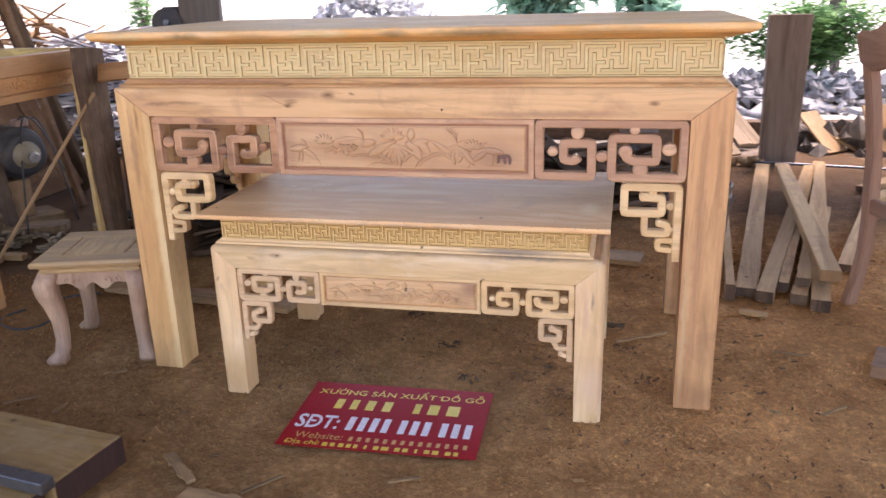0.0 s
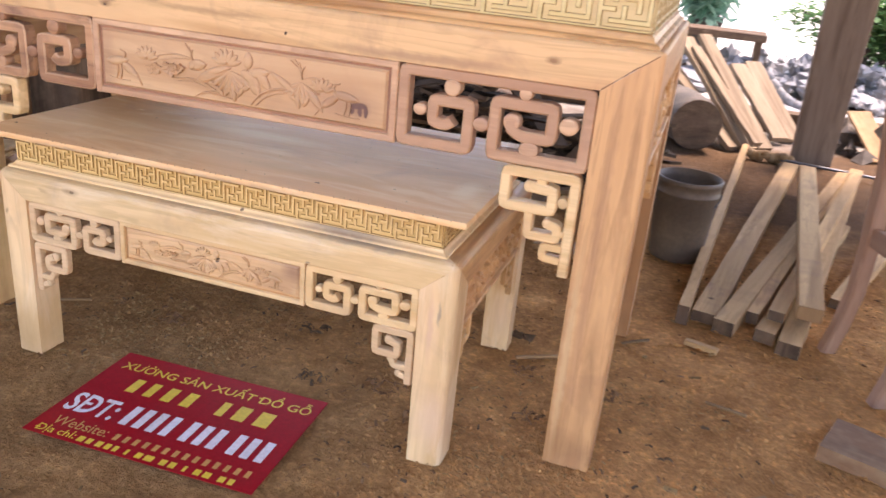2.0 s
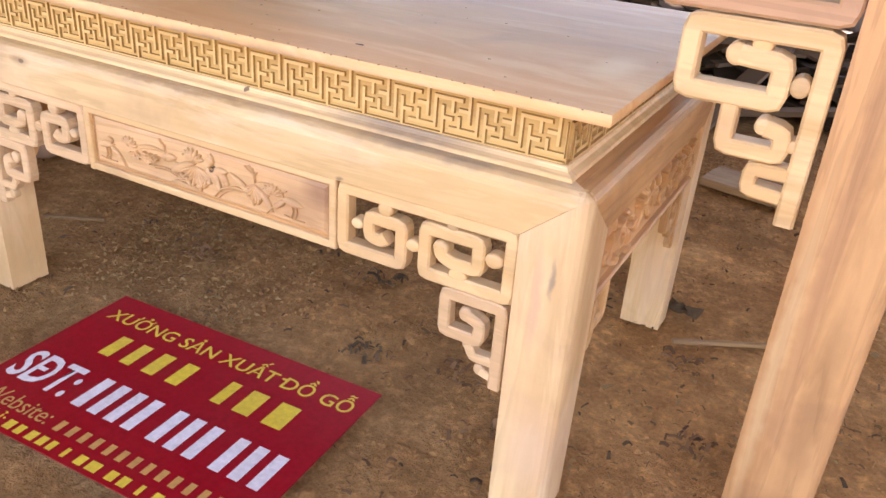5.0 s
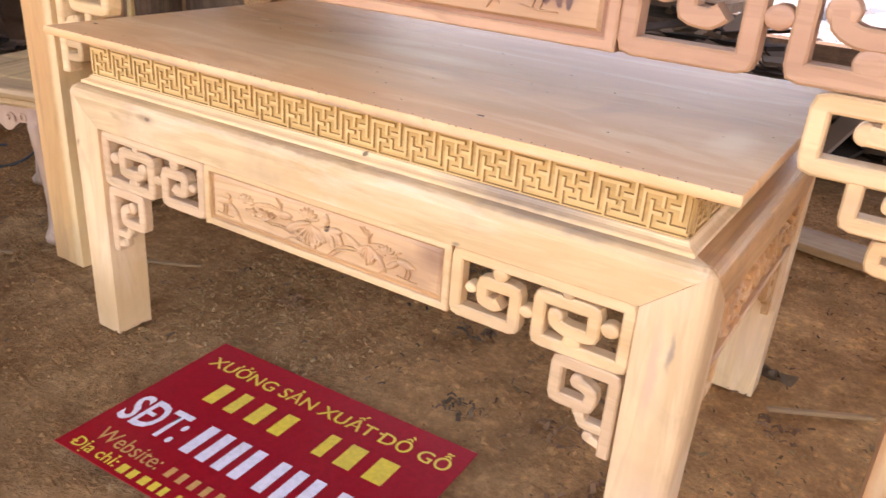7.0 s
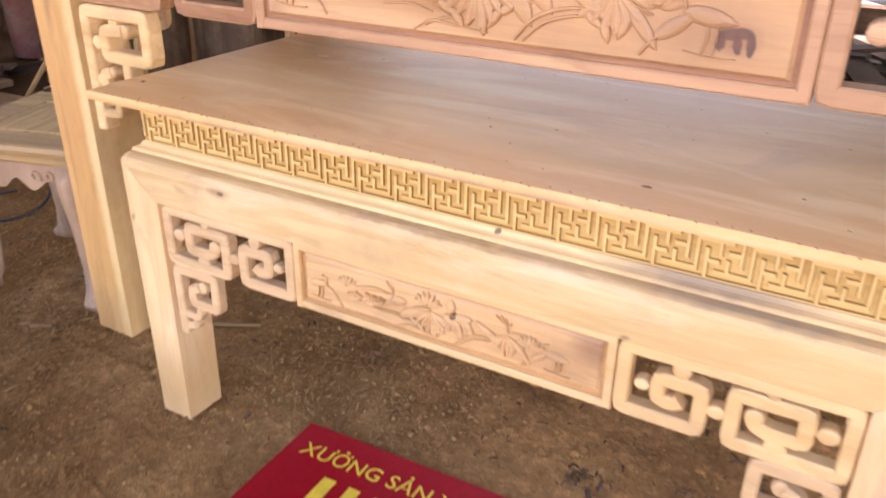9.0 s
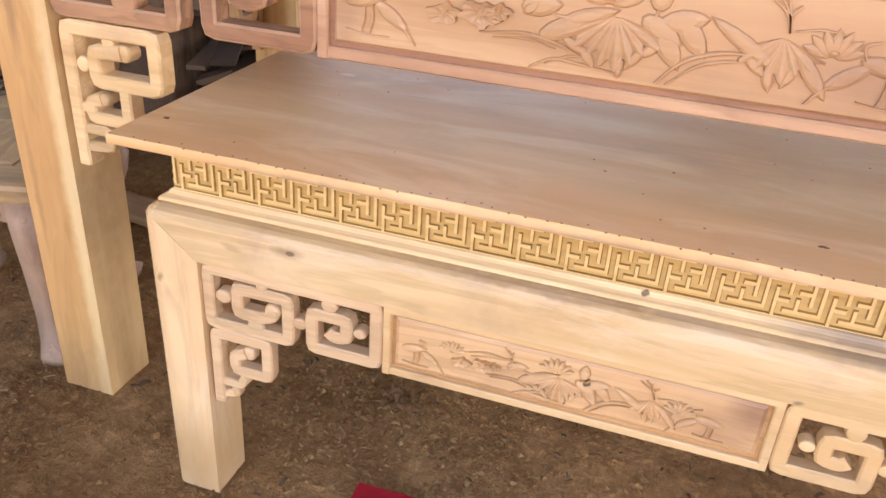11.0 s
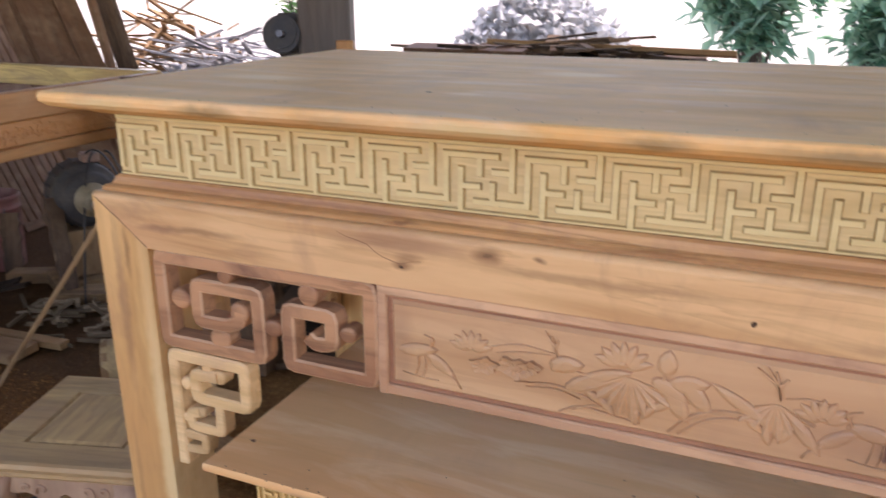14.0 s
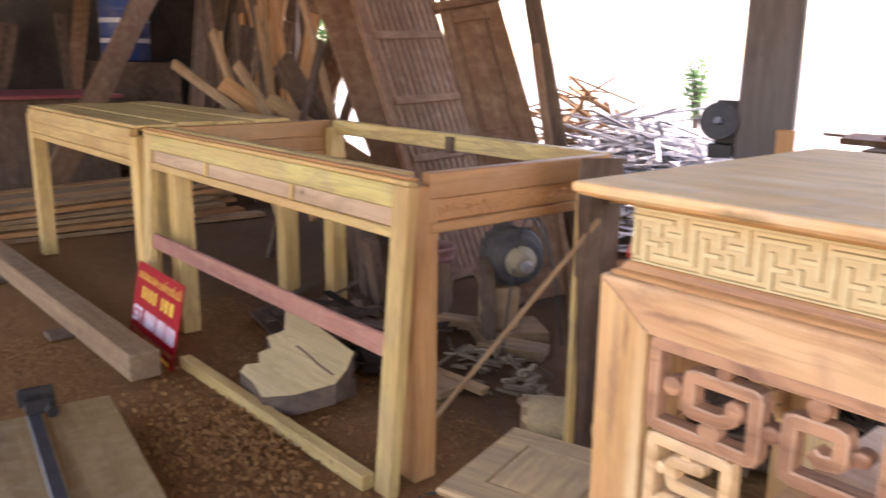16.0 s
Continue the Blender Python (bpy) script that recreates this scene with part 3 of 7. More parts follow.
def box(bm, x0, x1, y0, y1, z0, z1, bev=0.0, seg=1):
    solid(bm, [(x0, y0, z0), (x1, y0, z0), (x1, y1, z0), (x0, y1, z0), (x0, y0, z1), (x1, y0, z1), (x1, y1, z1), (x0, y1, z1)], bev, seg)


def rbox(x0, x1, y0, y1, z0, z1, bev=0.003, seg=1):
    bm = bmesh.new()
    box(bm, x0, x1, y0, y1, z0, z1, bev, seg)
    return bm


def cylinder(bm, p0, p1, r0, r1=None, seg=20, cap=True):
    """A round bar from p0 to p1."""
    p0, p1 = Vector(p0), Vector(p1)
    r1 = r0 if r1 is None else r1
    q = (p1 - p0).to_track_quat("Z", "Y")
    loops = []
    for p, r in ((p0, r0), (p1, r1)):
        loops.append([bm.verts.new(p + q @ Vector((r * math.cos(a), r * math.sin(a), 0))) for a in [2 * math.pi * i / seg for i in range(seg)]])
    for i in range(seg):
        j = (i + 1) % seg
        bm.faces.new((loops[0][i], loops[0][j], loops[1][j], loops[1][i]))
    if cap:
        bm.faces.new(loops[0][::-1])
        bm.faces.new(loops[1])


def tube(bm, pts, r, seg=7):
    """A bent round wire through pts."""
    rings = []
    for i, p in enumerate(pts):
        d = pts[min(i + 1, len(pts) - 1)] - pts[max(i - 1, 0)]
        q = d.to_track_quat("Z", "Y")
        rings.append([bm.verts.new(p + q @ Vector((r * math.cos(2 * math.pi * k / seg), r * math.sin(2 * math.pi * k / seg), 0))) for k in range(seg)])
    for a, b in zip(rings, rings[1:]):
        for k in range(seg):
            bm.faces.new((a[k], a[(k + 1) % seg], b[(k + 1) % seg], b[k]))
    bm.faces.new(rings[0][::-1])
    bm.faces.new(rings[-1])


def lathe(bm, profile, seg=32, centre=(0, 0, 0)):
    """Turned body from (radius, height) pairs."""
    c = Vector(centre)
    loops = [[bm.verts.new(c + Vector((r * math.cos(2 * math.pi * i / seg), r * math.sin(2 * math.pi * i / seg), z))) for i in range(seg)] for r, z in profile]
    for a, b in zip(loops, loops[1:]):
        for i in range(seg):
            j = (i + 1) % seg
            bm.faces.new((a[i], a[j], b[j], b[i]))
    bm.faces.new(loops[0][::-1])
    bm.faces.new(loops[-1])


def ellipsoid(bm, c, r, u=10, v=6, m=None):
    mat = Matrix.LocRotScale(c, None, r)
    if m is not None:
        mat = Matrix.Translation(c) @ m.to_4x4() @ Matrix.Diagonal((*r, 1))
    bmesh.ops.create_uvsphere(bm, u_segments=u, v_segments=v, radius=1.0, matrix=mat)


def rounded(pts, r, n=3):
    """A polyline with its inner corners rounded."""
    pts = [Vector(p) for p in pts]
    out = [pts[0]]
    for a, b, c in zip(pts, pts[1:], pts[2:]):
        d1, d2 = (a - b), (c - b)
        k = min(r, d1.length * 0.48, d2.length * 0.48)
        p, q = b + d1.normalized() * k, b + d2.normalized() * k
        for i in range(n + 1):
            t = i / n
            out.append(p * (1 - t) ** 2 + b * 2 * t * (1 - t) + q * t * t)
    out.append(pts[-1])
    return out


def ribbon(bm, pts, w, place, d0, d1, cham=0.002, round_end=True, taper=None):
    """A flat bar that follows a polyline in (u, v). place(u, v, d) gives the point in space at depth d; d0 is the shown face."""
    pts = [Vector(p) for p in pts]
    n = len(pts)
    left, right = [], []
    for i, p in enumerate(pts):
        a = (p - pts[i - 1]).normalized() if i else (pts[1] - p).normalized()
        b = (pts[i + 1] - p).normalized() if i < n - 1 else a
        t = (a + b)
        t = t.normalized() if t.length > 1e-6 else a
        nrm = Vector((-t.y, t.x))
        k = 1 / max(nrm.dot(Vector((-a.y, a.x))), 0.4)
        h = w / 2 * (taper(i / (n - 1)) if taper else 1.0)
        left.append((p + nrm * h * k, nrm * min(cham, h * 0.6) * k))
        right.append((p - nrm * h * k, -nrm * min(cham, h * 0.6) * k))
    sgn = 1 if d1 > d0 else -1
    rings = []
    for (l, dl), (r, dr) in zip(left, right):
        ring = [(l - dl, d0), (l, d0 + sgn * cham), (l, d1), (r, d1), (r, d0 + sgn * cham), (r - dr, d0)]
        rings.append([bm.verts.new(place(p.x, p.y, d)) for p, d in ring])
    for a, b in zip(rings, rings[1:]):
        for i in range(6):
            j = (i + 1) % 6
            f = bm.faces.new((a[i], a[j], b[j], b[i]))
            f.material_index = 1 if i in (0, 4) else 0
    bm.faces.new(rings[0])
    bm.faces.new(rings[-1][::-1])


def disc(bm, place, u, v, ru, rv, d0, d1, n=16):
    """A round boss with a domed face, its top at depth d0."""
    loops = [[bm.verts.new(place(u + ru * s * math.cos(2 * math.pi * i / n), v + rv * s * math.sin(2 * math.pi * i / n), d)) for i in range(n)]
             for s, d in ((1.0, d1), (1.0, d0 + 0.0045), (0.90, d0 + 0.0016), (0.68, d0 + 0.0004), (0.35, d0))]
    for p, q in zip(loops, loops[1:]):
        for i in range(n):
            bm.faces.new((p[i], p[(i + 1) % n], q[(i + 1) % n], q[i]))
    bm.faces.new(loops[-1])
    bm.faces.new(loops[0][::-1])


def sweep_rect(bm, x0, x1, y0, y1, profile):
    """A moulding carried round a rectangle: (outward offset, height) pairs; closed below and above."""
    loops = []
    for o, z in profile:
        loops.append([bm.verts.new(c) for c in ((x0 - o, y0 - o, z), (x1 + o, y0 - o, z), (x1 + o, y1 + o, z), (x0 - o, y1 + o, z))])
    for a, b in zip(loops, loops[1:]):
        for i in range(4):
            j = (i + 1) % 4
            bm.faces.new((a[i], a[j], b[j], b[i]))
    bm.faces.new(loops[0][::-1])
    bm.faces.new(loops[-1])


def meander(bm, length, height, period, place, depth, first=0.0):
    """Interlocked key pattern of raised bars with slanted flanks; first: the first standing stem; place(u, v, d) with d outwards."""
    w = period * 0.098
    lo, hi = height * 0.035, height * 0.945
    t = (hi - lo) * 0.118
    c = w * 0.17

    def bar(u0, u1, v0, v1, k=1.0):
        u0, u1 = max(u0, 0.001), min(u1, length - 0.001)
        if u1 - u0 < w * 0.4:
            return
        a = [bm.verts.new(place(x, y, 0)) for x, y in ((u0, v0), (u1, v0), (u1, v1), (u0, v1))]
        b = [bm.verts.new(place(x, y, depth * k)) for x, y in ((u0 + c, v0 + c), (u1 - c, v0 + c), (u1 - c, v1 - c), (u0 + c, v1 - c))]
        bm.faces.new(b)
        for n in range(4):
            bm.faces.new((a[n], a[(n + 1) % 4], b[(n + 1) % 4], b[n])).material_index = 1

    def v_at(f):
        return lo + (hi - lo) * f

    def stem_bar(o, f, v0, v1, k=1.0):
        bar(o + f * period - w / 2, o + f * period + w / 2, v0, v1, k)

    def level_bar(o, f0, f1, v, k=0.98):
        bar(o + f0 * period, o + f1 * period, v_at(v) - t / 2, v_at(v) + t / 2, k)

    for k in range(-1, int(length / period) + 2):
        o = first + k * period
        stem_bar(o, 0.0, lo - c, v_at(0.68))
        level_bar(o, 0.0, 0.262, 0.385)
        stem_bar(o, 0.63, v_at(0.32), hi + c)
        level_bar(o, 0.368, 0.63, 0.615)
        level_bar(o, 0.145, 0.865, 0.155)
        stem_bar(o, 0.395, v_at(0.16), v_at(0.48), 0.96)
        stem_bar(o, 0.815, v_at(0.155) - t / 2, v_at(0.845) + t / 2, 0.94)
        level_bar(o, -0.235, 0.485, 0.845)
        stem_bar(o, 0.235, v_at(0.52), v_at(0.84), 0.96)
    bar(0, length, 0.0, lo + c * 1.5, 0.92)
    bar(0, length, hi - c * 1.5, height, 0.92)


def lump(bm, place, u, v, ru, rv, rd, turn=0.0, n=12):
    """A low carved swelling on a panel: flattened half ellipsoid with a pointed tip."""
    rings = []
    cs, sn = math.cos(turn), math.sin(turn)
    for lev, (s, d) in enumerate(((1.0, 0.0), (0.88, 0.55), (0.55, 0.92))):
        ring = []
        for i in range(n):
            a = 2 * math.pi * i / n
            sharp = 1 + 0.28 * max(0, math.cos(a)) ** 6
            x, y = ru * s * math.cos(a) * sharp, rv * s * math.sin(a)
            ring.append(bm.verts.new(place(u + x * cs - y * sn, v + x * sn + y * cs, rd * d)))
        rings.append(ring)
    top = bm.verts.new(place(u, v, rd))
    for lev, (a, b) in enumerate(zip(rings, rings[1:])):
        for i in range(n):
            j = (i + 1) % n
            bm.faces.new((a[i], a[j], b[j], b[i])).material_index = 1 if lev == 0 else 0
    for i in range(n):
        bm.faces.new((rings[-1][i], rings[-1][(i + 1) % n], top))


def lotus(bm, place, u, v, s, d):
    for k, a in enumerate((-75, 75, -50, 50, -24, 24, 0)):
        t = radians(90 + a)
        lump(bm, place, u + math.cos(t) * s * 0.55, v + math.sin(t) * s * 0.42, s * 0.50, s * 0.22, d * (0.7 + 0.06 * k), t)
    lump(bm, place, u, v + s * 0.15, s * 0.2, s * 0.13, d * 1.3)


def lotus_leaf(bm, place, u, v, s, d, flip=1):
    """A broad ruffled leaf with a raised rim and veins."""
    n = 28
    rings = []
    for r, h in ((1.0, 0.0), (0.94, 0.95), (0.72, 0.70), (0.42, 0.50), (0.16, 0.62)):
        ring = []
        for i in range(n):
            a = 2 * math.pi * i / n
            ruffle = 1 + (0.16 * math.cos(5 * a + flip) + 0.09 * math.cos(9 * a)) * r
            vein = 0.18 * math.cos(9 * a) * (1 - abs(r - 0.6))
            ring.append(bm.verts.new(place(u + math.cos(a) * s * 0.72 * r * ruffle, v + math.sin(a) * s * 0.42 * r * ruffle - 0.06 * s * math.cos(a) * flip, d * max(h + vein * (h > 0), 0.0))))
        rings.append(ring)
    for lev, (a, b) in enumerate(zip(rings, rings[1:])):
        for i in range(n):
            j = (i + 1) % n
            bm.faces.new((a[i], a[j], b[j], b[i])).material_index = 1 if lev == 0 else 0
    bm.faces.new(rings[-1])


def stem(bm, place, pts, w, d):
    ribbon(bm, rounded(pts, 0.05, 5), w, place, d, -0.0005, cham=w * 0.3, taper=lambda t: 0.45 + 0.55 * math.sin(math.pi * min(max(t, 0.08), 0.92)))


def fan_leaf(bm, place, u, v, r, a0, a1, d, folds, squash=0.8):
    """A drooping lotus leaf: folds fan out from its neck to a ruffled hem."""
    n = folds * 6
    rings = []
    for s, lift in ((0.10, 0.55), (0.40, 0.75), (0.72, 0.95), (0.94, 1.0), (1.0, -0.15)):
        ring = []
        for i in range(n + 1):
            k = i / n
            a = radians(a0 + (a1 - a0) * k)
            wave = math.cos(2 * math.pi * folds * k)
            rr = r * s * (1 + 0.13 * wave * s + 0.10 * math.sin(2.3 * k * 6.28))
            h = lift * (0.62 + 0.38 * wave * s) if lift > 0 else lift
            if i in (0, n):
                h = min(h, 0.0)
            ring.append(bm.verts.new(place(u + math.cos(a) * rr, v + math.sin(a) * rr * squash, d * h)))
        rings.append(ring)
    for lev, (a, b) in enumerate(zip(rings, rings[1:])):
        for i in range(n):
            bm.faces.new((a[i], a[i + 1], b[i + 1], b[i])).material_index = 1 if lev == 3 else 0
    bm.faces.new(rings[0])


def lotus_carving(bm, place, w, h, d):
    """Lotus flowers, drooping leaves, buds and reeds in low relief over a panel w by h."""
    def at(*pts):
        return [(a * w, b * h) for a, b in pts]

    def line(width, k, *pts):
        stem(bm, place, at(*pts), width * h, d * k)
    # first flower over a pair of ruffled leaves
    lotus(bm, place, 0.172 * w, 0.58 * h, 0.22 * h, d)
    lotus_leaf(bm, place, 0.262 * w, 0.46 * h, 0.27 * h, d * 1.2)
    lotus_leaf(bm, place, 0.292 * w, 0.50 * h, 0.17 * h, d * 1.4, -1)
    lotus_leaf(bm, place, 0.200 * w, 0.42 * h, 0.23 * h, d * 0.9, -1)
    line(0.030, 0.7, (0.215, 0.66), (0.27, 0.75), (0.345, 0.70))
    line(0.026, 0.6, (0.225, 0.60), (0.275, 0.66), (0.33, 0.68))
    for tip in ((0.318, 0.95), (0.332, 0.90), (0.345, 0.86)):
        line(0.030, 0.7, (0.346, 0.66), (0.338, 0.78), tip)
    lump(bm, place, 0.357 * w, 0.60 * h, 0.17 * h, 0.10 * h, d * 1.1, 0.15)
    lump(bm, place, 0.345 * w, 0.58 * h, 0.10 * h, 0.06 * h, d * 1.3, 0.7)
    line(0.030, 0.6, (0.375, 0.56), (0.392, 0.53), (0.41, 0.55))
    line(0.036, 0.7, (0.262, 0.30), (0.34, 0.36), (0.40, 0.28), (0.425, 0.22))
    line(0.026, 0.6, (0.285, 0.27), (0.345, 0.31), (0.39, 0.24))
    # great leaf with the main flower
    fan_leaf(bm, place, 0.478 * w, 0.60 * h, 0.44 * h, 190, 345, d * 1.3, 9, 0.95)
    for a, b, turn, k in ((0.418, 0.30, -0.5, 0.12), (0.440, 0.22, -0.9, 0.10), (0.515, 0.26, -2.2, 0.12), (0.535, 0.34, -2.6, 0.10), (0.492, 0.17, -1.6, 0.09)):
        lump(bm, place, a * w, b * h, k * h, 0.05 * h, d, turn)
    lump(bm, place, 0.400 * w, 0.44 * h, 0.26 * h, 0.10 * h, d * 1.1, 0.45)
    lump(bm, place, 0.432 * w, 0.56 * h, 0.24 * h, 0.07 * h, d * 1.2, 0.30)
    for a, b, turn in ((0.545, 0.53, -0.5), (0.575, 0.62, 0.2), (0.592, 0.52, -0.9), (0.560, 0.40, -1.0)):
        lump(bm, place, a * w, b * h, 0.19 * h, 0.10 * h, d, turn)
    lotus(bm, place, 0.464 * w, 0.70 * h, 0.26 * h, d * 1.2)
    lump(bm, place, 0.540 * w, 0.80 * h, 0.13 * h, 0.10 * h, d * 1.1, 1.5)
    line(0.030, 0.7, (0.540, 0.72), (0.536, 0.64), (0.530, 0.58))
    line(0.034, 0.7, (0.350, 0.05), (0.385, 0.17), (0.43, 0.14), (0.50, 0.10))
    line(0.028, 0.6, (0.375, 0.10), (0.41, 0.20), (0.45, 0.22))
    # stalks sweeping to the last leaf
    line(0.046, 0.8, (0.552, 0.07), (0.585, 0.30), (0.64, 0.42), (0.70, 0.42))
    line(0.036, 0.7, (0.568, 0.07), (0.605, 0.27), (0.65, 0.35), (0.70, 0.36))
    fan_leaf(bm, place, 0.722 * w, 0.60 * h, 0.35 * h, 200, 335, d * 1.25, 7, 0.95)
    for a, b, turn, k in ((0.690, 0.34, -0.7, 0.11), (0.712, 0.25, -1.3, 0.10), (0.742, 0.30, -2.0, 0.11)):
        lump(bm, place, a * w, b * h, k * h, 0.05 * h, d, turn)
    lump(bm, place, 0.672 * w, 0.50 * h, 0.30 * h, 0.07 * h, d, 2.6)
    for tip in ((0.685, 0.93), (0.700, 0.96), (0.715, 0.92), (0.735, 0.86)):
        line(0.036, 0.8, (0.727, 0.64), (0.722, 0.78), tip)
    lotus(bm, place, 0.792 * w, 0.50 * h, 0.22 * h, d * 1.1)
    lump(bm, place, 0.768 * w, 0.34 * h, 0.22 * h, 0.07 * h, d, -0.9)
    line(0.026, 0.6, (0.735, 0.66), (0.77, 0.70), (0.80, 0.68))
    # plain tufts with thin stalks near both ends, standing in for carved cranes
    for o, s in ((0.055, 1), (0.868, -1)):
        lump(bm, place, o * w, 0.46 * h, 0.22 * h, 0.085 * h, d * 1.1, 0.15 * s)
        line(0.034, 0.8, (o + 0.030 * s, 0.50), (o + 0.040 * s, 0.62), (o + 0.018 * s, 0.66))
        line(0.024, 0.7, (o + 0.004, 0.42), (o + 0.006, 0.28), (o - 0.002, 0.14))
        line(0.024, 0.7, (o + 0.018, 0.42), (o + 0.021, 0.28), (o + 0.014, 0.14))
        lump(bm, place, (o + 0.050 * s) * w, 0.34 * h, 0.19 * h, 0.075 * h, d, -0.6 * s)
        line(0.034, 0.8, (o + 0.066 * s, 0.28), (o + 0.085 * s, 0.18), (o + 0.097 * s, 0.08))
        line(0.022, 0.6, (o - 0.03, 0.16), (o + 0.01, 0.12), (o + 0.05, 0.13))


def scroll_carving(bm, place, w, h, d, seed):
    """Leafy scrollwork in relief over a strip w by h."""
    rng = random.Random(seed)
    n = max(3, int(w / h * 1.5))
    for k in range(n):
        u, v = (k + 0.5) * w / n, h * 0.5
        s = 1 if k % 2 else -1
        r = h * 0.30
        spiral = [(u + r * (1 - 0.14 * i) * math.cos(s * (0.9 * i) + 1.2), v + r * (1 - 0.14 * i) * math.sin(s * (0.9 * i) + 1.2)) for i in range(7)]
        stem(bm, place, spiral, h * 0.075, d)
        for i in range(7):
            a = rng.uniform(0, 6.28)
            rr = h * rng.uniform(0.15, 0.42)
            lump(bm, place, u + math.cos(a) * rr * 1.2, v + math.sin(a) * rr, h * rng.uniform(0.10, 0.18), h * rng.uniform(0.04, 0.075), d * rng.uniform(0.7, 1.2), rng.uniform(0, 6.28), 8)


# ---- large structure ----
def spread(lo, hi, step, far):
    """Even steps from lo to hi, then ever wider ones out to far on both sides."""
    inner = list(np.arange(lo, hi + 1e-6, step))
    out, d, p = [], step, hi
    while p < far:
        d *= 1.45
        p += d
        out.append(p)
    below, d, p = [], step, lo
    while p > -far:
        d *= 1.45
        p -= d
        below.append(p)
    return below[::-1] + inner + out


def build_ground():
    xs, ys = spread(-2.6, 1.5, 0.013, 600), spread(1.5, 4.3, 0.013, 600)
    verts = []
    for y in ys:
        for x in xs:
            z = 0.010 * noise.noise((x * 2.3, y * 2.3, 0)) + 0.006 * noise.noise((x * 9, y * 9, 3)) - 0.008
            if -2.7 < x < 1.6 and 1.4 < y < 4.4:
                # trodden lumps, in loose patches
                patch = min(max(noise.noise((x * 2.1, y * 2.1, 9)) + 0.45, 0.15), 1.0)
                z += patch * (0.0075 * max(noise.noise((x * 19, y * 19, 7)), -0.2) + 0.0170 * max(noise.noise((x * 41, y * 41, 2)) - 0.12, 0.0))
            z = min(z, 0.0075 if -1.05 < x < -0.3 and 2.05 < y < 2.62 else 0.0125)
            if y > 12:
                z += (y - 12) * 0.03 if y < 60 else 1.44
            verts.append((x, y, z))
    nx = len(xs)
    faces = [(j * nx + i, j * nx + i + 1, (j + 1) * nx + i + 1, (j + 1) * nx + i) for j in range(len(ys) - 1) for i in range(nx - 1)]
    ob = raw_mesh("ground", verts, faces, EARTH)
    for p in ob.data.polygons:
        p.use_smooth = True
    tagged(ob, "trodden brown earth floor covered with sawdust", "ground", kind="structure")


build_ground()



def roof(name, x0, x1, y0, y1, z0, z1):
    bm = bmesh.new()
    n = round((x1 - x0) / 0.25)
    for k in range(n):
        x = x0 + k * 0.25
        for a, b, da, db in ((x, x + 0.125, 0, 0.04), (x + 0.125, x + 0.25, 0.04, 0)):
            solid(bm, [(a, y0, z0 + da), (b, y0, z0 + db), (b, y1, z1 + db), (a, y1, z1 + da),
                       (a, y0, z0 + da + 0.01), (b, y0, z0 + db + 0.01), (b, y1, z1 + db + 0.01), (a, y1, z1 + da + 0.01)])
    tagged(part(name, bm, ROOFING, None), "unseen corrugated grey sheet roof shading the open shed", "roof", kind="structure")


# roof stays out of view; its edges are set to shape the light
roof("ceiling", -12, -3.0, -0.8, 7.0, 3.15, 3.35)
roof("ceiling", -3.0, 4.0, 0.7, 7.2, 3.18, 3.35)
# the east wall is an unseen addition that blocks light from that side
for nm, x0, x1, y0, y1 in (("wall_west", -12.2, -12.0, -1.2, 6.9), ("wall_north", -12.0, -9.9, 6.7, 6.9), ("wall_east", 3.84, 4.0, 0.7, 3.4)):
    tagged(part(nm, rbox(x0, x1, y0, y1, -0.1, 3.3, 0), WALL, None), "dim grey rendered wall (east one added to block light)", "wall", kind="structure")


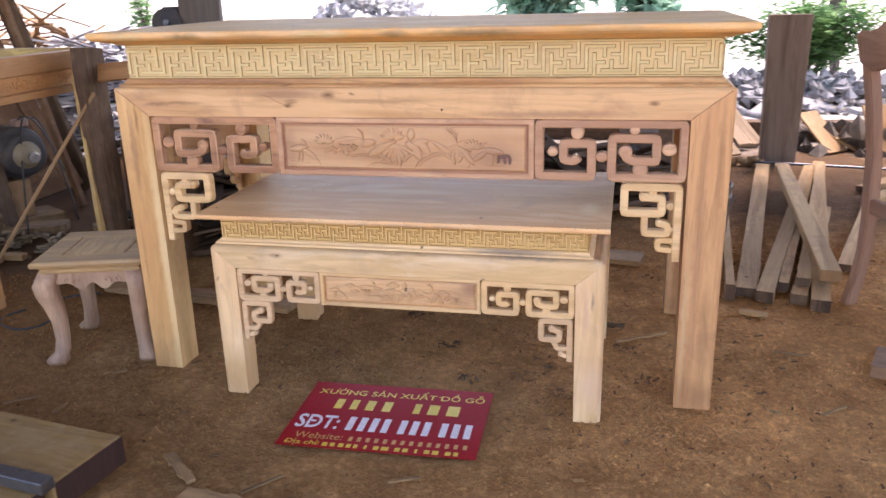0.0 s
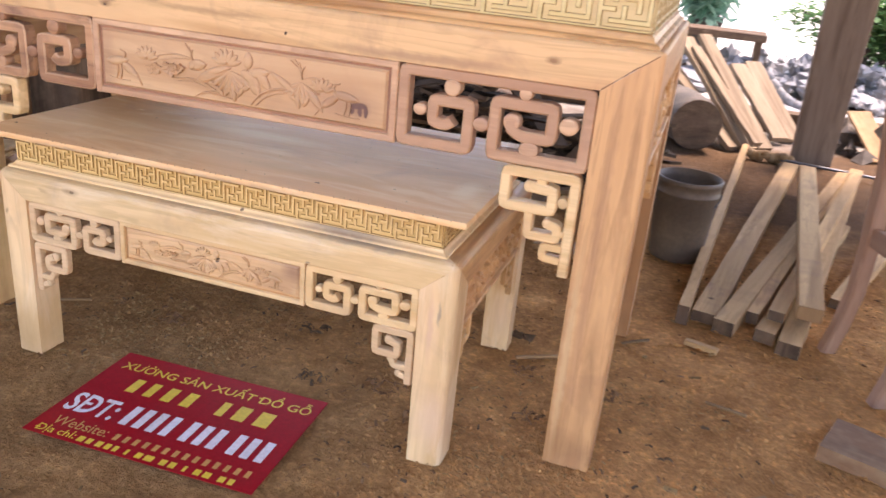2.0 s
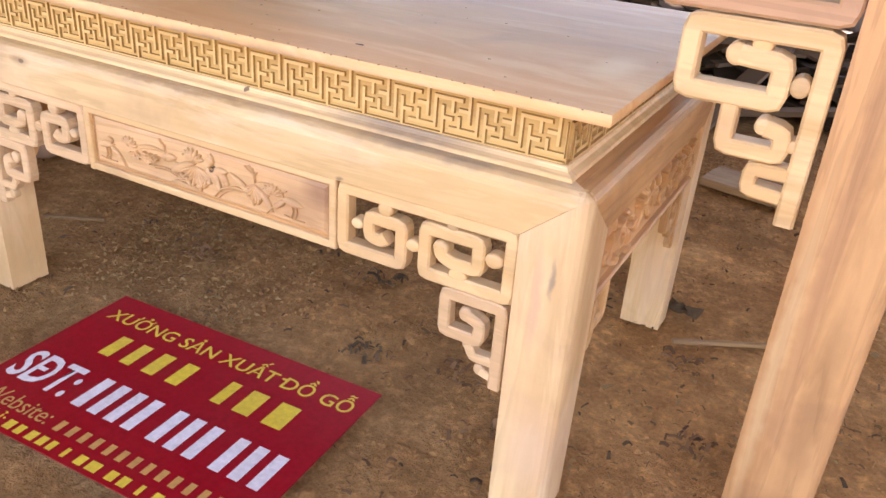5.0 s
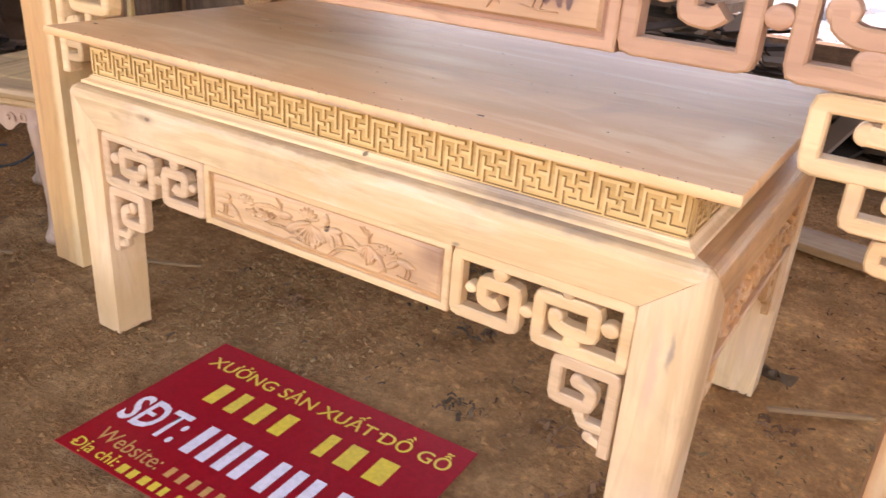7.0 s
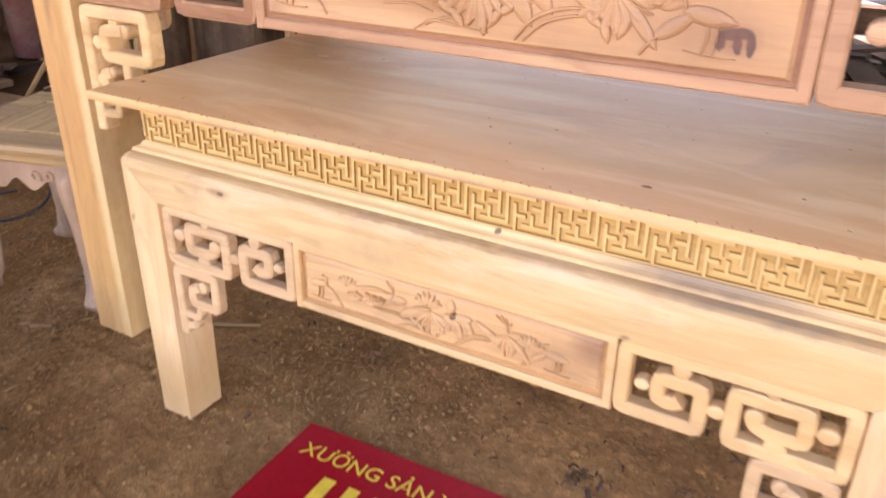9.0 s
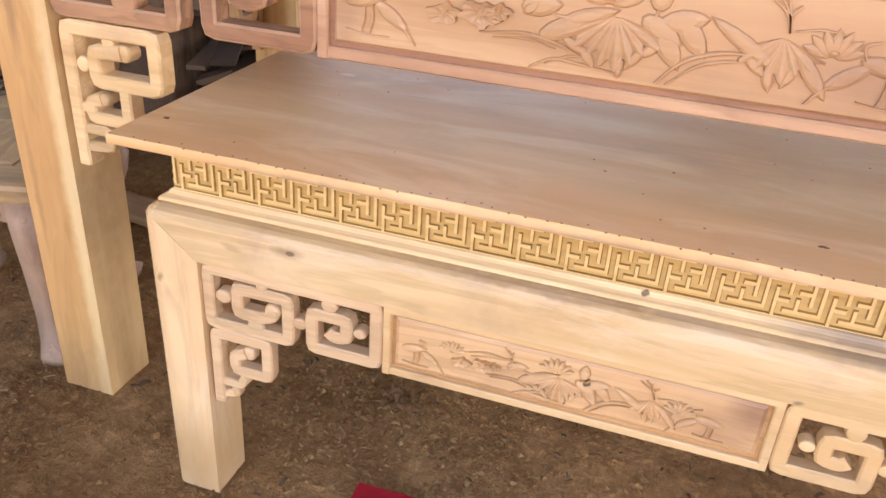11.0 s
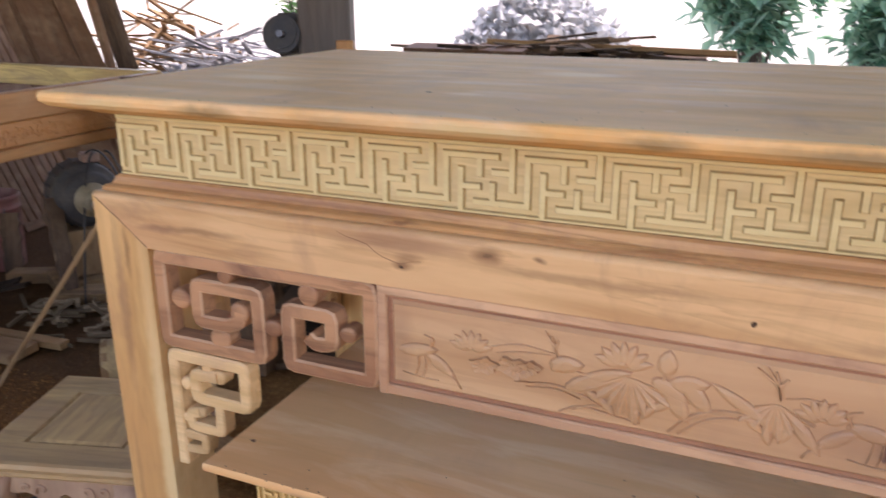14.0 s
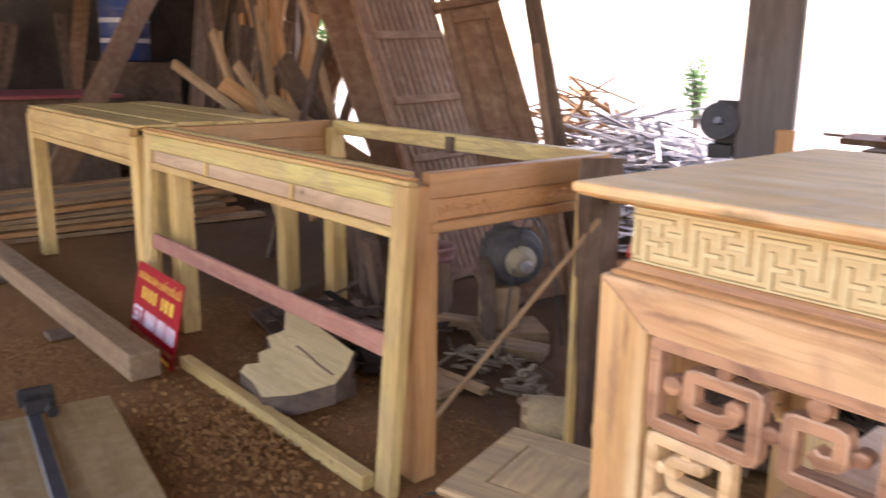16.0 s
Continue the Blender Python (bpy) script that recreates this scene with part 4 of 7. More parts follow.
# ---- altar tables ----
def altar_table(name, m, P, label):
    W, D, lw, zr0, zr1 = P["W"], P["D"], P["lw"], P["zr0"], P["zr1"]
    root = thing(name, m, label, "altar table", "nested altar tables")
    rd, g = P["rd"], 0.0007
    rr = P["round"]

    def soften(bm):
        """Rounds the upright outer corners of the frame in plan."""
        for v in bm.verts:
            a, b = min(v.co.x, W - v.co.x), min(v.co.y, D - v.co.y)
            if a < rr and b < rr:
                q = Vector((a - rr, b - rr))
                if q.length > rr:
                    q = q.normalized() * rr
                    v.co.x = rr + q.x if v.co.x < W / 2 else W - rr - q.x
                    v.co.y = rr + q.y if v.co.y < D / 2 else D - rr - q.y
    # four legs, mitred to the rails at the top
    for sx in (0, 1):
        for sy in (0, 1):
            def c(a, b, z, sx=sx, sy=sy):
                return (W - a if sx else a, D - b if sy else b, z)
            bm = bmesh.new()
            t = P["taper"]
            cs = [c(t, t, 0), c(lw - t, t, 0), c(lw - t, lw - t, 0), c(t, lw - t, 0),
                  c(0, 0, zr1 - g), c(lw, 0, zr0 - g), c(lw, lw, zr0 - g), c(0, lw, zr0 - g)]
            ox, oy = (W if sx else 0), (D if sy else 0)
            solid(bm, cs, P["round"], 4, lambda a, b: abs(a.x - ox) < 0.02 and abs(b.x - ox) < 0.02 and abs(a.y - oy) < 0.02 and abs(b.y - oy) < 0.02)
            ellipsoid(bm, c(rr, rr, zr1 - rr), (rr, rr, rr), 16, 12)
            soften(bm)
            part("leg", bm, P["legmat"][sx], root, smooth=False)
    # rails: front, back, left, right
    def rail(nm, L, put, mat):
        bm = bmesh.new()
        solid(bm, [put(lw, 0, zr0), put(L - lw, 0, zr0), put(L - lw, rd, zr0), put(lw, rd, zr0),
                   put(0, 0, zr1), put(L, 0, zr1), put(L - rd, rd, zr1), put(rd, rd, zr1)], P["round"], 4,
              lambda a, b: min(a.z, b.z) > zr1 - 1e-4 and (Vector(a) - Vector(put(0, 0, zr1))).length + (Vector(b) - Vector(put(L, 0, zr1))).length < 1e-3
              or min(a.z, b.z) > zr1 - 1e-4 and (Vector(b) - Vector(put(0, 0, zr1))).length + (Vector(a) - Vector(put(L, 0, zr1))).length < 1e-3)
        soften(bm)
        part(nm, bm, mat, root)
    rail("front_rail", W, lambda u, d, z: (u, d, z), P["railmat"])
    rail("back_rail", W, lambda u, d, z: (u, D - d, z), WOOD["tan_x"])
    rail("side_rail", D, lambda u, d, z: (d, u, z), WOOD["tan_y"])
    rail("side_rail", D, lambda u, d, z: (W - d, u, z), WOOD["tan_y"])
    # waist moulding, frieze core, top
    f0, f1, fi, sh = P["f0"], P["f1"], P["fi"], P["shift"]
    bm = bmesh.new()
    q = f0 - zr1
    sweep_rect(bm, fi + sh, W - fi + sh, fi, D - fi, [(k * fi, zr1 + v * q) for k, v in P["waist"]] + [(-0.03, f0)])
    part("waist_moulding", bm, P["waistmat"], root)
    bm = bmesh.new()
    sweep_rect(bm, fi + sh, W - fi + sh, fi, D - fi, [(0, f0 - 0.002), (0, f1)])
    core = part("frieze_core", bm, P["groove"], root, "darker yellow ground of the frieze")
    bm = bmesh.new()
    fh = f1 - f0
    meander(bm, W - 2 * fi, fh, P["period"], lambda u, v, d: (fi + sh + u, fi - d, f0 + v), P["relief"], P["first"])
    meander(bm, D - 2 * fi, fh, P["period"], lambda u, v, d: (W - fi + sh + d, fi + u, f0 + v), P["relief"], P["first"])
    meander(bm, D - 2 * fi, fh, P["period"], lambda u, v, d: (fi + sh - d, D - fi - u, f0 + v), P["relief"], P["first"])
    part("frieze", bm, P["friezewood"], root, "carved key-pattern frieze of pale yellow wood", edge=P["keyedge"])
    bm = bmesh.new()
    o = P["over"]
    th = P["H"] - f1
    sweep_rect(bm, sh - P["ex"], W + P["ex"] + sh, 0, D, [(-fi + 0.004, f1)] + [(k * (o if k > 0 else fi), f1 + v * th) for k, v in P["nose"]] + [(-0.06, P["H"])])
    part("tabletop", bm, P["topmat"], root)

    # pierced panels, brackets and the carved panel between them
    def front(u, v, d):
        return (u, d, v)

    def mirrored(u, v, d):
        return (W - u, d, v)
    ix0, ix1, z0, z1 = P["ix0"], P["ix1"], P["iz0"], P["iz1"]
    w = P["bar"]
    fw, fh2 = ix1 - ix0 + w / 2, z1 - z0

    def M(a, b):
        return (ix0 - w / 2 + a * fw, z0 + b * fh2)
    ea, eb = w / 2 / fw, w / 2 / fh2
    line = [M(*p) for p in ((0.405, 0.50), (0.400, 0.40), (0.345, 0.335), (0.200, 0.335), (0.200, 0.700), (0.487, 0.700), (0.487, eb), (ea, eb), (ea, 1 - eb),
                            (1 - ea, 1 - eb), (1 - ea, eb), (0.620, eb), (0.620, 0.610), (0.808, 0.610), (0.808, 0.345), (0.735, 0.320), (0.705, 0.385))]
    balls = [(0.345, 0.835, 0.034, 0.080), (0.716, 0.785, 0.044, 0.110), (0.878, 0.470, 0.036, 0.075), (0.120, 0.530, 0.048, 0.100), (0.300, 0.190, 0.050, 0.105), (0.553, 0.400, 0.042, 0.085)]
    dd = P["pierce"]
    for put, fretwood in ((front, P["fretwood"][0]), (mirrored, P["fretwood"][1])):
        bm = bmesh.new()
        ribbon(bm, rounded(line, w * 0.36, 2), w, put, 0.005, dd, cham=w * 0.14)
        fret = part("pierced_panel", bm, fretwood, root, P["fretlabel"], edge=PALE_EDGE if P["big"] else None)
        for a, b, ru, rv in balls + [(0.400, 0.485, 0.044, 0.105)]:
            u, v = M(a, b)
            bm = bmesh.new()
            disc(bm, put, u, v, ru * fw, rv * fh2, 0.0052, dd * 0.9)
            part("bead", bm, fretwood, fret)
        bracket = None
        for kb, (bl, bw) in enumerate(P["bracket"]):
            bm = bmesh.new()
            ribbon(bm, rounded(bl, bw * 0.38, 2), bw, put, 0.006 + 0.0012 * kb, dd * (0.95 - 0.02 * kb), cham=bw * 0.14)
            if bracket is None:
                bracket = part("corner_bracket", bm, P["bracketwood"], root, "pale fretwork corner bracket")
            else:
                part("scroll", bm, P["bracketwood"], bracket)
        for u, v, r in P["bracket_balls"]:
            bm = bmesh.new()
            disc(bm, put, u, v, r, r * 1.08, 0.0085, dd * 0.88)
            part("bead", bm, P["bracketwood"], bracket)
    bm = bmesh.new()
    cx0, cx1 = ix1 + 0.001, W - ix1 - 0.001
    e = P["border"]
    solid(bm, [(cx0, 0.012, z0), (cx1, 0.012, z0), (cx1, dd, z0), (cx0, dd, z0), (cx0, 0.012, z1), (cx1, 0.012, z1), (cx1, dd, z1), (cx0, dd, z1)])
    part("panel_backing", bm, SCORCH_SHADE if P["big"] else WOOD["tan_x"], root, "scorched groove round the panel, darkened as recess shade")
    bm = bmesh.new()
    ribbon(bm, [(cx0 + e / 2, z0), (cx0 + e / 2, z1 - e / 2), (cx1 - e / 2, z1 - e / 2), (cx1 - e / 2, z0 + e / 2), (cx0 + e, z0 + e / 2)], e, front, 0.004, 0.0125, cham=e * 0.16)
    part("panel_border", bm, P["bordermat"], root, "moulded panel border", edge=PALE_EDGE if P["big"] else None)
    bm = bmesh.new()
    gx = e * 1.45
    a0, a1, b0, b1 = cx0 + gx, cx1 - gx, z0 + gx * 0.95, z1 - gx * 0.95
    solid(bm, [(a0, 0.0118, b0), (a1, 0.0118, b0), (a1, 0.0118, b1), (a0, 0.0118, b1),
               (a0 + 0.005, P["field"], b0 + 0.005), (a1 - 0.005, P["field"], b0 + 0.005), (a1 - 0.005, P["field"], b1 - 0.005), (a0 + 0.005, P["field"], b1 - 0.005)])
    lotus_carving(bm, lambda u, v, d: (a0 + u, P["field"] - d, b0 + v), a1 - a0, b1 - b0, P["carve"])
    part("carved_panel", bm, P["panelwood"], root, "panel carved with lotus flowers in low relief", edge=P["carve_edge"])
    # side aprons with scrollwork
    for sx in (0, 1):
        def side(u, v, d, sx=sx):
            return (W - d if sx else d, u, v)
        bm = bmesh.new()
        solid(bm, [side(lw, z0, 0.014), side(D - lw, z0, 0.014), side(D - lw, z0, dd), side(lw, z0, dd),
                   side(lw, z1, 0.014), side(D - lw, z1, 0.014), side(D - lw, z1, dd), side(lw, z1, dd)])
        ribbon(bm, [(lw, z0 + e * 0.3), (D - lw, z0 + e * 0.3)], e * 0.6, side, 0.003, 0.0145, cham=0.003)
        scroll_carving(bm, lambda u, v, d: side(lw + u, z0 + e * 0.6 + v, 0.0145 - d), D - 2 * lw, z1 - z0 - e * 0.7, P["carve"] * 2.2, 5)
        part("side_apron", bm, WOOD["tan_y"], root, "side apron carved with leafy scrolls")
        for fl in (0, 1):
            bm = bmesh.new()
            for kb, (bl, bw) in enumerate(P["bracket"]):
                pts = [(D - u, v) if fl else (u, v) for u, v in bl]
                ribbon(bm, rounded(pts, bw * 0.5, 3), bw, side, 0.010 + 0.001 * kb, dd * (0.9 - 0.02 * kb), cham=bw * 0.14)
            part("side_bracket", bm, WOOD["tan_z"], root)
    # knots and pin holes
    rng = random.Random(len(P["knots"]) + 1)
    for kx, kd, kz, kr, top in P["knots"]:
        bm = bmesh.new()
        n = 14
        ph = [rng.uniform(0, 6.28) for _ in range(3)]
        ring = []
        for i in range(n):
            t = 2 * math.pi * i / n
            r = kr * 0.72 * (1 + 0.16 * math.sin(2 * t + ph[0]) + 0.12 * math.sin(3 * t + ph[1]) + 0.08 * math.sin(5 * t + ph[2]))
            ring.append((r * 1.35 * math.cos(t), r * 0.85 * math.sin(t)))
        lo = [bm.verts.new((kx + p, kd + q, kz - 0.001) if top else (kx + p, kd + 0.001, kz + q)) for p, q in ring]
        hi = [bm.verts.new((kx + p * 0.9, kd + q * 0.9, kz + 0.0005) if top else (kx + p * 0.9, kd - 0.0002, kz + q * 0.9)) for p, q in ring]
        for i in range(n):
            bm.faces.new((lo[i], lo[(i + 1) % n], hi[(i + 1) % n], hi[i]))
        bm.faces.new(hi)
        part("knot", bm, P["knotwood"].get((kx, kz), KNOT), root, "dark knot")
    rng = random.Random(P["pins"])
    bm = bmesh.new()
    for k in range(P["pins"]):
        ellipsoid(bm, (W * (k + rng.uniform(0.2, 0.8)) / P["pins"], rng.choice((-o * 0.75, -o * 0.6, o * 0.2)) + rng.uniform(-0.004, 0.004), P["H"] - 0.0002), (0.0018, 0.0018, 0.0006), 6, 4)
    for k in range(P["pins"] // 2):
        s = rng.uniform(0.8, 2.2)
        ellipsoid(bm, (rng.uniform(0.02, W - 0.02), rng.uniform(0.02, D * 0.7), P["H"] - 0.0002), (0.0014 * s, 0.0011 * s, 0.0006), 6, 4)
    tagged(part("pin_holes", bm, KNOT, root, "tiny dark pin holes"), kind="stuff")
    return root


BIG = dict(W=1.94, D=0.90, H=1.178, lw=0.118, taper=0.003, zr0=0.911, zr1=1.002, rd=0.055, round=0.010,
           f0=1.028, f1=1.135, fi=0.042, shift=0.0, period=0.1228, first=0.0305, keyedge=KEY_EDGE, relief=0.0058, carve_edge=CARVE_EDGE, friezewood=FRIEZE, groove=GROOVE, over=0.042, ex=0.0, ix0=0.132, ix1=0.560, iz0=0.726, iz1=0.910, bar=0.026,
           pierce=0.040, border=0.017, field=0.0055, carve=0.0058, topmat=TOP, legmat=(BIG_LEG_W, BIG_LEG_E), waistmat=BIG_WAIST, railmat=BIG_RAIL, fretwood=(PINK_DARK, PINK), bordermat=PINK,
           waist=[(0.62, -0.2), (0.62, 0.22), (0.54, 0.34), (0.34, 0.45), (0.26, 0.66), (0.22, 0.85), (0.10, 1.0)],
           nose=[(-0.6, 0.03), (-0.3, 0.14), (0.15, 0.24), (0.75, 0.42), (0.96, 0.60), (1.0, 0.78), (0.97, 0.93), (0.88, 1.0)],
           panelwood=BIG_PANEL, fretlabel="pinkish pierced fretwork panel", pins=30,
           knots=[(0.567, 0.192, 1.178, 0.006, 1)], knotwood={}, big=True, bracketwood=WOOD["sap_x"],
           bracket=[([(0.138, 0.486), (0.138, 0.711), (0.293, 0.711), (0.293, 0.632), (0.184, 0.632), (0.184, 0.678), (0.234, 0.681)], 0.024),
                    ([(0.232, 0.622), (0.232, 0.570), (0.165, 0.570), (0.165, 0.597), (0.186, 0.601)], 0.021),
                    ([(0.146, 0.549), (0.191, 0.549), (0.191, 0.522), (0.150, 0.519)], 0.018)],
           bracket_balls=[(0.212, 0.696, 0.012), (0.161, 0.655, 0.012), (0.238, 0.681, 0.013), (0.190, 0.602, 0.010), (0.152, 0.585, 0.008)])
SMALL = dict(W=1.25, D=0.725, H=0.625, lw=0.086, taper=0.002, zr0=0.450, zr1=0.522, rd=0.040, round=0.019,
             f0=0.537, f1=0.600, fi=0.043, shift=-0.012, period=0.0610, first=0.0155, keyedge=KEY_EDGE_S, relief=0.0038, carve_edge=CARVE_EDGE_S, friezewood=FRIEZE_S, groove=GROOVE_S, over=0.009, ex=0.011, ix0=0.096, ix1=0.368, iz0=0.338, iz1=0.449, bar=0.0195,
             pierce=0.026, border=0.012, field=0.0085, carve=0.0058, topmat=TOP_S, legmat=(SMALL_LEG, SMALL_LEG), waistmat=SMALL_WAIST, railmat=SMALL_RAIL, fretwood=(PINK_PALE, WOOD["sap_x"]), bordermat=WOOD["sap_x"],
             waist=[(0.40, -0.5), (0.40, 0.25), (0.37, 0.36), (0.28, 0.44), (0.18, 0.58), (0.12, 0.80), (0.11, 0.90), (0.06, 1.0)],
             nose=[(-0.9, 0.10), (-0.3, 0.24), (0.4, 0.36), (0.82, 0.42), (0.96, 0.54), (1.0, 0.70), (0.95, 0.88), (0.84, 1.0)],
             panelwood=SMALL_PANEL, fretlabel="cream pierced fretwork panel", pins=60,
             knots=[(0.876, 0.064, 0.625, 0.006, 1), (0.003, 0.078, 0.625, 0.006, 1)], knotwood={}, big=False, bracketwood=PINK_PALE,
             bracket=[([(0.100, 0.200), (0.100, 0.328), (0.186, 0.328), (0.186, 0.268), (0.132, 0.268), (0.130, 0.294), (0.150, 0.302)], 0.0185),
                      ([(0.104, 0.240), (0.138, 0.240), (0.146, 0.258)], 0.015), ([(0.102, 0.214), (0.124, 0.220)], 0.014)],
             bracket_balls=[(0.154, 0.302, 0.011), (0.146, 0.257, 0.010), (0.126, 0.222, 0.009)])
big_table = altar_table("altar_table", pose(-1.65, 2.572, 0), BIG, "large unfinished pale wooden altar table with carved key-pattern frieze")
altar_table("altar_table", pose(-1.295, 2.432, 0), SMALL, "small unfinished pale altar table nested under the large one")

bm = bmesh.new()
ribbon(bm, [(0.497, 0.989), (0.512, 0.982), (0.523, 0.980), (0.551, 0.973), (0.565, 0.962), (0.578, 0.956), (0.605, 0.949), (0.622, 0.955), (0.641, 0.957)], 0.0013, lambda u, v, d: (u, d, v), -0.0003, 0.002, cham=0.0003, taper=lambda t: 0.3 + 0.7 * math.sin(math.pi * t))
part("crack", bm, CRACK, big_table, "thin dark crack across the rail")
for sx in (0, 1):
    bm = bmesh.new()
    pts = [(0.012, 0.993), (0.045, 0.968), (0.050, 0.966), (0.085, 0.938), (0.116, 0.913)]
    ribbon(bm, [(1.94 - u, v) if sx else (u, v) for u, v in pts], 0.0030, lambda u, v, d: (u, d, v), -0.0002, 0.002, cham=0.0003, taper=lambda t: 0.25 + 0.75 * abs(math.sin(t * 7 + 1)))
    part("joint_gap", bm, KNOT, big_table, "dark open mitre joint")


# ---- printed signs ----
def lettering(text, w, h, mat, parent, x, y, z=0.0026, bold=0.0, shear=0.0):
    """Flat letters fitted into a box w by h with its lower left corner at x, y."""
    cu = bpy.data.curves.new("lettering", "FONT")
    cu.body, cu.offset, cu.shear, cu.resolution_u = text, bold, shear, 3
    tmp = new("lettering", cu)
    me = bpy.data.meshes.new_from_object(tmp)
    bpy.data.objects.remove(tmp)
    xs, ys = [v.co.x for v in me.vertices], [v.co.y for v in me.vertices]
    for v in me.vertices:
        v.co = (x + (v.co.x - min(xs)) / (max(xs) - min(xs)) * w, y + (v.co.y - min(ys)) / (max(ys) - min(ys)) * h, z)
    me.materials.clear()
    me.materials.append(mat)
    ob = new("lettering", me)
    ob.parent = parent
    return tagged(ob, "printed words")


def bars(name, spans, y, h, mat, parent, z=0.0026):
    """Plain printed bars in place of writing."""
    for a, b in spans:
        bm = bmesh.new()
        bm.faces.new([bm.verts.new(c) for c in ((a, y, z), (b, y, z), (b, y + h, z), (a, y + h, z))])
        part(name, bm, mat, parent)


def sign_board(m, label):
    W, H = 0.604, 0.398
    root = thing("sign_board", m, label, "sign", "red printed signs")
    bm = bmesh.new()
    n = 14
    grid = []
    for lev in (0, 1):
        rows = []
        for j in range(n + 1):
            row = []
            for i in range(n + 1):
                x, y = W * i / n, H * j / n
                row.append(bm.verts.new((x, y, 0.002 * lev)))
            rows.append(row)
        grid.append(rows)
    for lev in (0, 1):
        for j in range(n):
            for i in range(n):
                q = [grid[lev][j][i], grid[lev][j][i + 1], grid[lev][j + 1][i + 1], grid[lev][j + 1][i]]
                bm.faces.new(q if lev else q[::-1])
    for i in range(n):
        for a, b in (((0, i), (0, i + 1)), ((n, i + 1), (n, i)), ((i + 1, 0), (i, 0)), ((i, n), (i + 1, n))):
            bm.faces.new((grid[0][a[0]][a[1]], grid[0][b[0]][b[1]], grid[1][b[0]][b[1]], grid[1][a[0]][a[1]]))
    part("board", bm, SIGN_RED, root)
    bars("print_bar", [(0.4335, 0.4475)], 0.340, 0.005, SIGN_YELLOW, root, 0.0029)
    lettering("XƯỞNG SẢN XUẤT DỒ GỖ", 0.555, 0.050, SIGN_YELLOW, root, 0.028, 0.320, bold=0.010)
    glyphs = [(0.0, 0.044), (0.052, 0.094), (0.104, 0.150), (0.160, 0.206), (0.262, 0.302), (0.309, 0.362), (0.370, 0.428)]
    bars("print_bar", [(0.100 + a * 0.99 + 0.008, 0.100 + b * 0.99 - 0.010) for a, b in glyphs], 0.228, 0.062, SIGN_YELLOW, root)
    bars("print_bar", [(0.058, 0.080)], 0.139, 0.010, SIGN_WHITE, root, 0.0029)
    lettering("SDT:", 0.136, 0.080, SIGN_WHITE, root, 0.020, 0.103, bold=0.020)
    starts = [0.178 + 0.0370 * k + (0.016 if k > 3 else 0) + (0.016 if k > 6 else 0) for k in range(10)]
    bars("print_bar", [(a + 0.005, a + 0.026) for a in starts], 0.103, 0.080, SIGN_WHITE, root)
    lettering("Website:", 0.150, 0.034, SIGN_GOLD, root, 0.042, 0.044)
    bars("print_bar", [(0.212 + 0.0266 * k, 0.212 + 0.0266 * k + 0.012) for k in range(14)], 0.044, 0.024, SIGN_GOLD, root)
    bars("print_bar", [(0.023, 0.035)], 0.0175, 0.0040, SIGN_YELLOW, root, 0.0029)
    lettering("Dịa chỉ:", 0.106, 0.034, SIGN_YELLOW, root, 0.026, 0.003, bold=0.008)
    bars("print_bar", [(0.142, 0.158), (0.166, 0.180), (0.192, 0.208), (0.216, 0.230), (0.238, 0.250), (0.270, 0.278), (0.298, 0.314), (0.322, 0.344), (0.362, 0.378), (0.386, 0.402),
                       (0.422, 0.430), (0.450, 0.466), (0.474, 0.492), (0.512, 0.528), (0.536, 0.550)], 0.008, 0.020, SIGN_YELLOW, root)
    return root


sign_board(pose(-0.986, 2.136, 0.010, 0, 0, 1.8), "red printed workshop sign lying flat on the sawdust")
sign_board(pose(-4.69, 2.690, 0.0, 78, 0, -2), "red printed workshop sign leaning against a wooden frame")


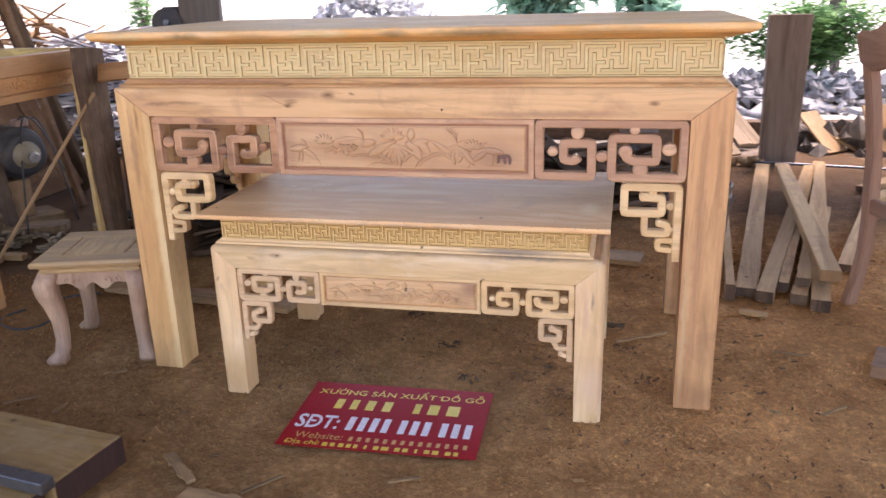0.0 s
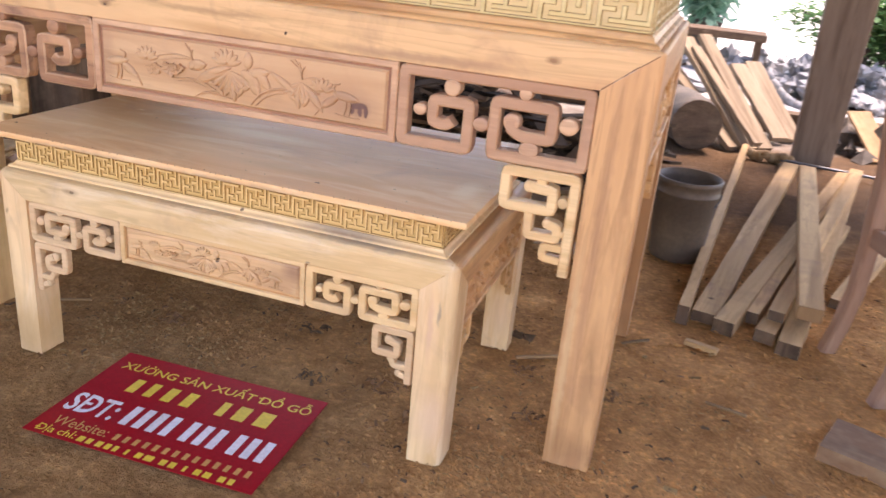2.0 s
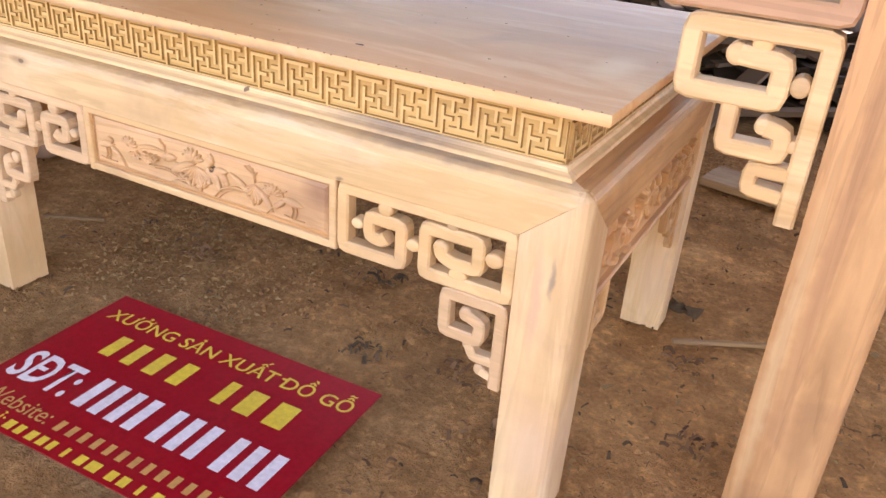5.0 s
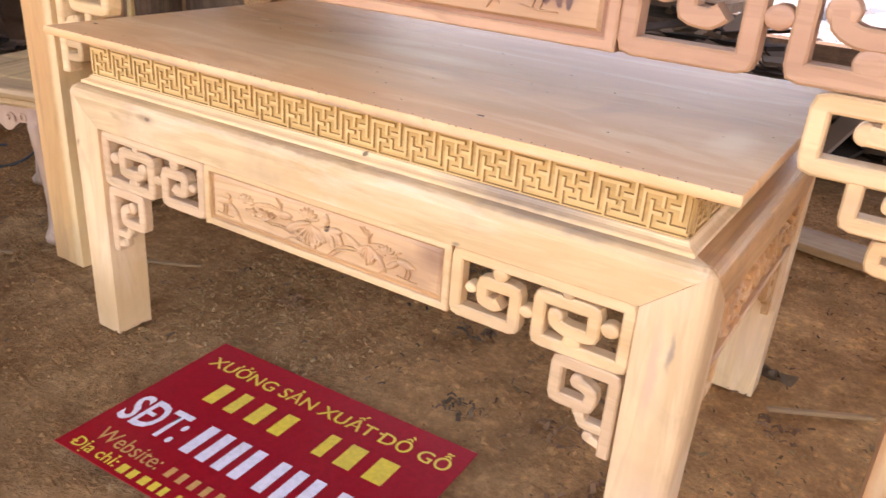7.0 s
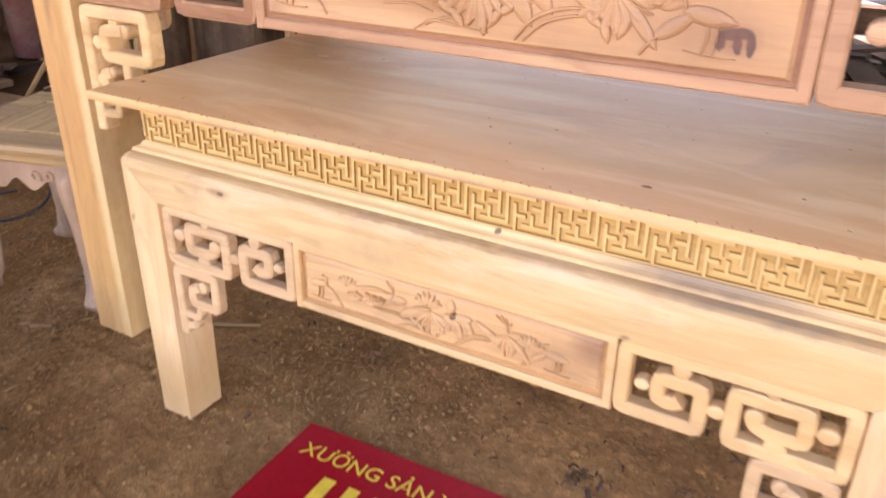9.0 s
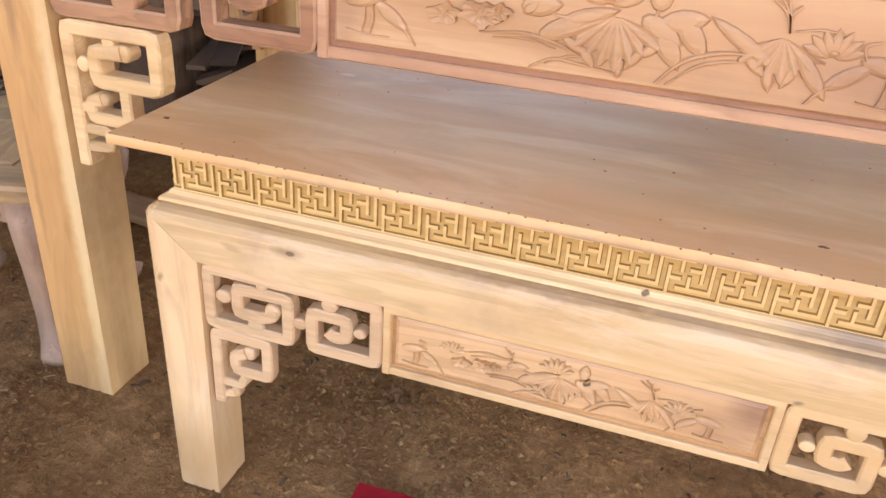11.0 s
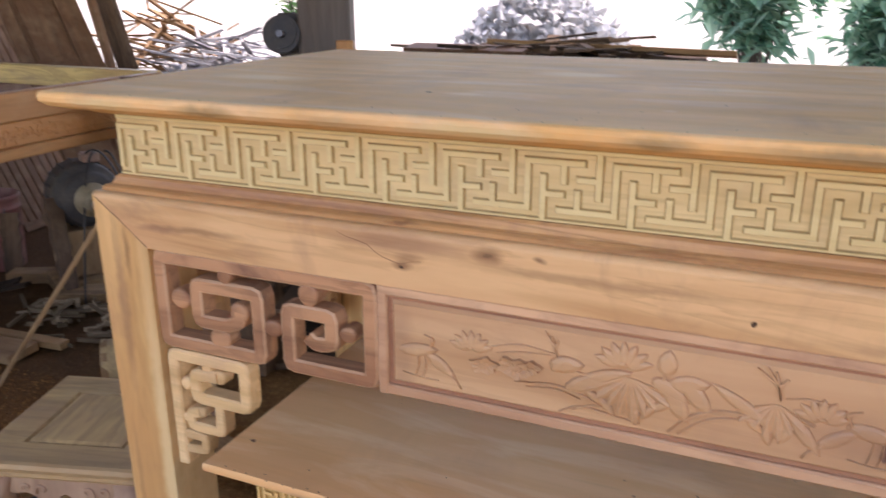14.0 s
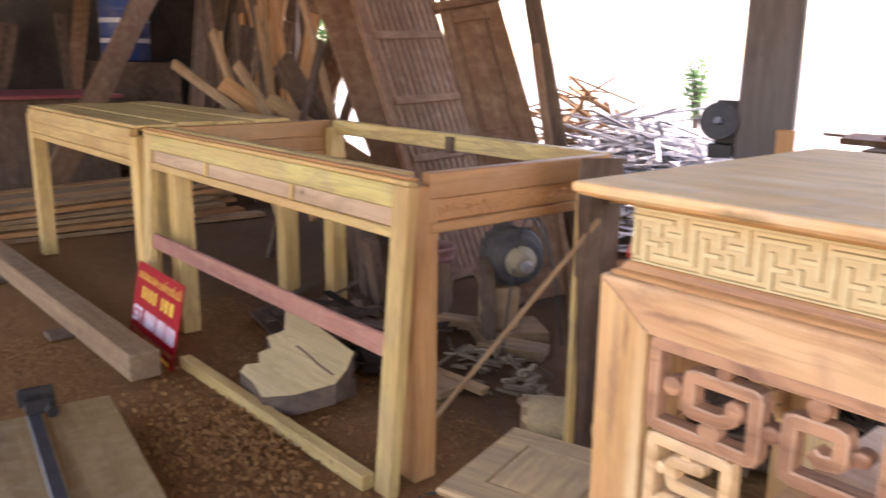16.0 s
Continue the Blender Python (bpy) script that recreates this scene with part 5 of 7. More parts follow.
# ---- stool ----
def stool(m):
    root = thing("stool", m, "low unpainted wooden stool with cabriole legs and inset seat", "stool")
    S, H = 0.372, 0.398
    bm = bmesh.new()
    a, b = 0.070, S - 0.070
    prof = [(-0.03, H - 0.052), (-0.012, H - 0.050), (-0.006, H - 0.042), (-0.014, H - 0.034), (-0.004, H - 0.026), (0.010, H - 0.022), (0.014, H - 0.012), (0.010, H - 0.003), (0.002, H)]
    loops = [[bm.verts.new(c) for c in ((-o, -o, z), (S + o, -o, z), (S + o, S + o, z), (-o, S + o, z))] for o, z in prof]
    loops += [[bm.verts.new(c) for c in ((a - o, a - o, z), (b + o, a - o, z), (b + o, b + o, z), (a - o, b + o, z))] for o, z in ((0.0, H), (-0.002, H - 0.010))]
    for s, t in zip(loops, loops[1:]):
        for i in range(4):
            bm.faces.new((s[i], s[(i + 1) % 4], t[(i + 1) % 4], t[i]))
    bm.faces.new(loops[0][::-1])
    bm.faces.new(loops[-1])
    part("seat_frame", bm, WOOD["stool_x"], root, "moulded pale seat frame")
    bm = bmesh.new()
    sweep_rect(bm, a + 0.009, b - 0.009, a + 0.009, b - 0.009, [(0, H - 0.011), (0, H - 0.002), (-0.008, H + 0.001), (-0.03, H + 0.001)])
    part("seat_panel", bm, WOOD["stool_y"], root, "dusty yellow inset seat panel")
    for side in range(4):
        bm = bmesh.new()
        n = 24
        top, bot = [], []
        for dpt in (0.020, 0.042):
            t_row, b_row = [], []
            for i in range(n + 1):
                u = 0.05 + (S - 0.10) * i / n
                k = (u - S / 2) / (S / 2 - 0.05)
                z = H - 0.096 + 0.020 * math.cos(k * math.pi * 3) * (1 - abs(k)) - 0.014 * (1 - abs(k)) + 0.004 * abs(k)
                a, b = Vector((u, dpt, H - 0.048)), Vector((u, dpt, z))
                for p, row in ((a, t_row), (b, b_row)):
                    for _ in range(side):
                        p = Vector((S - p.y, p.x, p.z))
                    row.append(bm.verts.new(p))
            top.append(t_row)
            bot.append(b_row)
        for i in range(n):
            bm.faces.new((top[0][i], top[0][i + 1], bot[0][i + 1], bot[0][i]))
            bm.faces.new((top[1][i + 1], top[1][i], bot[1][i], bot[1][i + 1]))
            bm.faces.new((bot[0][i], bot[0][i + 1], bot[1][i + 1], bot[1][i]))
        def onto(u, v, d, side=side):
            p = Vector((u, 0.020 - d, v))
            for _ in range(side):
                p = Vector((S - p.y, p.x, p.z))
            return p
        for sg in (-1, 1):
            for c, r in ((0.052, 0.017), (0.088, 0.013)):
                pts = [(S / 2 + sg * (c + r * (1 - 0.13 * i) * math.cos(0.85 * i - 0.6)), H - 0.078 - 0.004 * (c < 0.06) + r * (1 - 0.13 * i) * math.sin(0.85 * i - 0.6)) for i in range(7)]
                ribbon(bm, rounded(pts, 0.02, 2), 0.006, onto, 0.005, -0.001, cham=0.0015)
        part("apron", bm, WOOD["stool_z"], root, "scrolled pinkish apron")
    for side in range(4):
        bm = bmesh.new()
        rings = []
        prof = [(0.000, -0.010, 0.034), (0.018, -0.012, 0.036), (0.040, 0.004, 0.026), (0.090, 0.010, 0.023), (0.160, 0.010, 0.026), (0.220, 0.002, 0.031), (0.270, -0.008, 0.037), (0.310, -0.010, 0.040), (H - 0.050, 0.004, 0.036)]
        for z, off, r in prof:
            ring = []
            cxy = Vector((0.030 + off, 0.030 + off, z))
            for i in range(12):
                a = 2 * math.pi * i / 12 + 0.26
                sq = 1 / max(abs(math.cos(a)), abs(math.sin(a))) ** 0.55
                p = cxy + Vector((math.cos(a) * r * sq, math.sin(a) * r * sq, 0))
                for _ in range(side):
                    p = Vector((S - p.y, p.x, p.z))
                ring.append(bm.verts.new(p))
            rings.append(ring)
        for a, b in zip(rings, rings[1:]):
            for i in range(12):
                bm.faces.new((a[i], a[(i + 1) % 12], b[(i + 1) % 12], b[i]))
        bm.faces.new(rings[0][::-1])
        bm.faces.new(rings[-1])
        for k, (a, z, r) in enumerate(((0.006, H - 0.075, 0.012), (0.010, H - 0.098, 0.010), (0.004, H - 0.118, 0.009))):
            for p in (Vector((0.026, -0.006 + a * 0.4, z)), Vector((-0.006 + a * 0.4, 0.026, z))):
                for _ in range(side):
                    p = Vector((S - p.y, p.x, p.z))
                ellipsoid(bm, p, (r, r, r), 8, 6)
        part("leg", bm, WOOD["stool_z"], root, "carved cabriole leg", smooth=True)


for ax in "xyz":
    WOOD["stool_" + ax] = wood("dusty_stool_wood_" + ax, (0.58, 0.40, 0.195) if ax != "z" else (0.46, 0.305, 0.210), (0.25, 0.165, 0.088) if ax != "z" else (0.27, 0.165, 0.112), (0.35, 0.225, 0.125) if ax != "z" else (0.35, 0.225, 0.16), ax, rough=0.6, dust=0.2, knots=False, smoke=0.4)
stool(pose(-2.037, 2.520, 0, 0, 0, 16.5))


# ---- bare frame tables at the back ----
def frame_table(m, W, D, H, label, boards=0, wood_a="org", wood_b="yel"):
    root = thing("frame_table", m, label, "table", "unfinished frame tables")
    lw, ah = 0.095, 0.195
    for sx in (0, 1):
        for sy in (0, 1):
            x, y = (W - lw if sx else 0), (D - lw if sy else 0)
            part("leg", rbox(x, x + lw, y, y + lw, 0, H - ah * 0.2, 0.005), WOOD[(wood_a if sx else wood_b) + "_z"], root)

    def rail_set(nm, L, put, wd, carve):
        for sub, v0, v1, d in (("", H - 0.085, H, 0.0), ("_bead", H - ah, H - ah + 0.035, 0.0), ("_panel", H - ah + 0.036, H - 0.086, 0.012)):
            bm = bmesh.new()
            solid(bm, [put(lw * 0.6, v0, d), put(L - lw * 0.6, v0, d), put(L - lw * 0.6, v0, 0.045), put(lw * 0.6, v0, 0.045),
                       put(lw * 0.6, v1, d), put(L - lw * 0.6, v1, d), put(L - lw * 0.6, v1, 0.045), put(lw * 0.6, v1, 0.045)], 0.004)
            if sub == "_panel" and carve:
                scroll_carving(bm, lambda u, v, d: put(lw * 1.1 + u, H - ah + 0.042 + v, 0.012 - d), L - 2.2 * lw, ah - 0.135, 0.0045, 11)
            part(nm + sub, bm, wd, root)
    rail_set("front_rail", W, lambda u, v, d: (u, d - 0.003, v), WOOD[wood_b + "_x"], False)
    rail_set("side_rail", D, lambda u, v, d: (W - d + 0.003, u, v), WOOD[wood_a + "_y"], True)
    rail_set("side_rail", D, lambda u, v, d: (d - 0.003, u, v), WOOD[wood_a + "_y"], False)
    part("back_rail", rbox(lw * 0.5, W - lw * 0.5, D - 0.05, D + 0.003, H - 0.075, H, 0.004), WOOD[wood_b + "_x"], root)
    part("joint_block", rbox(W * 0.52, W * 0.52 + 0.05, D - 0.07, D - 0.046, H - 0.085, H - 0.01, 0.004), WOOD["old_z"], root)
    if boards:
        rng = random.Random(4)
        y = 0.015
        for k in range(boards):
            d = (D - 0.03) / boards
            part("top_board", rbox(0.02 + rng.uniform(0, 0.05), W - 0.02 - rng.uniform(0, 0.05), y, y + d - rng.uniform(0.006, 0.02), H + 0.001, H + rng.uniform(0.016, 0.022), 0.003), WOOD["yel_x"], root)
            y += d


frame_table(pose(-4.64, 2.918, 0, 0, 0, -0.4), 2.01, 1.0, 1.048, "unfinished orange-brown table frame without a top", 0)
frame_table(pose(-6.82, 2.83, 0), 2.03, 0.92, 1.030, "unfinished yellow table frame with loose boards on top", 4, "yel", "yel")


def leaning_frame():
    root = thing("leaning_frame", pose(-2.6, 2.776, 0, -4.6, 0, 0), "yellow wooden front frame leaning against the bare table", "wood frame")
    H = 1.050
    part("apron_board", rbox(-2.039, -0.086, 0, 0.032, H - 0.105, H - 0.030, 0.004), LIME, root)
    part("top_strip", rbox(-2.13, -0.002, -0.004, 0.036, H - 0.029, H - 0.012, 0.004), WOOD["yel_x"], root)
    part("top_bead", rbox(-2.13, -0.002, 0.002, 0.036, H - 0.011, H, 0.004), WOOD["org_x"], root)
    part("lower_panel", rbox(-2.039, -0.086, 0.012, 0.026, H - 0.165, H - 0.106, 0.003), PINK_STRIP, root)
    part("lower_strip", rbox(-2.039, -0.086, 0.002, 0.030, H - 0.200, H - 0.166, 0.004), WOOD["yel_x"], root)
    for x in (-1.45, -0.72):
        part("tab", rbox(x, x + 0.03, 0.003, 0.0115, H - 0.165, H - 0.106, 0.001), WOOD["yel_z"], root)
    for x0, x1 in ((-2.13, -2.04), (-0.085, -0.002)):
        part("leg", rbox(x0, x1, -0.002, 0.042, 0, H - 0.0295, 0.005), WOOD["yel_z"], root)
    part("stretcher", rbox(-2.039, -0.086, 0.012, 0.034, 0.455, 0.530, 0.004), WOOD["pinkrail"], root, "reddish stretcher board")


leaning_frame()


# ---- loose timber ----
def plank(name, a, b, w, t, mat, label, category="plank", group="", roll=0.0, bev=0.003, wobble=0.0, seed=0, ends=None):
    """A board from a to b (points on the middle of its under side), w wide and t thick."""
    a, b = Vector(a), Vector(b)
    d = b - a
    L = d.length
    xa = d.normalized()
    ya = Vector((0, 0, 1)).cross(xa)
    if ya.length < 1e-3:
        ya = Vector((0, 1, 0))
    ya.normalize()
    za = xa.cross(ya)
    m = Matrix((xa, ya, za)).transposed().to_4x4()
    m.translation = a
    m = m @ Matrix.Rotation(radians(roll), 4, "X")
    bm = bmesh.new()
    if wobble:
        rng = random.Random(seed)
        n = 12
        loops = []
        for i in range(n + 1):
            x = L * i / n
            o1, o2 = rng.uniform(-wobble, wobble), rng.uniform(-wobble, wobble)
            loops.append([bm.verts.new(c) for c in ((x, -w / 2 + o1, 0), (x, w / 2 + o2, 0), (x, w / 2 + o2 * 0.6, t), (x, -w / 2 + o1 * 0.6, t))])
        for p, q in zip(loops, loops[1:]):
            for i in range(4):
                j = (i + 1) % 4
                bm.faces.new((p[i], p[j], q[j], q[i]))
        bm.faces.new(loops[0][::-1])
        bm.faces.new(loops[-1])
    else:
        box(bm, 0, L, -w / 2, w / 2, 0, t, bev)
    if ends:
        for f in bm.faces:
            x = [v.co.x for v in f.verts]
            f.material_index = 1 if max(x) - min(x) < 0.004 else 0
    ob = part(name, bm, mat, None, edge=ends)
    ob.matrix_basis = m
    return tagged(ob, label, category, group)


BAT = "short sawn pale batten lying on the sawdust"
G = "sawn battens"
S = wood("pale_tan_batten_wood", (0.56, 0.375, 0.195), (0.32, 0.190, 0.090), (0.42, 0.260, 0.128), "x", rough=0.8, bump=0.35, vary=0.2, stain=0.6, smoke=0.6)
for x0, y0, z0, x1, y1, z1, w, t in ((0.450, 3.55, 0, 0.683, 6.35, 0.01, 0.036, 0.070), (0.523, 3.60, 0, 0.955, 6.18, 0, 0.088, 0.040), (0.585, 3.54, 0, 1.245, 6.10, 0, 0.066, 0.050), (0.682, 3.68, 0, 1.275, 6.14, 0, 0.042, 0.044),
                                     (0.718, 3.54, 0, 1.120, 5.00, 0, 0.064, 0.044), (0.790, 3.47, 0, 1.338, 6.25, 0, 0.072, 0.050), (0.750, 3.64, 0.046, 1.300, 6.00, 0.052, 0.056, 0.036), (1.000, 3.98, 0, 1.500, 5.45, 0, 0.075, 0.038), (1.440, 5.30, 0, 2.10, 5.95, 0, 0.10, 0.036), (1.450, 5.55, 0, 2.05, 6.20, 0, 0.08, 0.036)):
    plank("batten", (x0, y0, z0), (x1, y1, z1), w, t, S, BAT, "batten", G, wobble=0.003, seed=int(x0 * 1000), ends=WOOD["old_z"])
plank("batten", (0.850, 3.62, 0.078), (0.985, 5.65, 0.105), 0.082, 0.050, S, "squared yellow batten lying across the others", "batten", G, ends=WOOD["sawn_z"])
plank("end_block", (1.315, 3.79, 0.0), (1.60, 3.82, 0.0), 0.11, 0.09, WOOD["door_x"], "short brown squared block on the ground", "block")
plank("stick", (0.471, 3.408, 0.0), (0.576, 3.380, 0.0), 0.028, 0.018, S, "small pale offcut stick on the ground", "offcut")
plank("stick", (-0.01, 3.043, 0.0), (0.175, 3.150, 0.0), 0.016, 0.008, S, "thin splinter of wood on the ground", "offcut")
plank("thick_board", (0.862, 2.985, 0.0), (1.62, 2.70, 0.0), 0.175, 0.042, WOOD["door_x"], "thick brown board lying on the ground", "board", wobble=0.012, seed=3)

# boards leaning on a log beside the post
LB = "rough sawn board leaning on a log"
GREYED = wood("greyed_sawn_board", (0.34, 0.265, 0.195), (0.17, 0.125, 0.088), (0.24, 0.185, 0.135), "x", rough=0.85, bump=0.35, spec=0.2)
GREYED_Z = wood("greyed_slab_wood", (0.22, 0.165, 0.130), (0.12, 0.085, 0.066), (0.17, 0.125, 0.10), "z", rough=0.85, bump=0.4, spec=0.2)
for k, (a, b, w) in enumerate((((0.71, 6.50, 0.0), (0.15, 7.10, 0.60), 0.12), ((0.81, 6.58, 0.0), (0.27, 7.23, 0.62), 0.11), ((0.61, 6.46, 0.0), (0.07, 6.98, 0.44), 0.10),
                               ((0.92, 6.90, 0.02), (0.55, 7.43, 0.42), 0.13), ((1.02, 7.03, 0.0), (0.65, 7.53, 0.44), 0.14), ((0.75, 6.46, 0.05), (0.23, 7.03, 0.55), 0.07))):
    plank("rough_board", a, b, w, 0.035, GREYED, LB, "board", "leaning boards", wobble=0.008, seed=20 + k)


def log(name, a, b, r, label, ends=None, skin=None):
    root = thing(name, Matrix.Identity(4), label, "log")
    bm = bmesh.new()
    a, b = Vector(a), Vector(b)
    q = (b - a).to_track_quat("Z", "Y")
    rng = random.Random(7)
    n, rings = 20, []
    for k in range(9):
        p = a.lerp(b, k / 8)
        rings.append([bm.verts.new(p + q @ Vector((math.cos(i * 2 * math.pi / n), math.sin(i * 2 * math.pi / n), 0)) * r * rng.uniform(0.95, 1.04)) for i in range(n)])
    for s, t in zip(rings, rings[1:]):
        for i in range(n):
            s2 = (i + 1) % n
            bm.faces.new((s[i], s[s2], t[s2], t[i]))
    part("bark", bm, skin or BARK, root, smooth=True)
    for p, nrm in ((a, a - b), (b, b - a)):
        bm = bmesh.new()
        nrm.normalize()
        cylinder(bm, p - nrm * 0.02, p + nrm * 0.003, r * 0.985, r * 0.975, 20)
        part("cut_end", bm, ends or WOOD["old_x"], root)


log("log", (0.36, 6.25, 0.17), (0.08, 7.15, 0.17), 0.165, "dark round log lying on the ground")
log("log", (-2.66, 3.45, 0.082), (-2.46, 3.62, 0.082), 0.080, "short pale round offcut of a log", WOOD["sawn_x"], plain("pale_dusty_bark", (0.52, 0.38, 0.20), 0.9, dirt=(0.22, 0.17, 0.12), amount=0.6, scale=9, bump=0.4))

# upright slab and driftwood
bm = bmesh.new()
solid(bm, [(0.970, 6.39, 0), (1.212, 6.40, 0), (1.212, 6.50, 0), (0.970, 6.50, 0), (0.948, 6.41, 1.045), (1.236, 6.42, 1.045), (1.236, 6.52, 1.045), (0.948, 6.52, 1.045)], 0.008, 2)
tagged(part("upright_slab", bm, GREYED_Z, None), "dark weathered timber slab standing upright on the ground", "timber")
bm = bmesh.new()
for i in range(8):
    ellipsoid(bm, (0.70 + i * 0.036, 6.30 + 0.012 * math.sin(i * 1.7), 0.035 + 0.012 * math.cos(i * 2.1)), (0.035, 0.03, 0.028 + 0.006 * (i % 3)), 10, 6)
tagged(part("root_piece", bm, WOOD["sawn_x"], None, smooth=True), "knobbly pinkish root piece on the ground", "root")
bm = bmesh.new()
cylinder(bm, (0.90, 6.28, 0.03), (2.10, 6.02, 0.035), 0.010, 0.008, 8)
tagged(part("rod", bm, STEEL, None), "thin grey rod lying on the ground", "rod")


def pail(m, mat, r0, r1, h, label):
    root = thing("pail", m, label, "bucket")
    bm = bmesh.new()
    lathe(bm, [(r0 * 0.97, 0.0), (r0, 0.006), (r0 * 1.01, 0.02), (r1 * 0.985, h * 0.80), (r1 * 1.015, h * 0.81), (r1 * 1.015, h * 0.835), (r1, h * 0.84), (r1, h * 0.93), (r1 * 1.03, h * 0.94), (r1 * 1.04, h * 0.985), (r1 * 1.01, h),
               (r1 * 0.97, h), (r1 * 0.96, h * 0.9), (r0 * 0.93, 0.05)], 36)
    part("body", bm, mat, root, smooth=True)
    bm = bmesh.new()
    pts = [Vector((r1 * 1.05 * math.cos(a), -r1 * 0.25 + r1 * 1.05 * math.sin(a) * -0.25, h * 0.86 - 0.10 * math.sin(a))) for a in [math.pi * i / 14 for i in range(15)]]
    tube(bm, pts, 0.003)
    part("handle", bm, STEEL, root)


pail(pose(0.385, 4.24, 0), PAIL, 0.108, 0.128, 0.345, "dusty grey plastic bucket on the ground")
pail(pose(-4.11, 4.20, 0), PAIL_RED, 0.118, 0.132, 0.370, "faded red plastic bucket on the sawdust")


# ---- chair ----
def chair(m):
    root = thing("chair", m, "unfinished reddish wooden chair with carved splat and no seat", "chair")
    WD = WOOD["chair_z"]

    def post(bm, pts, w, d):
        rings = []
        for x, y, z in pts:
            rings.append([bm.verts.new((x + a * w / 2, y + b * d / 2, z)) for a, b in ((-1, -1), (1, -1), (1, 1), (-1, 1))])
        for s, t in zip(rings, rings[1:]):
            for i in range(4):
                j = (i + 1) % 4
                bm.faces.new((s[i], s[j], t[j], t[i]))
        bm.faces.new(rings[0][::-1])
        bm.faces.new(rings[-1])
        bmesh.ops.bevel(bm, geom=[e for e in bm.edges if abs(e.verts[0].co.z - e.verts[1].co.z) > 0.01], offset=0.005, segments=2, affect="EDGES")
    hw = 0.165
    for s in (-1, 1):
        bm = bmesh.new()
        post(bm, [(s * hw, -0.035, 0), (s * hw, -0.012, 0.10), (s * hw, 0.005, 0.22), (s * hw, 0.006, 0.36), (s * hw, 0.0, 0.46), (s * hw * 0.98, -0.012, 0.62), (s * hw * 0.97, -0.045, 0.82), (s * hw * 0.96, -0.085, 1.0), (s * hw * 0.98, -0.105, 1.07)], 0.045, 0.048)
        part("back_post", bm, WD, root)
        bm = bmesh.new()
        post(bm, [(s * 0.205, 0.40, 0), (s * 0.205, 0.395, 0.10), (s * 0.205, 0.385, 0.25), (s * 0.205, 0.40, 0.40)], 0.042, 0.042)
        part("front_leg", bm, WD, root)
        bm = bmesh.new()
        solid(bm, [(s * 0.185 - 0.012, 0.02, 0.35), (s * 0.185 + 0.012, 0.02, 0.35), (s * 0.205 + 0.012, 0.385, 0.35), (s * 0.205 - 0.012, 0.385, 0.35),
                   (s * 0.185 - 0.012, 0.02, 0.415), (s * 0.185 + 0.012, 0.02, 0.415), (s * 0.205 + 0.012, 0.385, 0.415), (s * 0.205 - 0.012, 0.385, 0.415)], 0.003)
        part("side_rail", bm, WD, root)
    part("seat_rail", rbox(-hw + 0.02, hw - 0.02, -0.012, 0.014, 0.385, 0.445, 0.003), WOOD["chair_x"], root)
    part("seat_rail", rbox(-0.187, 0.187, 0.388, 0.412, 0.335, 0.40, 0.003), WOOD["chair_x"], root)
    bm = bmesh.new()
    loops = []
    for i in range(17):
        u = -hw - 0.02 + (2 * hw + 0.04) * i / 16
        k = (u / hw)
        zt = 1.125 - 0.05 * abs(k) ** 2 + 0.014 * math.cos(k * 6)
        zb = 0.965 + 0.015 * math.cos(k * 5)
        loops.append([bm.verts.new(c) for c in ((u, -0.108, zb), (u, -0.078, zb), (u, -0.106, zt), (u, -0.134, zt))])
    for s, t in zip(loops, loops[1:]):
        for i in range(4):
            j = (i + 1) % 4
            bm.faces.new((s[i], s[j], t[j], t[i]))
    bm.faces.new(loops[0][::-1])
    bm.faces.new(loops[-1])
    part("top_rail", bm, WOOD["chair_x"], root)
    # splat: vase outline, reeded, pierced with small slots
    bm = bmesh.new()
    loops = []
    for i in range(25):
        t = i / 24
        z = 0.44 + 0.535 * t
        w = 0.048 + 0.020 * math.sin(t * math.pi * 1.0) + 0.012 * math.sin(t * math.pi * 4 + 0.4)
        y = 0.0 - 0.012 * t - 0.075 * t * t
        loops.append([bm.verts.new(c) for c in ((-w, y - 0.007, z), (w, y - 0.007, z), (w, y + 0.007, z), (-w, y + 0.007, z))])
    for s, t in zip(loops, loops[1:]):
        for i in range(4):
            j = (i + 1) % 4
            bm.faces.new((s[i], s[j], t[j], t[i]))
    bm.faces.new(loops[0][::-1])
    bm.faces.new(loops[-1])
    for k in range(4):
        x = -0.027 + 0.018 * k
        for i in range(12):
            t = 0.18 + 0.45 * i / 12
            y0, y1 = [0.0 - 0.012 * q - 0.075 * q * q - 0.0075 for q in (t, t + 0.45 / 12)]
            z0, z1 = 0.44 + 0.535 * t, 0.44 + 0.535 * (t + 0.45 / 12)
            solid(bm, [(x - 0.003, y0 - 0.003, z0), (x + 0.003, y0 - 0.003, z0), (x + 0.003, y0 + 0.001, z0), (x - 0.003, y0 + 0.001, z0),
                       (x - 0.003, y1 - 0.003, z1), (x + 0.003, y1 - 0.003, z1), (x + 0.003, y1 + 0.001, z1), (x - 0.003, y1 + 0.001, z1)])
    sp = part("splat", bm, WD, root, "reeded vase-shaped splat")
    bm = bmesh.new()
    for a, b in ((-0.02, 0.72), (0.02, 0.72), (-0.022, 0.78), (0.022, 0.78), (-0.014, 0.84), (0.014, 0.84), (0.0, 0.90), (-0.026, 0.66), (0.026, 0.66)):
        t = b
        y = 0.0 - 0.012 * t - 0.075 * t * t
        z = 0.44 + 0.535 * t
        box(bm, a - 0.004, a + 0.004, y - 0.0085, y + 0.0085, z - 0.008, z + 0.008)
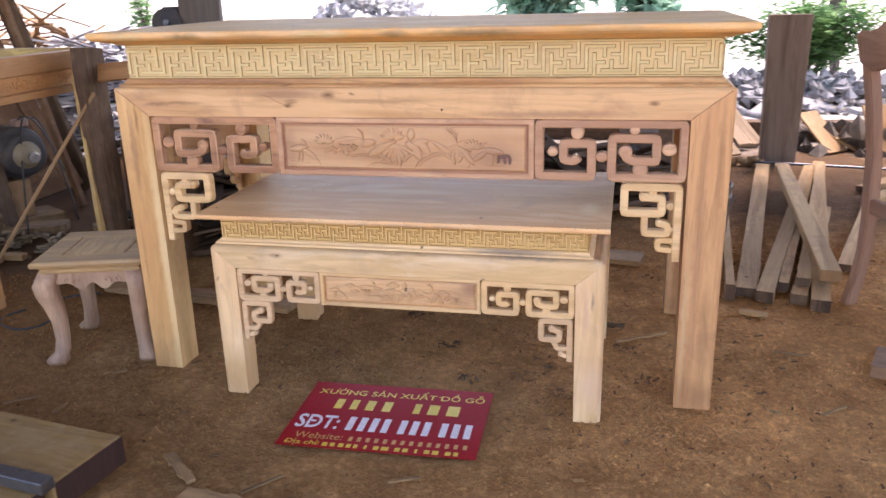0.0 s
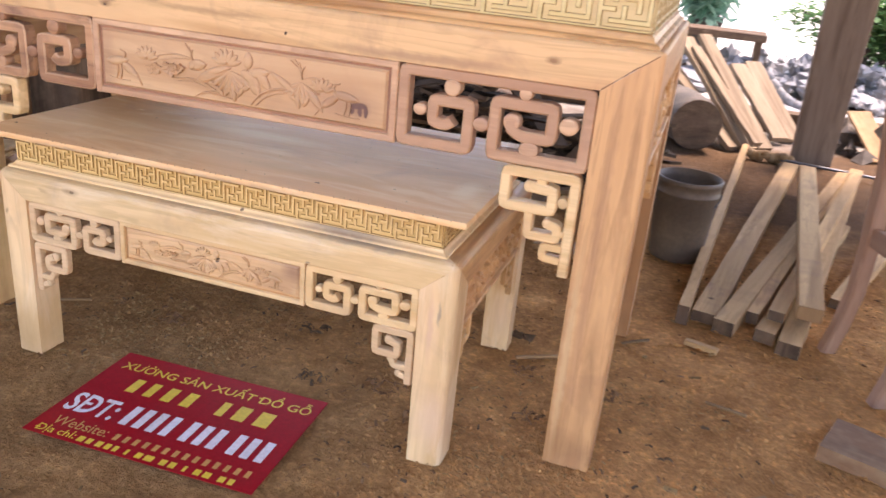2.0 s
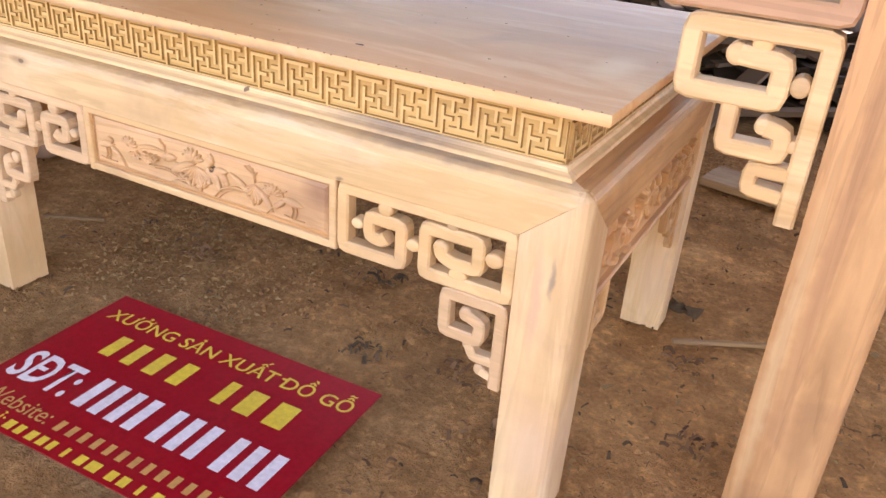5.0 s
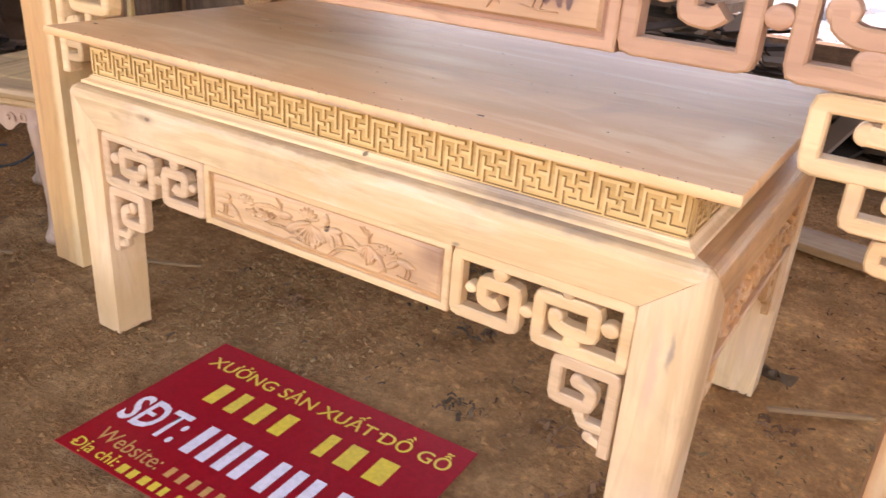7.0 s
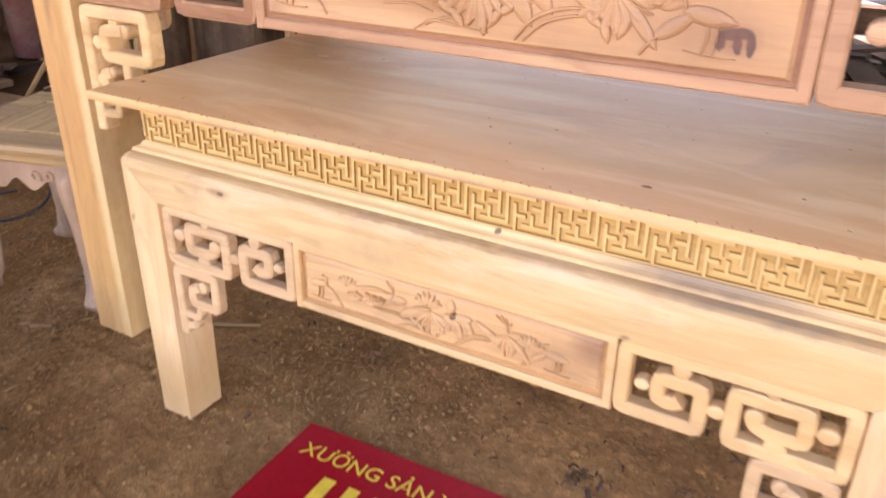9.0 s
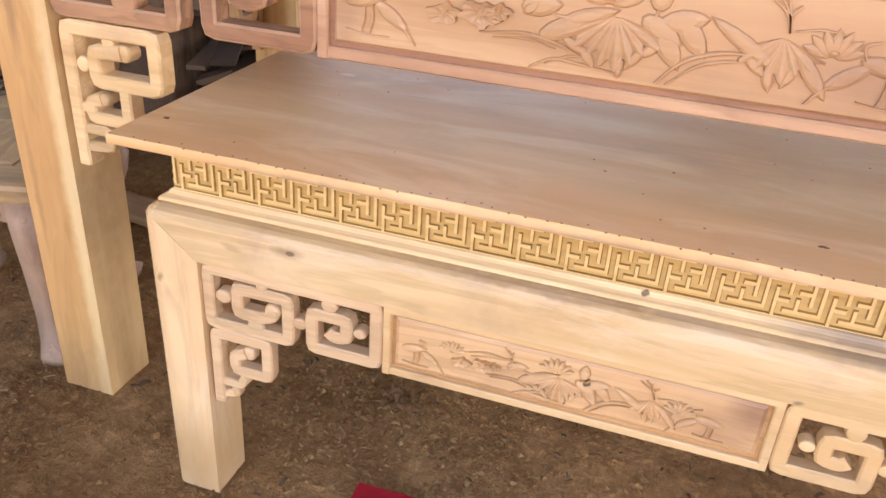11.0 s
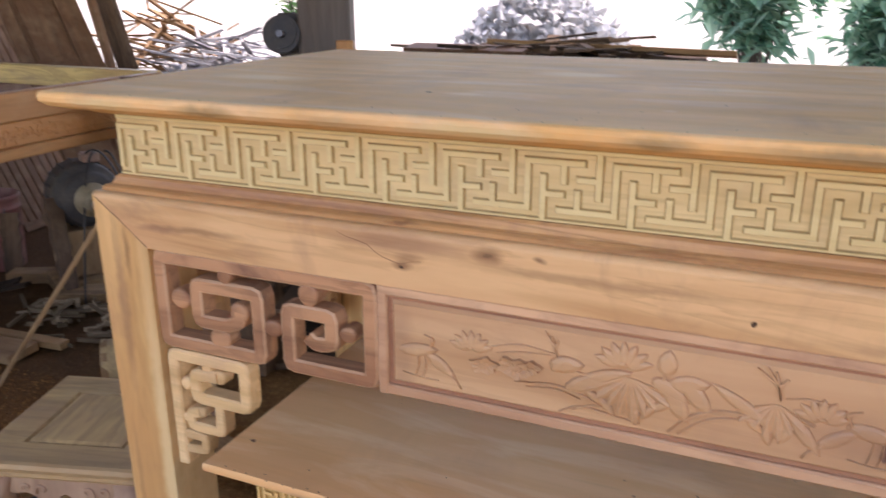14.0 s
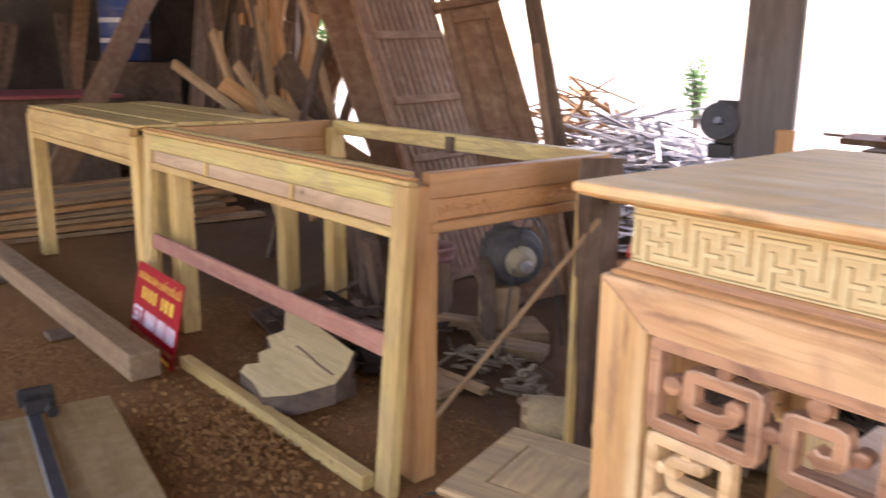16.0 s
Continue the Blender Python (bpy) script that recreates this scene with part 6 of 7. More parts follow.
    part("slot", bm, BLACK_IRON, sp, "small dark slots")


for ax in "xz":
    WOOD["chair_" + ax] = wood("reddish_bare_wood_" + ax, (0.42, 0.26, 0.185), (0.28, 0.165, 0.115), (0.34, 0.22, 0.17), ax, rough=0.65, stain=0.25)
chair(pose(1.010, 3.450, 0, 0, 0, -70.5))


# ---- bench with the bar clamp ----
def clamp_bench():
    root = thing("clamp_bench", pose(-1.352, 1.945, 0, 0, 0, 171.8), "low thick brown plank bench with a steel bar clamp", "bench")
    part("plank", rbox(0, 2.42, 0, 0.245, 0.03, 0.115, 0.006), WOOD["bench_x"], root)
    part("plank", rbox(0.02, 2.40, 0.262, 0.50, 0.02, 0.105, 0.006), WOOD["bench_x"], root)
    end_wood = wood("dark_red_end_grain", (0.048, 0.019, 0.014), (0.028, 0.011, 0.009), (0.036, 0.016, 0.012), "z", rough=0.85, knots=False)
    part("end_grain", rbox(-0.004, 0.0, 0.002, 0.243, 0.031, 0.113, 0.001), end_wood, root, "dark red end grain")
    part("end_grain", rbox(0.016, 0.02, 0.264, 0.498, 0.021, 0.103, 0.001), end_wood, root, "dark red end grain")
    for x in (0.12, 2.1):
        part("bearer", rbox(x, x + 0.09, 0.02, 0.48, -0.005, 0.03, 0.003), WOOD["old_y"], root)
    bar = part("clamp_bar", rbox(-0.02, 2.46, 0.255, 0.300, 0.116, 0.150, 0.003), STEEL, root, "grey steel bar of the clamp")
    bm = bmesh.new()
    box(bm, 2.36, 2.39, 0.20, 0.32, 0.151, 0.215, 0.004)
    cylinder(bm, (2.38, 0.225, 0.180), (2.20, 0.225, 0.180), 0.009, seg=10)
    cylinder(bm, (2.24, 0.225, 0.180), (2.20, 0.225, 0.180), 0.020, seg=12)
    box(bm, 2.28, 2.305, 0.205, 0.305, 0.151, 0.20, 0.003)
    part("clamp_jaw", bm, BLACK_IRON, root, "black clamp jaw and screw")


clamp_bench()
plank("broken_board", (-1.13, 1.83, 0.0), (-0.90, 1.79, 0.010), 0.11, 0.018, WOOD["dim_x"], "short broken brown board on the sawdust", "offcut", wobble=0.010, seed=4)
plank("broken_board", (-1.27, 2.03, 0.002), (-1.13, 1.91, 0.010), 0.030, 0.010, WOOD["dim_x"], "split dark offcut on the sawdust", "offcut", wobble=0.005, seed=5)
for k, (p, q) in enumerate((((-2.00, 2.225), (-1.91, 2.286)), ((-1.785, 2.196), (-1.78, 2.26)), ((-1.456, 2.69), (-1.32, 2.754)), ((-1.77, 2.49), (-1.72, 2.51)), ((-0.98, 1.90), (-0.90, 1.99)), ((0.62, 2.60), (0.70, 2.66)), ((-0.35, 1.95), (-0.28, 1.90)), ((0.55, 3.05), (0.66, 3.02)), ((-0.60, 2.02), (-0.52, 2.05)), ((0.28, 3.30), (0.36, 3.36)))):
    plank("twig", (p[0], p[1], 0.0), (q[0], q[1], 0.004), 0.008, 0.006, WOOD["dim_x"], "thin dark splinter lying on the sawdust", "splinter", "floor splinters", wobble=0.001, seed=50 + k)
bm = bmesh.new()
pts = [Vector((x, y, 0.008)) for x, y in rounded([(-2.51, 2.97), (-2.56, 2.86), (-2.48, 2.79), (-2.36, 2.76), (-2.30, 2.86), (-2.36, 2.97), (-2.46, 3.05), (-2.42, 3.14), (-2.30, 3.20)], 0.08, 6)]
for p, q in zip(pts, pts[1:]):
    cylinder(bm, p, q, 0.005, seg=6)
tagged(part("cable", bm, BLACK_IRON, None), "black electric cable looped on the floor behind the stool", "cable")
bm = bmesh.new()
pts = [Vector((0.80, 8.07, 0.34)), Vector((0.85, 8.06, 0.276)), Vector((0.91, 8.05, 0.21)), Vector((0.97, 8.046, 0.16)), Vector((1.056, 8.035, 0.11)), Vector((1.167, 8.02, 0.085)), Vector((1.30, 8.0, 0.075))]
for p, q in zip(pts, pts[1:]):
    cylinder(bm, p, q, 0.045, seg=12)
tagged(part("bent_pipe", bm, STONE, None, smooth=True), "pale bent pipe lying in the yard", "pipe")

# ---- left: timber round the bare tables ----
plank("squared_beam", (-4.01, 2.525, 0.03), (-6.9, 2.50, 0.03), 0.135, 0.12, WOOD["sawn_x"], "long squared brown beam lying on blocks", "beam", bev=0.006)
for x in (-4.9, -6.2):
    plank("block", (x, 2.36, 0.0), (x, 2.66, 0.0), 0.11, 0.030, WOOD["old_x"], "dark wooden block under the beam", "block")
plank("bottom_rail", (-4.12, 2.745, 0.0), (-2.70, 2.765, 0.0), 0.052, 0.055, WOOD["yel_x"], "knotty yellow squared batten lying on shavings", "batten")
SLAB = wood("dusty_pale_slab", (0.68, 0.51, 0.26), (0.52, 0.37, 0.175), (0.56, 0.39, 0.19), "x", rough=0.8, stain=0.3, knots=False, dust=0.3)
bm = bmesh.new()
outline = [(-3.98, 3.19), (-3.66, 3.18), (-3.33, 3.14), (-3.25, 3.05), (-3.21, 2.97), (-3.30, 2.84), (-3.41, 2.76), (-3.55, 2.79), (-3.68, 2.80), (-3.71, 2.84), (-3.66, 2.88), (-3.74, 2.92), (-3.72, 2.97), (-3.83, 3.01), (-3.80, 3.08)]
tilt = [0.10 + 0.16 * ((y - 2.8) / 0.5) for x, y in outline]
lo = [bm.verts.new((x, y, z - 0.085)) for (x, y), z in zip(outline, tilt)]
hi = [bm.verts.new((x, y, z)) for (x, y), z in zip(outline, tilt)]
bm.faces.new(lo[::-1])
bm.faces.new(hi)
for i in range(len(lo)):
    j = (i + 1) % len(lo)
    bm.faces.new((lo[i], lo[j], hi[j], hi[i]))
# side faces take the darker wood
for f in bm.faces:
    if abs(f.normal.z) < 0.5 if f.normal.length else len(f.verts) == 4:
        f.material_index = 1
slab = tagged(part("wood_slab", bm, SLAB, None, edge=WOOD["old_x"]), "pale stepped offcut slab with darker side faces propped on the floor", "offcut")
bm = bmesh.new()
ribbon(bm, [(-3.62, 3.04), (-3.52, 3.03), (-3.40, 3.01), (-3.27, 3.00)], 0.010, lambda u, v, d: (u, v, 0.10 + 0.16 * ((v - 2.8) / 0.5) - d), -0.0015, 0.01, cham=0.001)
part("slab_crack", bm, KNOT, slab, "dark split")
plank("prop", (-3.8, 3.12, 0.0), (-3.35, 3.10, 0.0), 0.12, 0.09, WOOD["old_x"], "dark block under the slab", "block")
plank("loose_plank", (-4.6, 3.62, 0.0), (-3.66, 3.66, 0.0), 0.17, 0.03, WOOD["sawn_x"], "pale plank lying on the floor", "plank")
plank("loose_plank", (-3.62, 3.44, 0.0), (-3.10, 3.48, 0.0), 0.145, 0.035, WOOD["sawn_x"], "short dusty plank lying on the floor", "plank")
plank("loose_plank", (-3.62, 3.56, 0.0), (-3.02, 3.60, 0.0), 0.05, 0.030, WOOD["dim_x"], "narrow dusty strip lying beside the plank", "batten")
plank("loose_plank", (-2.85, 3.72, 0.0), (-2.58, 3.62, 0.0), 0.16, 0.025, WOOD["sawn_x"], "square pale offcut on the floor", "offcut")
plank("loose_plank", (-2.30, 3.28, 0.0), (-1.35, 3.16, 0.0), 0.10, 0.030, WOOD["sawn_x"], "pale plank lying behind the stool", "plank")
plank("loose_plank", (-2.35, 3.75, 0.0), (-1.45, 4.25, 0.0), 0.16, 0.030, WOOD["old_x"], "dark plank lying on the floor", "plank")
plank("loose_plank", (-1.9, 4.5, 0.0), (-0.6, 4.75, 0.0), 0.18, 0.035, WOOD["sawn_x"], "pale plank lying under the table", "plank")
plank("loose_plank", (-0.16, 4.05, 0.0), (0.10, 4.00, 0.0), 0.15, 0.025, WOOD["sawn_x"], "square offcut on the floor", "offcut")
plank("diagonal_stick", (-2.90, 3.17, 0.0), (-2.42, 3.55, 0.86), 0.022, 0.016, WOOD["sawn_x"], "thin stick leaning on the dark slab", "stick")
plank("live_edge_slab", (-2.455, 3.55, 0.0), (-2.515, 3.63, 1.06), 0.22, 0.045, WOOD["old_x"], "dark live-edged slab leaning against the bare table", "timber", roll=62, wobble=0.012, seed=14)
plank("yellow_strip", (-2.40, 3.40, 0.0), (-2.53, 3.56, 0.95), 0.045, 0.02, WOOD["yel_x"], "narrow yellow strip leaning against the bare table", "batten", roll=60)
plank("short_board", (-2.60, 3.66, 0.93), (-2.02, 3.74, 0.97), 0.085, 0.022, WOOD["org_x"], "short brown board laid across the slab top", "board", roll=70)


def old_motor(m):
    root = thing("motor", m, "old dusty electric motor with a pale cone hub on wooden blocks", "motor")
    part("base", rbox(-0.19, 0.17, -0.10, 0.16, 0, 0.07, 0.008), WOOD["dim_x"], root)
    part("upright", rbox(-0.15, 0.02, -0.05, 0.12, 0.071, 0.29, 0.006), WOOD["sawn_z"], root, "pale wooden block")
    bm = bmesh.new()
    lathe(bm, [(0.10, 0.0), (0.135, 0.012), (0.150, 0.035), (0.150, 0.16), (0.138, 0.185), (0.120, 0.19), (0.120, 0.25), (0.10, 0.27)], 32)
    bm.transform(Matrix.Translation((0, 0.15, 0.44)) @ Matrix.Rotation(radians(90), 4, "X"))
    body = part("housing", bm, MOTOR, root, "dark round motor housing", smooth=True)
    for k in range(18):
        a = 2 * math.pi * k / 18
        bm = bmesh.new()
        c, sn = math.cos(a), math.sin(a)
        cylinder(bm, (0.151 * c, 0.0, 0.44 + 0.151 * sn), (0.151 * c, 0.11, 0.44 + 0.151 * sn), 0.007, seg=6)
        part("fin", bm, MOTOR, body)
    bm = bmesh.new()
    lathe(bm, [(0.078, 0.0), (0.076, 0.008), (0.050, 0.045), (0.046, 0.060), (0.034, 0.066)], 28)
    bm.transform(Matrix.Translation((0, -0.121, 0.44)) @ Matrix.Rotation(radians(90), 4, "X"))
    part("cone_hub", bm, HUB, root, "pale dusty cone hub")
    bm = bmesh.new()
    lathe(bm, [(0.020, 0.0), (0.020, 0.030), (0.030, 0.031), (0.030, 0.046), (0.020, 0.047), (0.020, 0.068)], 12)
    bm.transform(Matrix.Translation((0, -0.188, 0.44)) @ Matrix.Rotation(radians(90), 4, "X"))
    part("shaft", bm, BRIGHT, root, "bright steel shaft and nut")
    part("terminal_box", rbox(0.0, 0.08, -0.02, 0.05, 0.585, 0.63, 0.008), PAIL_RED, root, "dull red terminal box")
    for k, (x0, x1, sag, y) in enumerate(((0.06, -0.12, 0.42, -0.20), (0.10, 0.22, 0.50, -0.10), (0.02, 0.16, 0.30, -0.16))):
        bm = bmesh.new()
        pts = [Vector((x0 + (x1 - x0) * t, y * t * 1.2 - 0.02, 0.63 - (0.62 if k < 2 else 0.30) * t ** 1.6 + 0.10 * math.sin(t * math.pi) * (1 - sag))) for t in [i / 18 for i in range(19)]]
        tube(bm, pts, 0.005)
        part("cable", bm, BLACK_IRON, root)


HUB = plain("pale_khaki_hub", (0.30, 0.255, 0.17), 0.6, dirt=(0.14, 0.11, 0.08), amount=0.6, scale=14)
BRIGHT = plain("bright_worn_steel", (0.52, 0.54, 0.58), 0.3, 0.9, (0.2, 0.16, 0.12), 0.3, 20)
old_motor(pose(-3.44, 4.18, 0, 0, 0, 60))

plank("loose_plank", (-3.87, 4.06, 0.0), (-3.56, 4.21, 0.0), 0.10, 0.05, WOOD["dim_x"], "dusty pale offcut board beside the motor", "offcut")
plank("loose_plank", (-3.45, 3.98, 0.0), (-3.15, 4.12, 0.0), 0.14, 0.05, WOOD["dim_x"], "dusty thick offcut beside the motor", "offcut", wobble=0.01, seed=77)
plank("loose_plank", (-2.95, 4.10, 0.0), (-2.70, 4.42, 0.03), 0.12, 0.04, WOOD["dim_x"], "dusty offcut beside the motor", "offcut", wobble=0.01, seed=78)



def grinder(m):
    root = thing("drill", m, "red and black power drill resting on the slab", "power tool")
    bm = bmesh.new()
    cylinder(bm, (0, 0, 0.10), (0.15, 0, 0.10), 0.036, 0.030, 16)
    part("motor_shell", bm, TOOL_RED, root)
    bm = bmesh.new()
    solid(bm, [(-0.03, -0.02, 0), (0.03, -0.02, 0), (0.03, 0.02, 0), (-0.03, 0.02, 0), (0.0, -0.018, 0.09), (0.05, -0.018, 0.09), (0.05, 0.018, 0.09), (0.0, 0.018, 0.09)], 0.006)
    cylinder(bm, (0.0, 0, 0.10), (-0.06, 0, 0.10), 0.024, 0.018, 14)
    part("grip", bm, BLACK_IRON, root)


bm = rbox(-2.44, -2.16, 3.70, 3.98, 0.0, 0.62, 0.008)
tagged(part("timber_block", bm, WOOD["old_z"], None), "dark upright timber block on the floor", "block")
grinder(pose(-2.30, 3.80, 0.62, 0, 0, 200))


# ---- post with the pulley, scrap and boards beyond ----
def shed_post():
    root = thing("shed_post", pose(-2.61, 4.97, 0, 0, 0, 22), "weathered grey-brown shed post with a black pulley", "post")
    bm = bmesh.new()
    solid(bm, [(-0.125, -0.10, 0), (0.125, -0.10, 0), (0.125, 0.10, 0), (-0.125, 0.10, 0), (-0.115, -0.09, 3.3), (0.115, -0.09, 3.3), (0.115, 0.09, 3.3), (-0.115, 0.09, 3.3)], 0.010)
    part("shaft", bm, WOOD["post_z"], root)
    part("cleat", rbox(0.06, 0.14, -0.135, -0.101, 0.82, 1.10, 0.004), WOOD["org_z"], root)
    bm = bmesh.new()
    bmesh.ops.create_cone(bm, cap_ends=True, segments=32, radius1=0.088, radius2=0.088, depth=0.03, matrix=Matrix.Translation((-0.195, -0.10, 1.125)) @ Matrix.Rotation(radians(78), 4, "X"))
    bmesh.ops.create_cone(bm, cap_ends=True, segments=32, radius1=0.070, radius2=0.070, depth=0.07, matrix=Matrix.Translation((-0.195, -0.085, 1.125)) @ Matrix.Rotation(radians(78), 4, "X"))
    wheel = part("pulley", bm, BLACK_IRON, root, "black iron pulley wheel")
    bm = bmesh.new()
    bmesh.ops.create_cone(bm, cap_ends=True, segments=16, radius1=0.020, radius2=0.016, depth=0.06, matrix=Matrix.Translation((-0.195, -0.125, 1.127)) @ Matrix.Rotation(radians(78), 4, "X"))
    part("hub", bm, STEEL, wheel, "bright steel hub")
    part("bracket", rbox(-0.24, -0.126, -0.11, 0.02, 0.955, 1.02, 0.005), BLACK_IRON, root)
    part("bracket_plate", rbox(-0.22, -0.126, -0.06, -0.02, 1.021, 1.22, 0.004), BLACK_IRON, root)


shed_post()


def stack_heap(name, centre, n, size, mat, label, category, height, lengths, seed, flat=0.25, wid=(0.01, 0.03)):
    """A loose heap of laths, too many to count."""
    rng = random.Random(seed)
    verts, faces = [], []
    for k in range(n):
        x, y = rng.gauss(0, size[0] / 2.2), rng.gauss(0, size[1] / 2.2)
        h = height * max(0.0, 1 - (x / size[0]) ** 2 - (y / size[1]) ** 2) * rng.uniform(0.35, 1.0)
        L = rng.uniform(*lengths)
        a = rng.uniform(0, math.pi)
        d = Vector((math.cos(a), math.sin(a), rng.uniform(-flat, flat))).normalized() * L / 2
        s = Vector((0, 0, 1)).cross(d).normalized() * rng.uniform(*wid)
        u = d.cross(s).normalized() * rng.uniform(0.004, 0.010)
        c = Vector((centre[0] + x, centre[1] + y, centre[2] + max(h, abs(d.z) + 0.01)))
        b = len(verts)
        for i in (-1, 1):
            for p in (s + u, s - u, -s - u, -s + u):
                verts.append(tuple(c + d * i + p))
        faces += [(b, b + 1, b + 2, b + 3), (b + 7, b + 6, b + 5, b + 4)] + [(b + i, b + 4 + i, b + 4 + (i + 1) % 4, b + (i + 1) % 4) for i in range(4)]
    ob = raw_mesh(name, verts, faces, mat)
    return tagged(ob, label, category, kind="stuff")


stack_heap("lath_heap", (-4.75, 6.9, 0.0), 420, (1.15, 0.85), LATH, "tangled heap of bleached wooden laths", "scrap heap", 0.98, (0.4, 1.3), 3, 0.30)
stack_heap("scrap_heap", (-5.6, 7.2, 0.0), 160, (0.8, 0.8), WOOD["sawn_x"], "heap of brown wood scraps", "scrap heap", 1.25, (0.3, 0.8), 5, 0.5)

for x, y, s, hh, n, sd in ((-1.75, 4.55, (0.65, 0.45), 0.55, 120, 41), (-0.75, 5.05, (0.80, 0.40), 0.50, 120, 42), (-0.15, 5.35, (0.35, 0.35), 0.35, 60, 43), (-2.05, 4.05, (0.35, 0.30), 0.40, 50, 44)):
    stack_heap("scrap_heap", (x, y, 0.0), n, s, SCRAP, "dim heap of dark offcuts and slats behind the tables", "scrap heap", hh, (0.2, 0.8), sd, 0.4, (0.02, 0.06))

stack_heap("saw_scraps", (-3.20, 3.82, 0.0), 60, (0.36, 0.22), DUSTY, "dusty splinters and shavings heaped before the motor", "scrap heap", 0.07, (0.03, 0.13), 51, 0.3, (0.003, 0.012))
stack_heap("rail_shavings", (-3.30, 2.55, 0.0), 1500, (0.60, 0.34), SHAVING, "orange shavings heaped beside the batten", "scrap heap", 0.025, (0.005, 0.018), 52, 0.5, (0.001, 0.0026))
stack_heap("table_scraps", (-4.0, 3.55, 0.0), 45, (0.60, 0.34), SCRAP, "dark offcuts lying under the bare table", "scrap heap", 0.14, (0.1, 0.5), 53, 0.3, (0.015, 0.05))

# stack of boards behind the tables
rng = random.Random(12)
for k in range(10):
    z = 0.03 + 0.098 * k
    plank("stacked_board", (-2.45 + rng.uniform(-0.1, 0.15), 6.20 + rng.uniform(-0.12, 0.12), z), (-1.0 + rng.uniform(-0.3, 0.5), 6.25 + rng.uniform(-0.15, 0.1), z - 0.0), rng.uniform(0.45, 0.75), rng.uniform(0.03, 0.05),
          WOOD["old_x"], "dark weathered board in a stack", "board", "stacked boards", wobble=0.02, seed=40 + k)
    if k < 9:
        for x in (-2.2, -1.25):
            plank("sticker", (x, 5.92, z + 0.048), (x, 6.5, z + 0.048), 0.04, 0.046, WOOD["old_x"], "spacer batten in the stack", "batten", "stack spacers")
plank("pale_board", (-2.70, 6.05, 0.965), (-1.95, 6.02, 0.965), 0.16, 0.035, WOOD["door_x"], "short pale board on top of the stack", "board", roll=8)
plank("pale_board", (-2.25, 6.22, 1.00), (-0.85, 6.28, 0.965), 0.12, 0.03, WOOD["dim_x"], "long brown board on top of the stack", "board", roll=-10)

stack_heap("slat_pile", (-1.80, 6.25, 0.94), 60, (0.50, 0.22), SCRAP, "loose dark slats piled on the board stack", "scrap heap", 0.11, (0.4, 0.9), 15, 0.10, (0.02, 0.05))

# leaning doors and boards
def leaning(x, y, yaw, lean, turn):
    """Pose of a door stood against the store: yaw of its width, lean away from the viewer's side, turn within its own plane."""
    return pose(x, y, 0, 0, 0, yaw) @ pose(0, 0, 0, -lean) @ pose(0, 0, 0, 0, -turn)


def slat_door():
    root = thing("slatted_door", leaning(-4.452, 4.573, 91, 25, 2.2), "brown louvred door leaning among boards", "door")
    W, H = 0.70, 2.35
    part("stile", rbox(0, 0.07, 0, 0.04, 0.0, H, 0.004), WOOD["door_z"], root)
    part("stile", rbox(W - 0.03, W, 0, 0.04, 0.0, H, 0.004), WOOD["door_z"], root)
    for z in (0.0, 0.80, 1.20, 1.66, H - 0.09):
        part("crossbar", rbox(0.071, W - 0.031, -0.012, 0.0, z, z + 0.055, 0.003), WOOD["door_x"], root)
    n = 11
    for k in range(n):
        x = 0.074 + (W - 0.108) * k / n
        part("slat", rbox(x, x + (W - 0.108) / n - 0.004, 0.002, 0.026, 0.01, H - 0.01, 0.005), WOOD["door_z"], root)


def panel_door():
    root = thing("panel_door", leaning(-3.831, 4.608, 55.4, 27.9, 11.3), "brown panelled door leaning among boards", "door")
    W, H = 0.40, 1.93
    for x0, x1 in ((0, 0.065), (W - 0.115, W)):
        part("stile", rbox(x0, x1, -0.02, 0.02, 0, H, 0.004), WOOD["door_z"], root)
    for z0, z1 in ((0, 0.18), (0.98, 1.05), (H - 0.10, H)):
        part("rail", rbox(0.066, W - 0.116, -0.018, 0.018, z0, z1, 0.004), WOOD["door_x"], root)
    for z0, z1 in ((0.181, 0.979), (1.051, H - 0.101)):
        bm = bmesh.new()
        box(bm, 0.070, W - 0.120, -0.004, 0.010, z0, z1)
        box(bm, 0.090, W - 0.140, -0.010, -0.003, z0 + 0.03, z1 - 0.03, 0.004)
        part("panel", bm, WOOD["door_z"], root)
    part("cap", rbox(-0.03, W + 0.01, -0.035, 0.03, H + 0.001, H + 0.06, 0.006), WOOD["door_x"], root)


slat_door()
panel_door()
LATH_BAND = plain("pale_band", (0.6, 0.6, 0.62), 0.5)
BL = "tall rough board leaning in the timber store"
rng = random.Random(8)
ob = part("tall_board", rbox(0, 0.215, 0, 0.04, 0, 2.5, 0.004), WOOD["door_z"], None)
ob.matrix_basis = leaning(-4.779, 4.594, 62.5, 20.5, 16.1)
tagged(ob, "wide brown board leaning beside the doors", "board")
plank("tall_board", (-3.68, 5.02, 0.0), (-4.62, 5.30, 2.3), 0.24, 0.03, WOOD["old_x"], BL, "board", "leaning store boards", roll=80)
plank("tall_board", (-3.42, 4.62, 0.0), (-3.86, 4.70, 1.47), 0.055, 0.03, WOOD["door_x"], BL, "board", "leaning store boards", roll=80)
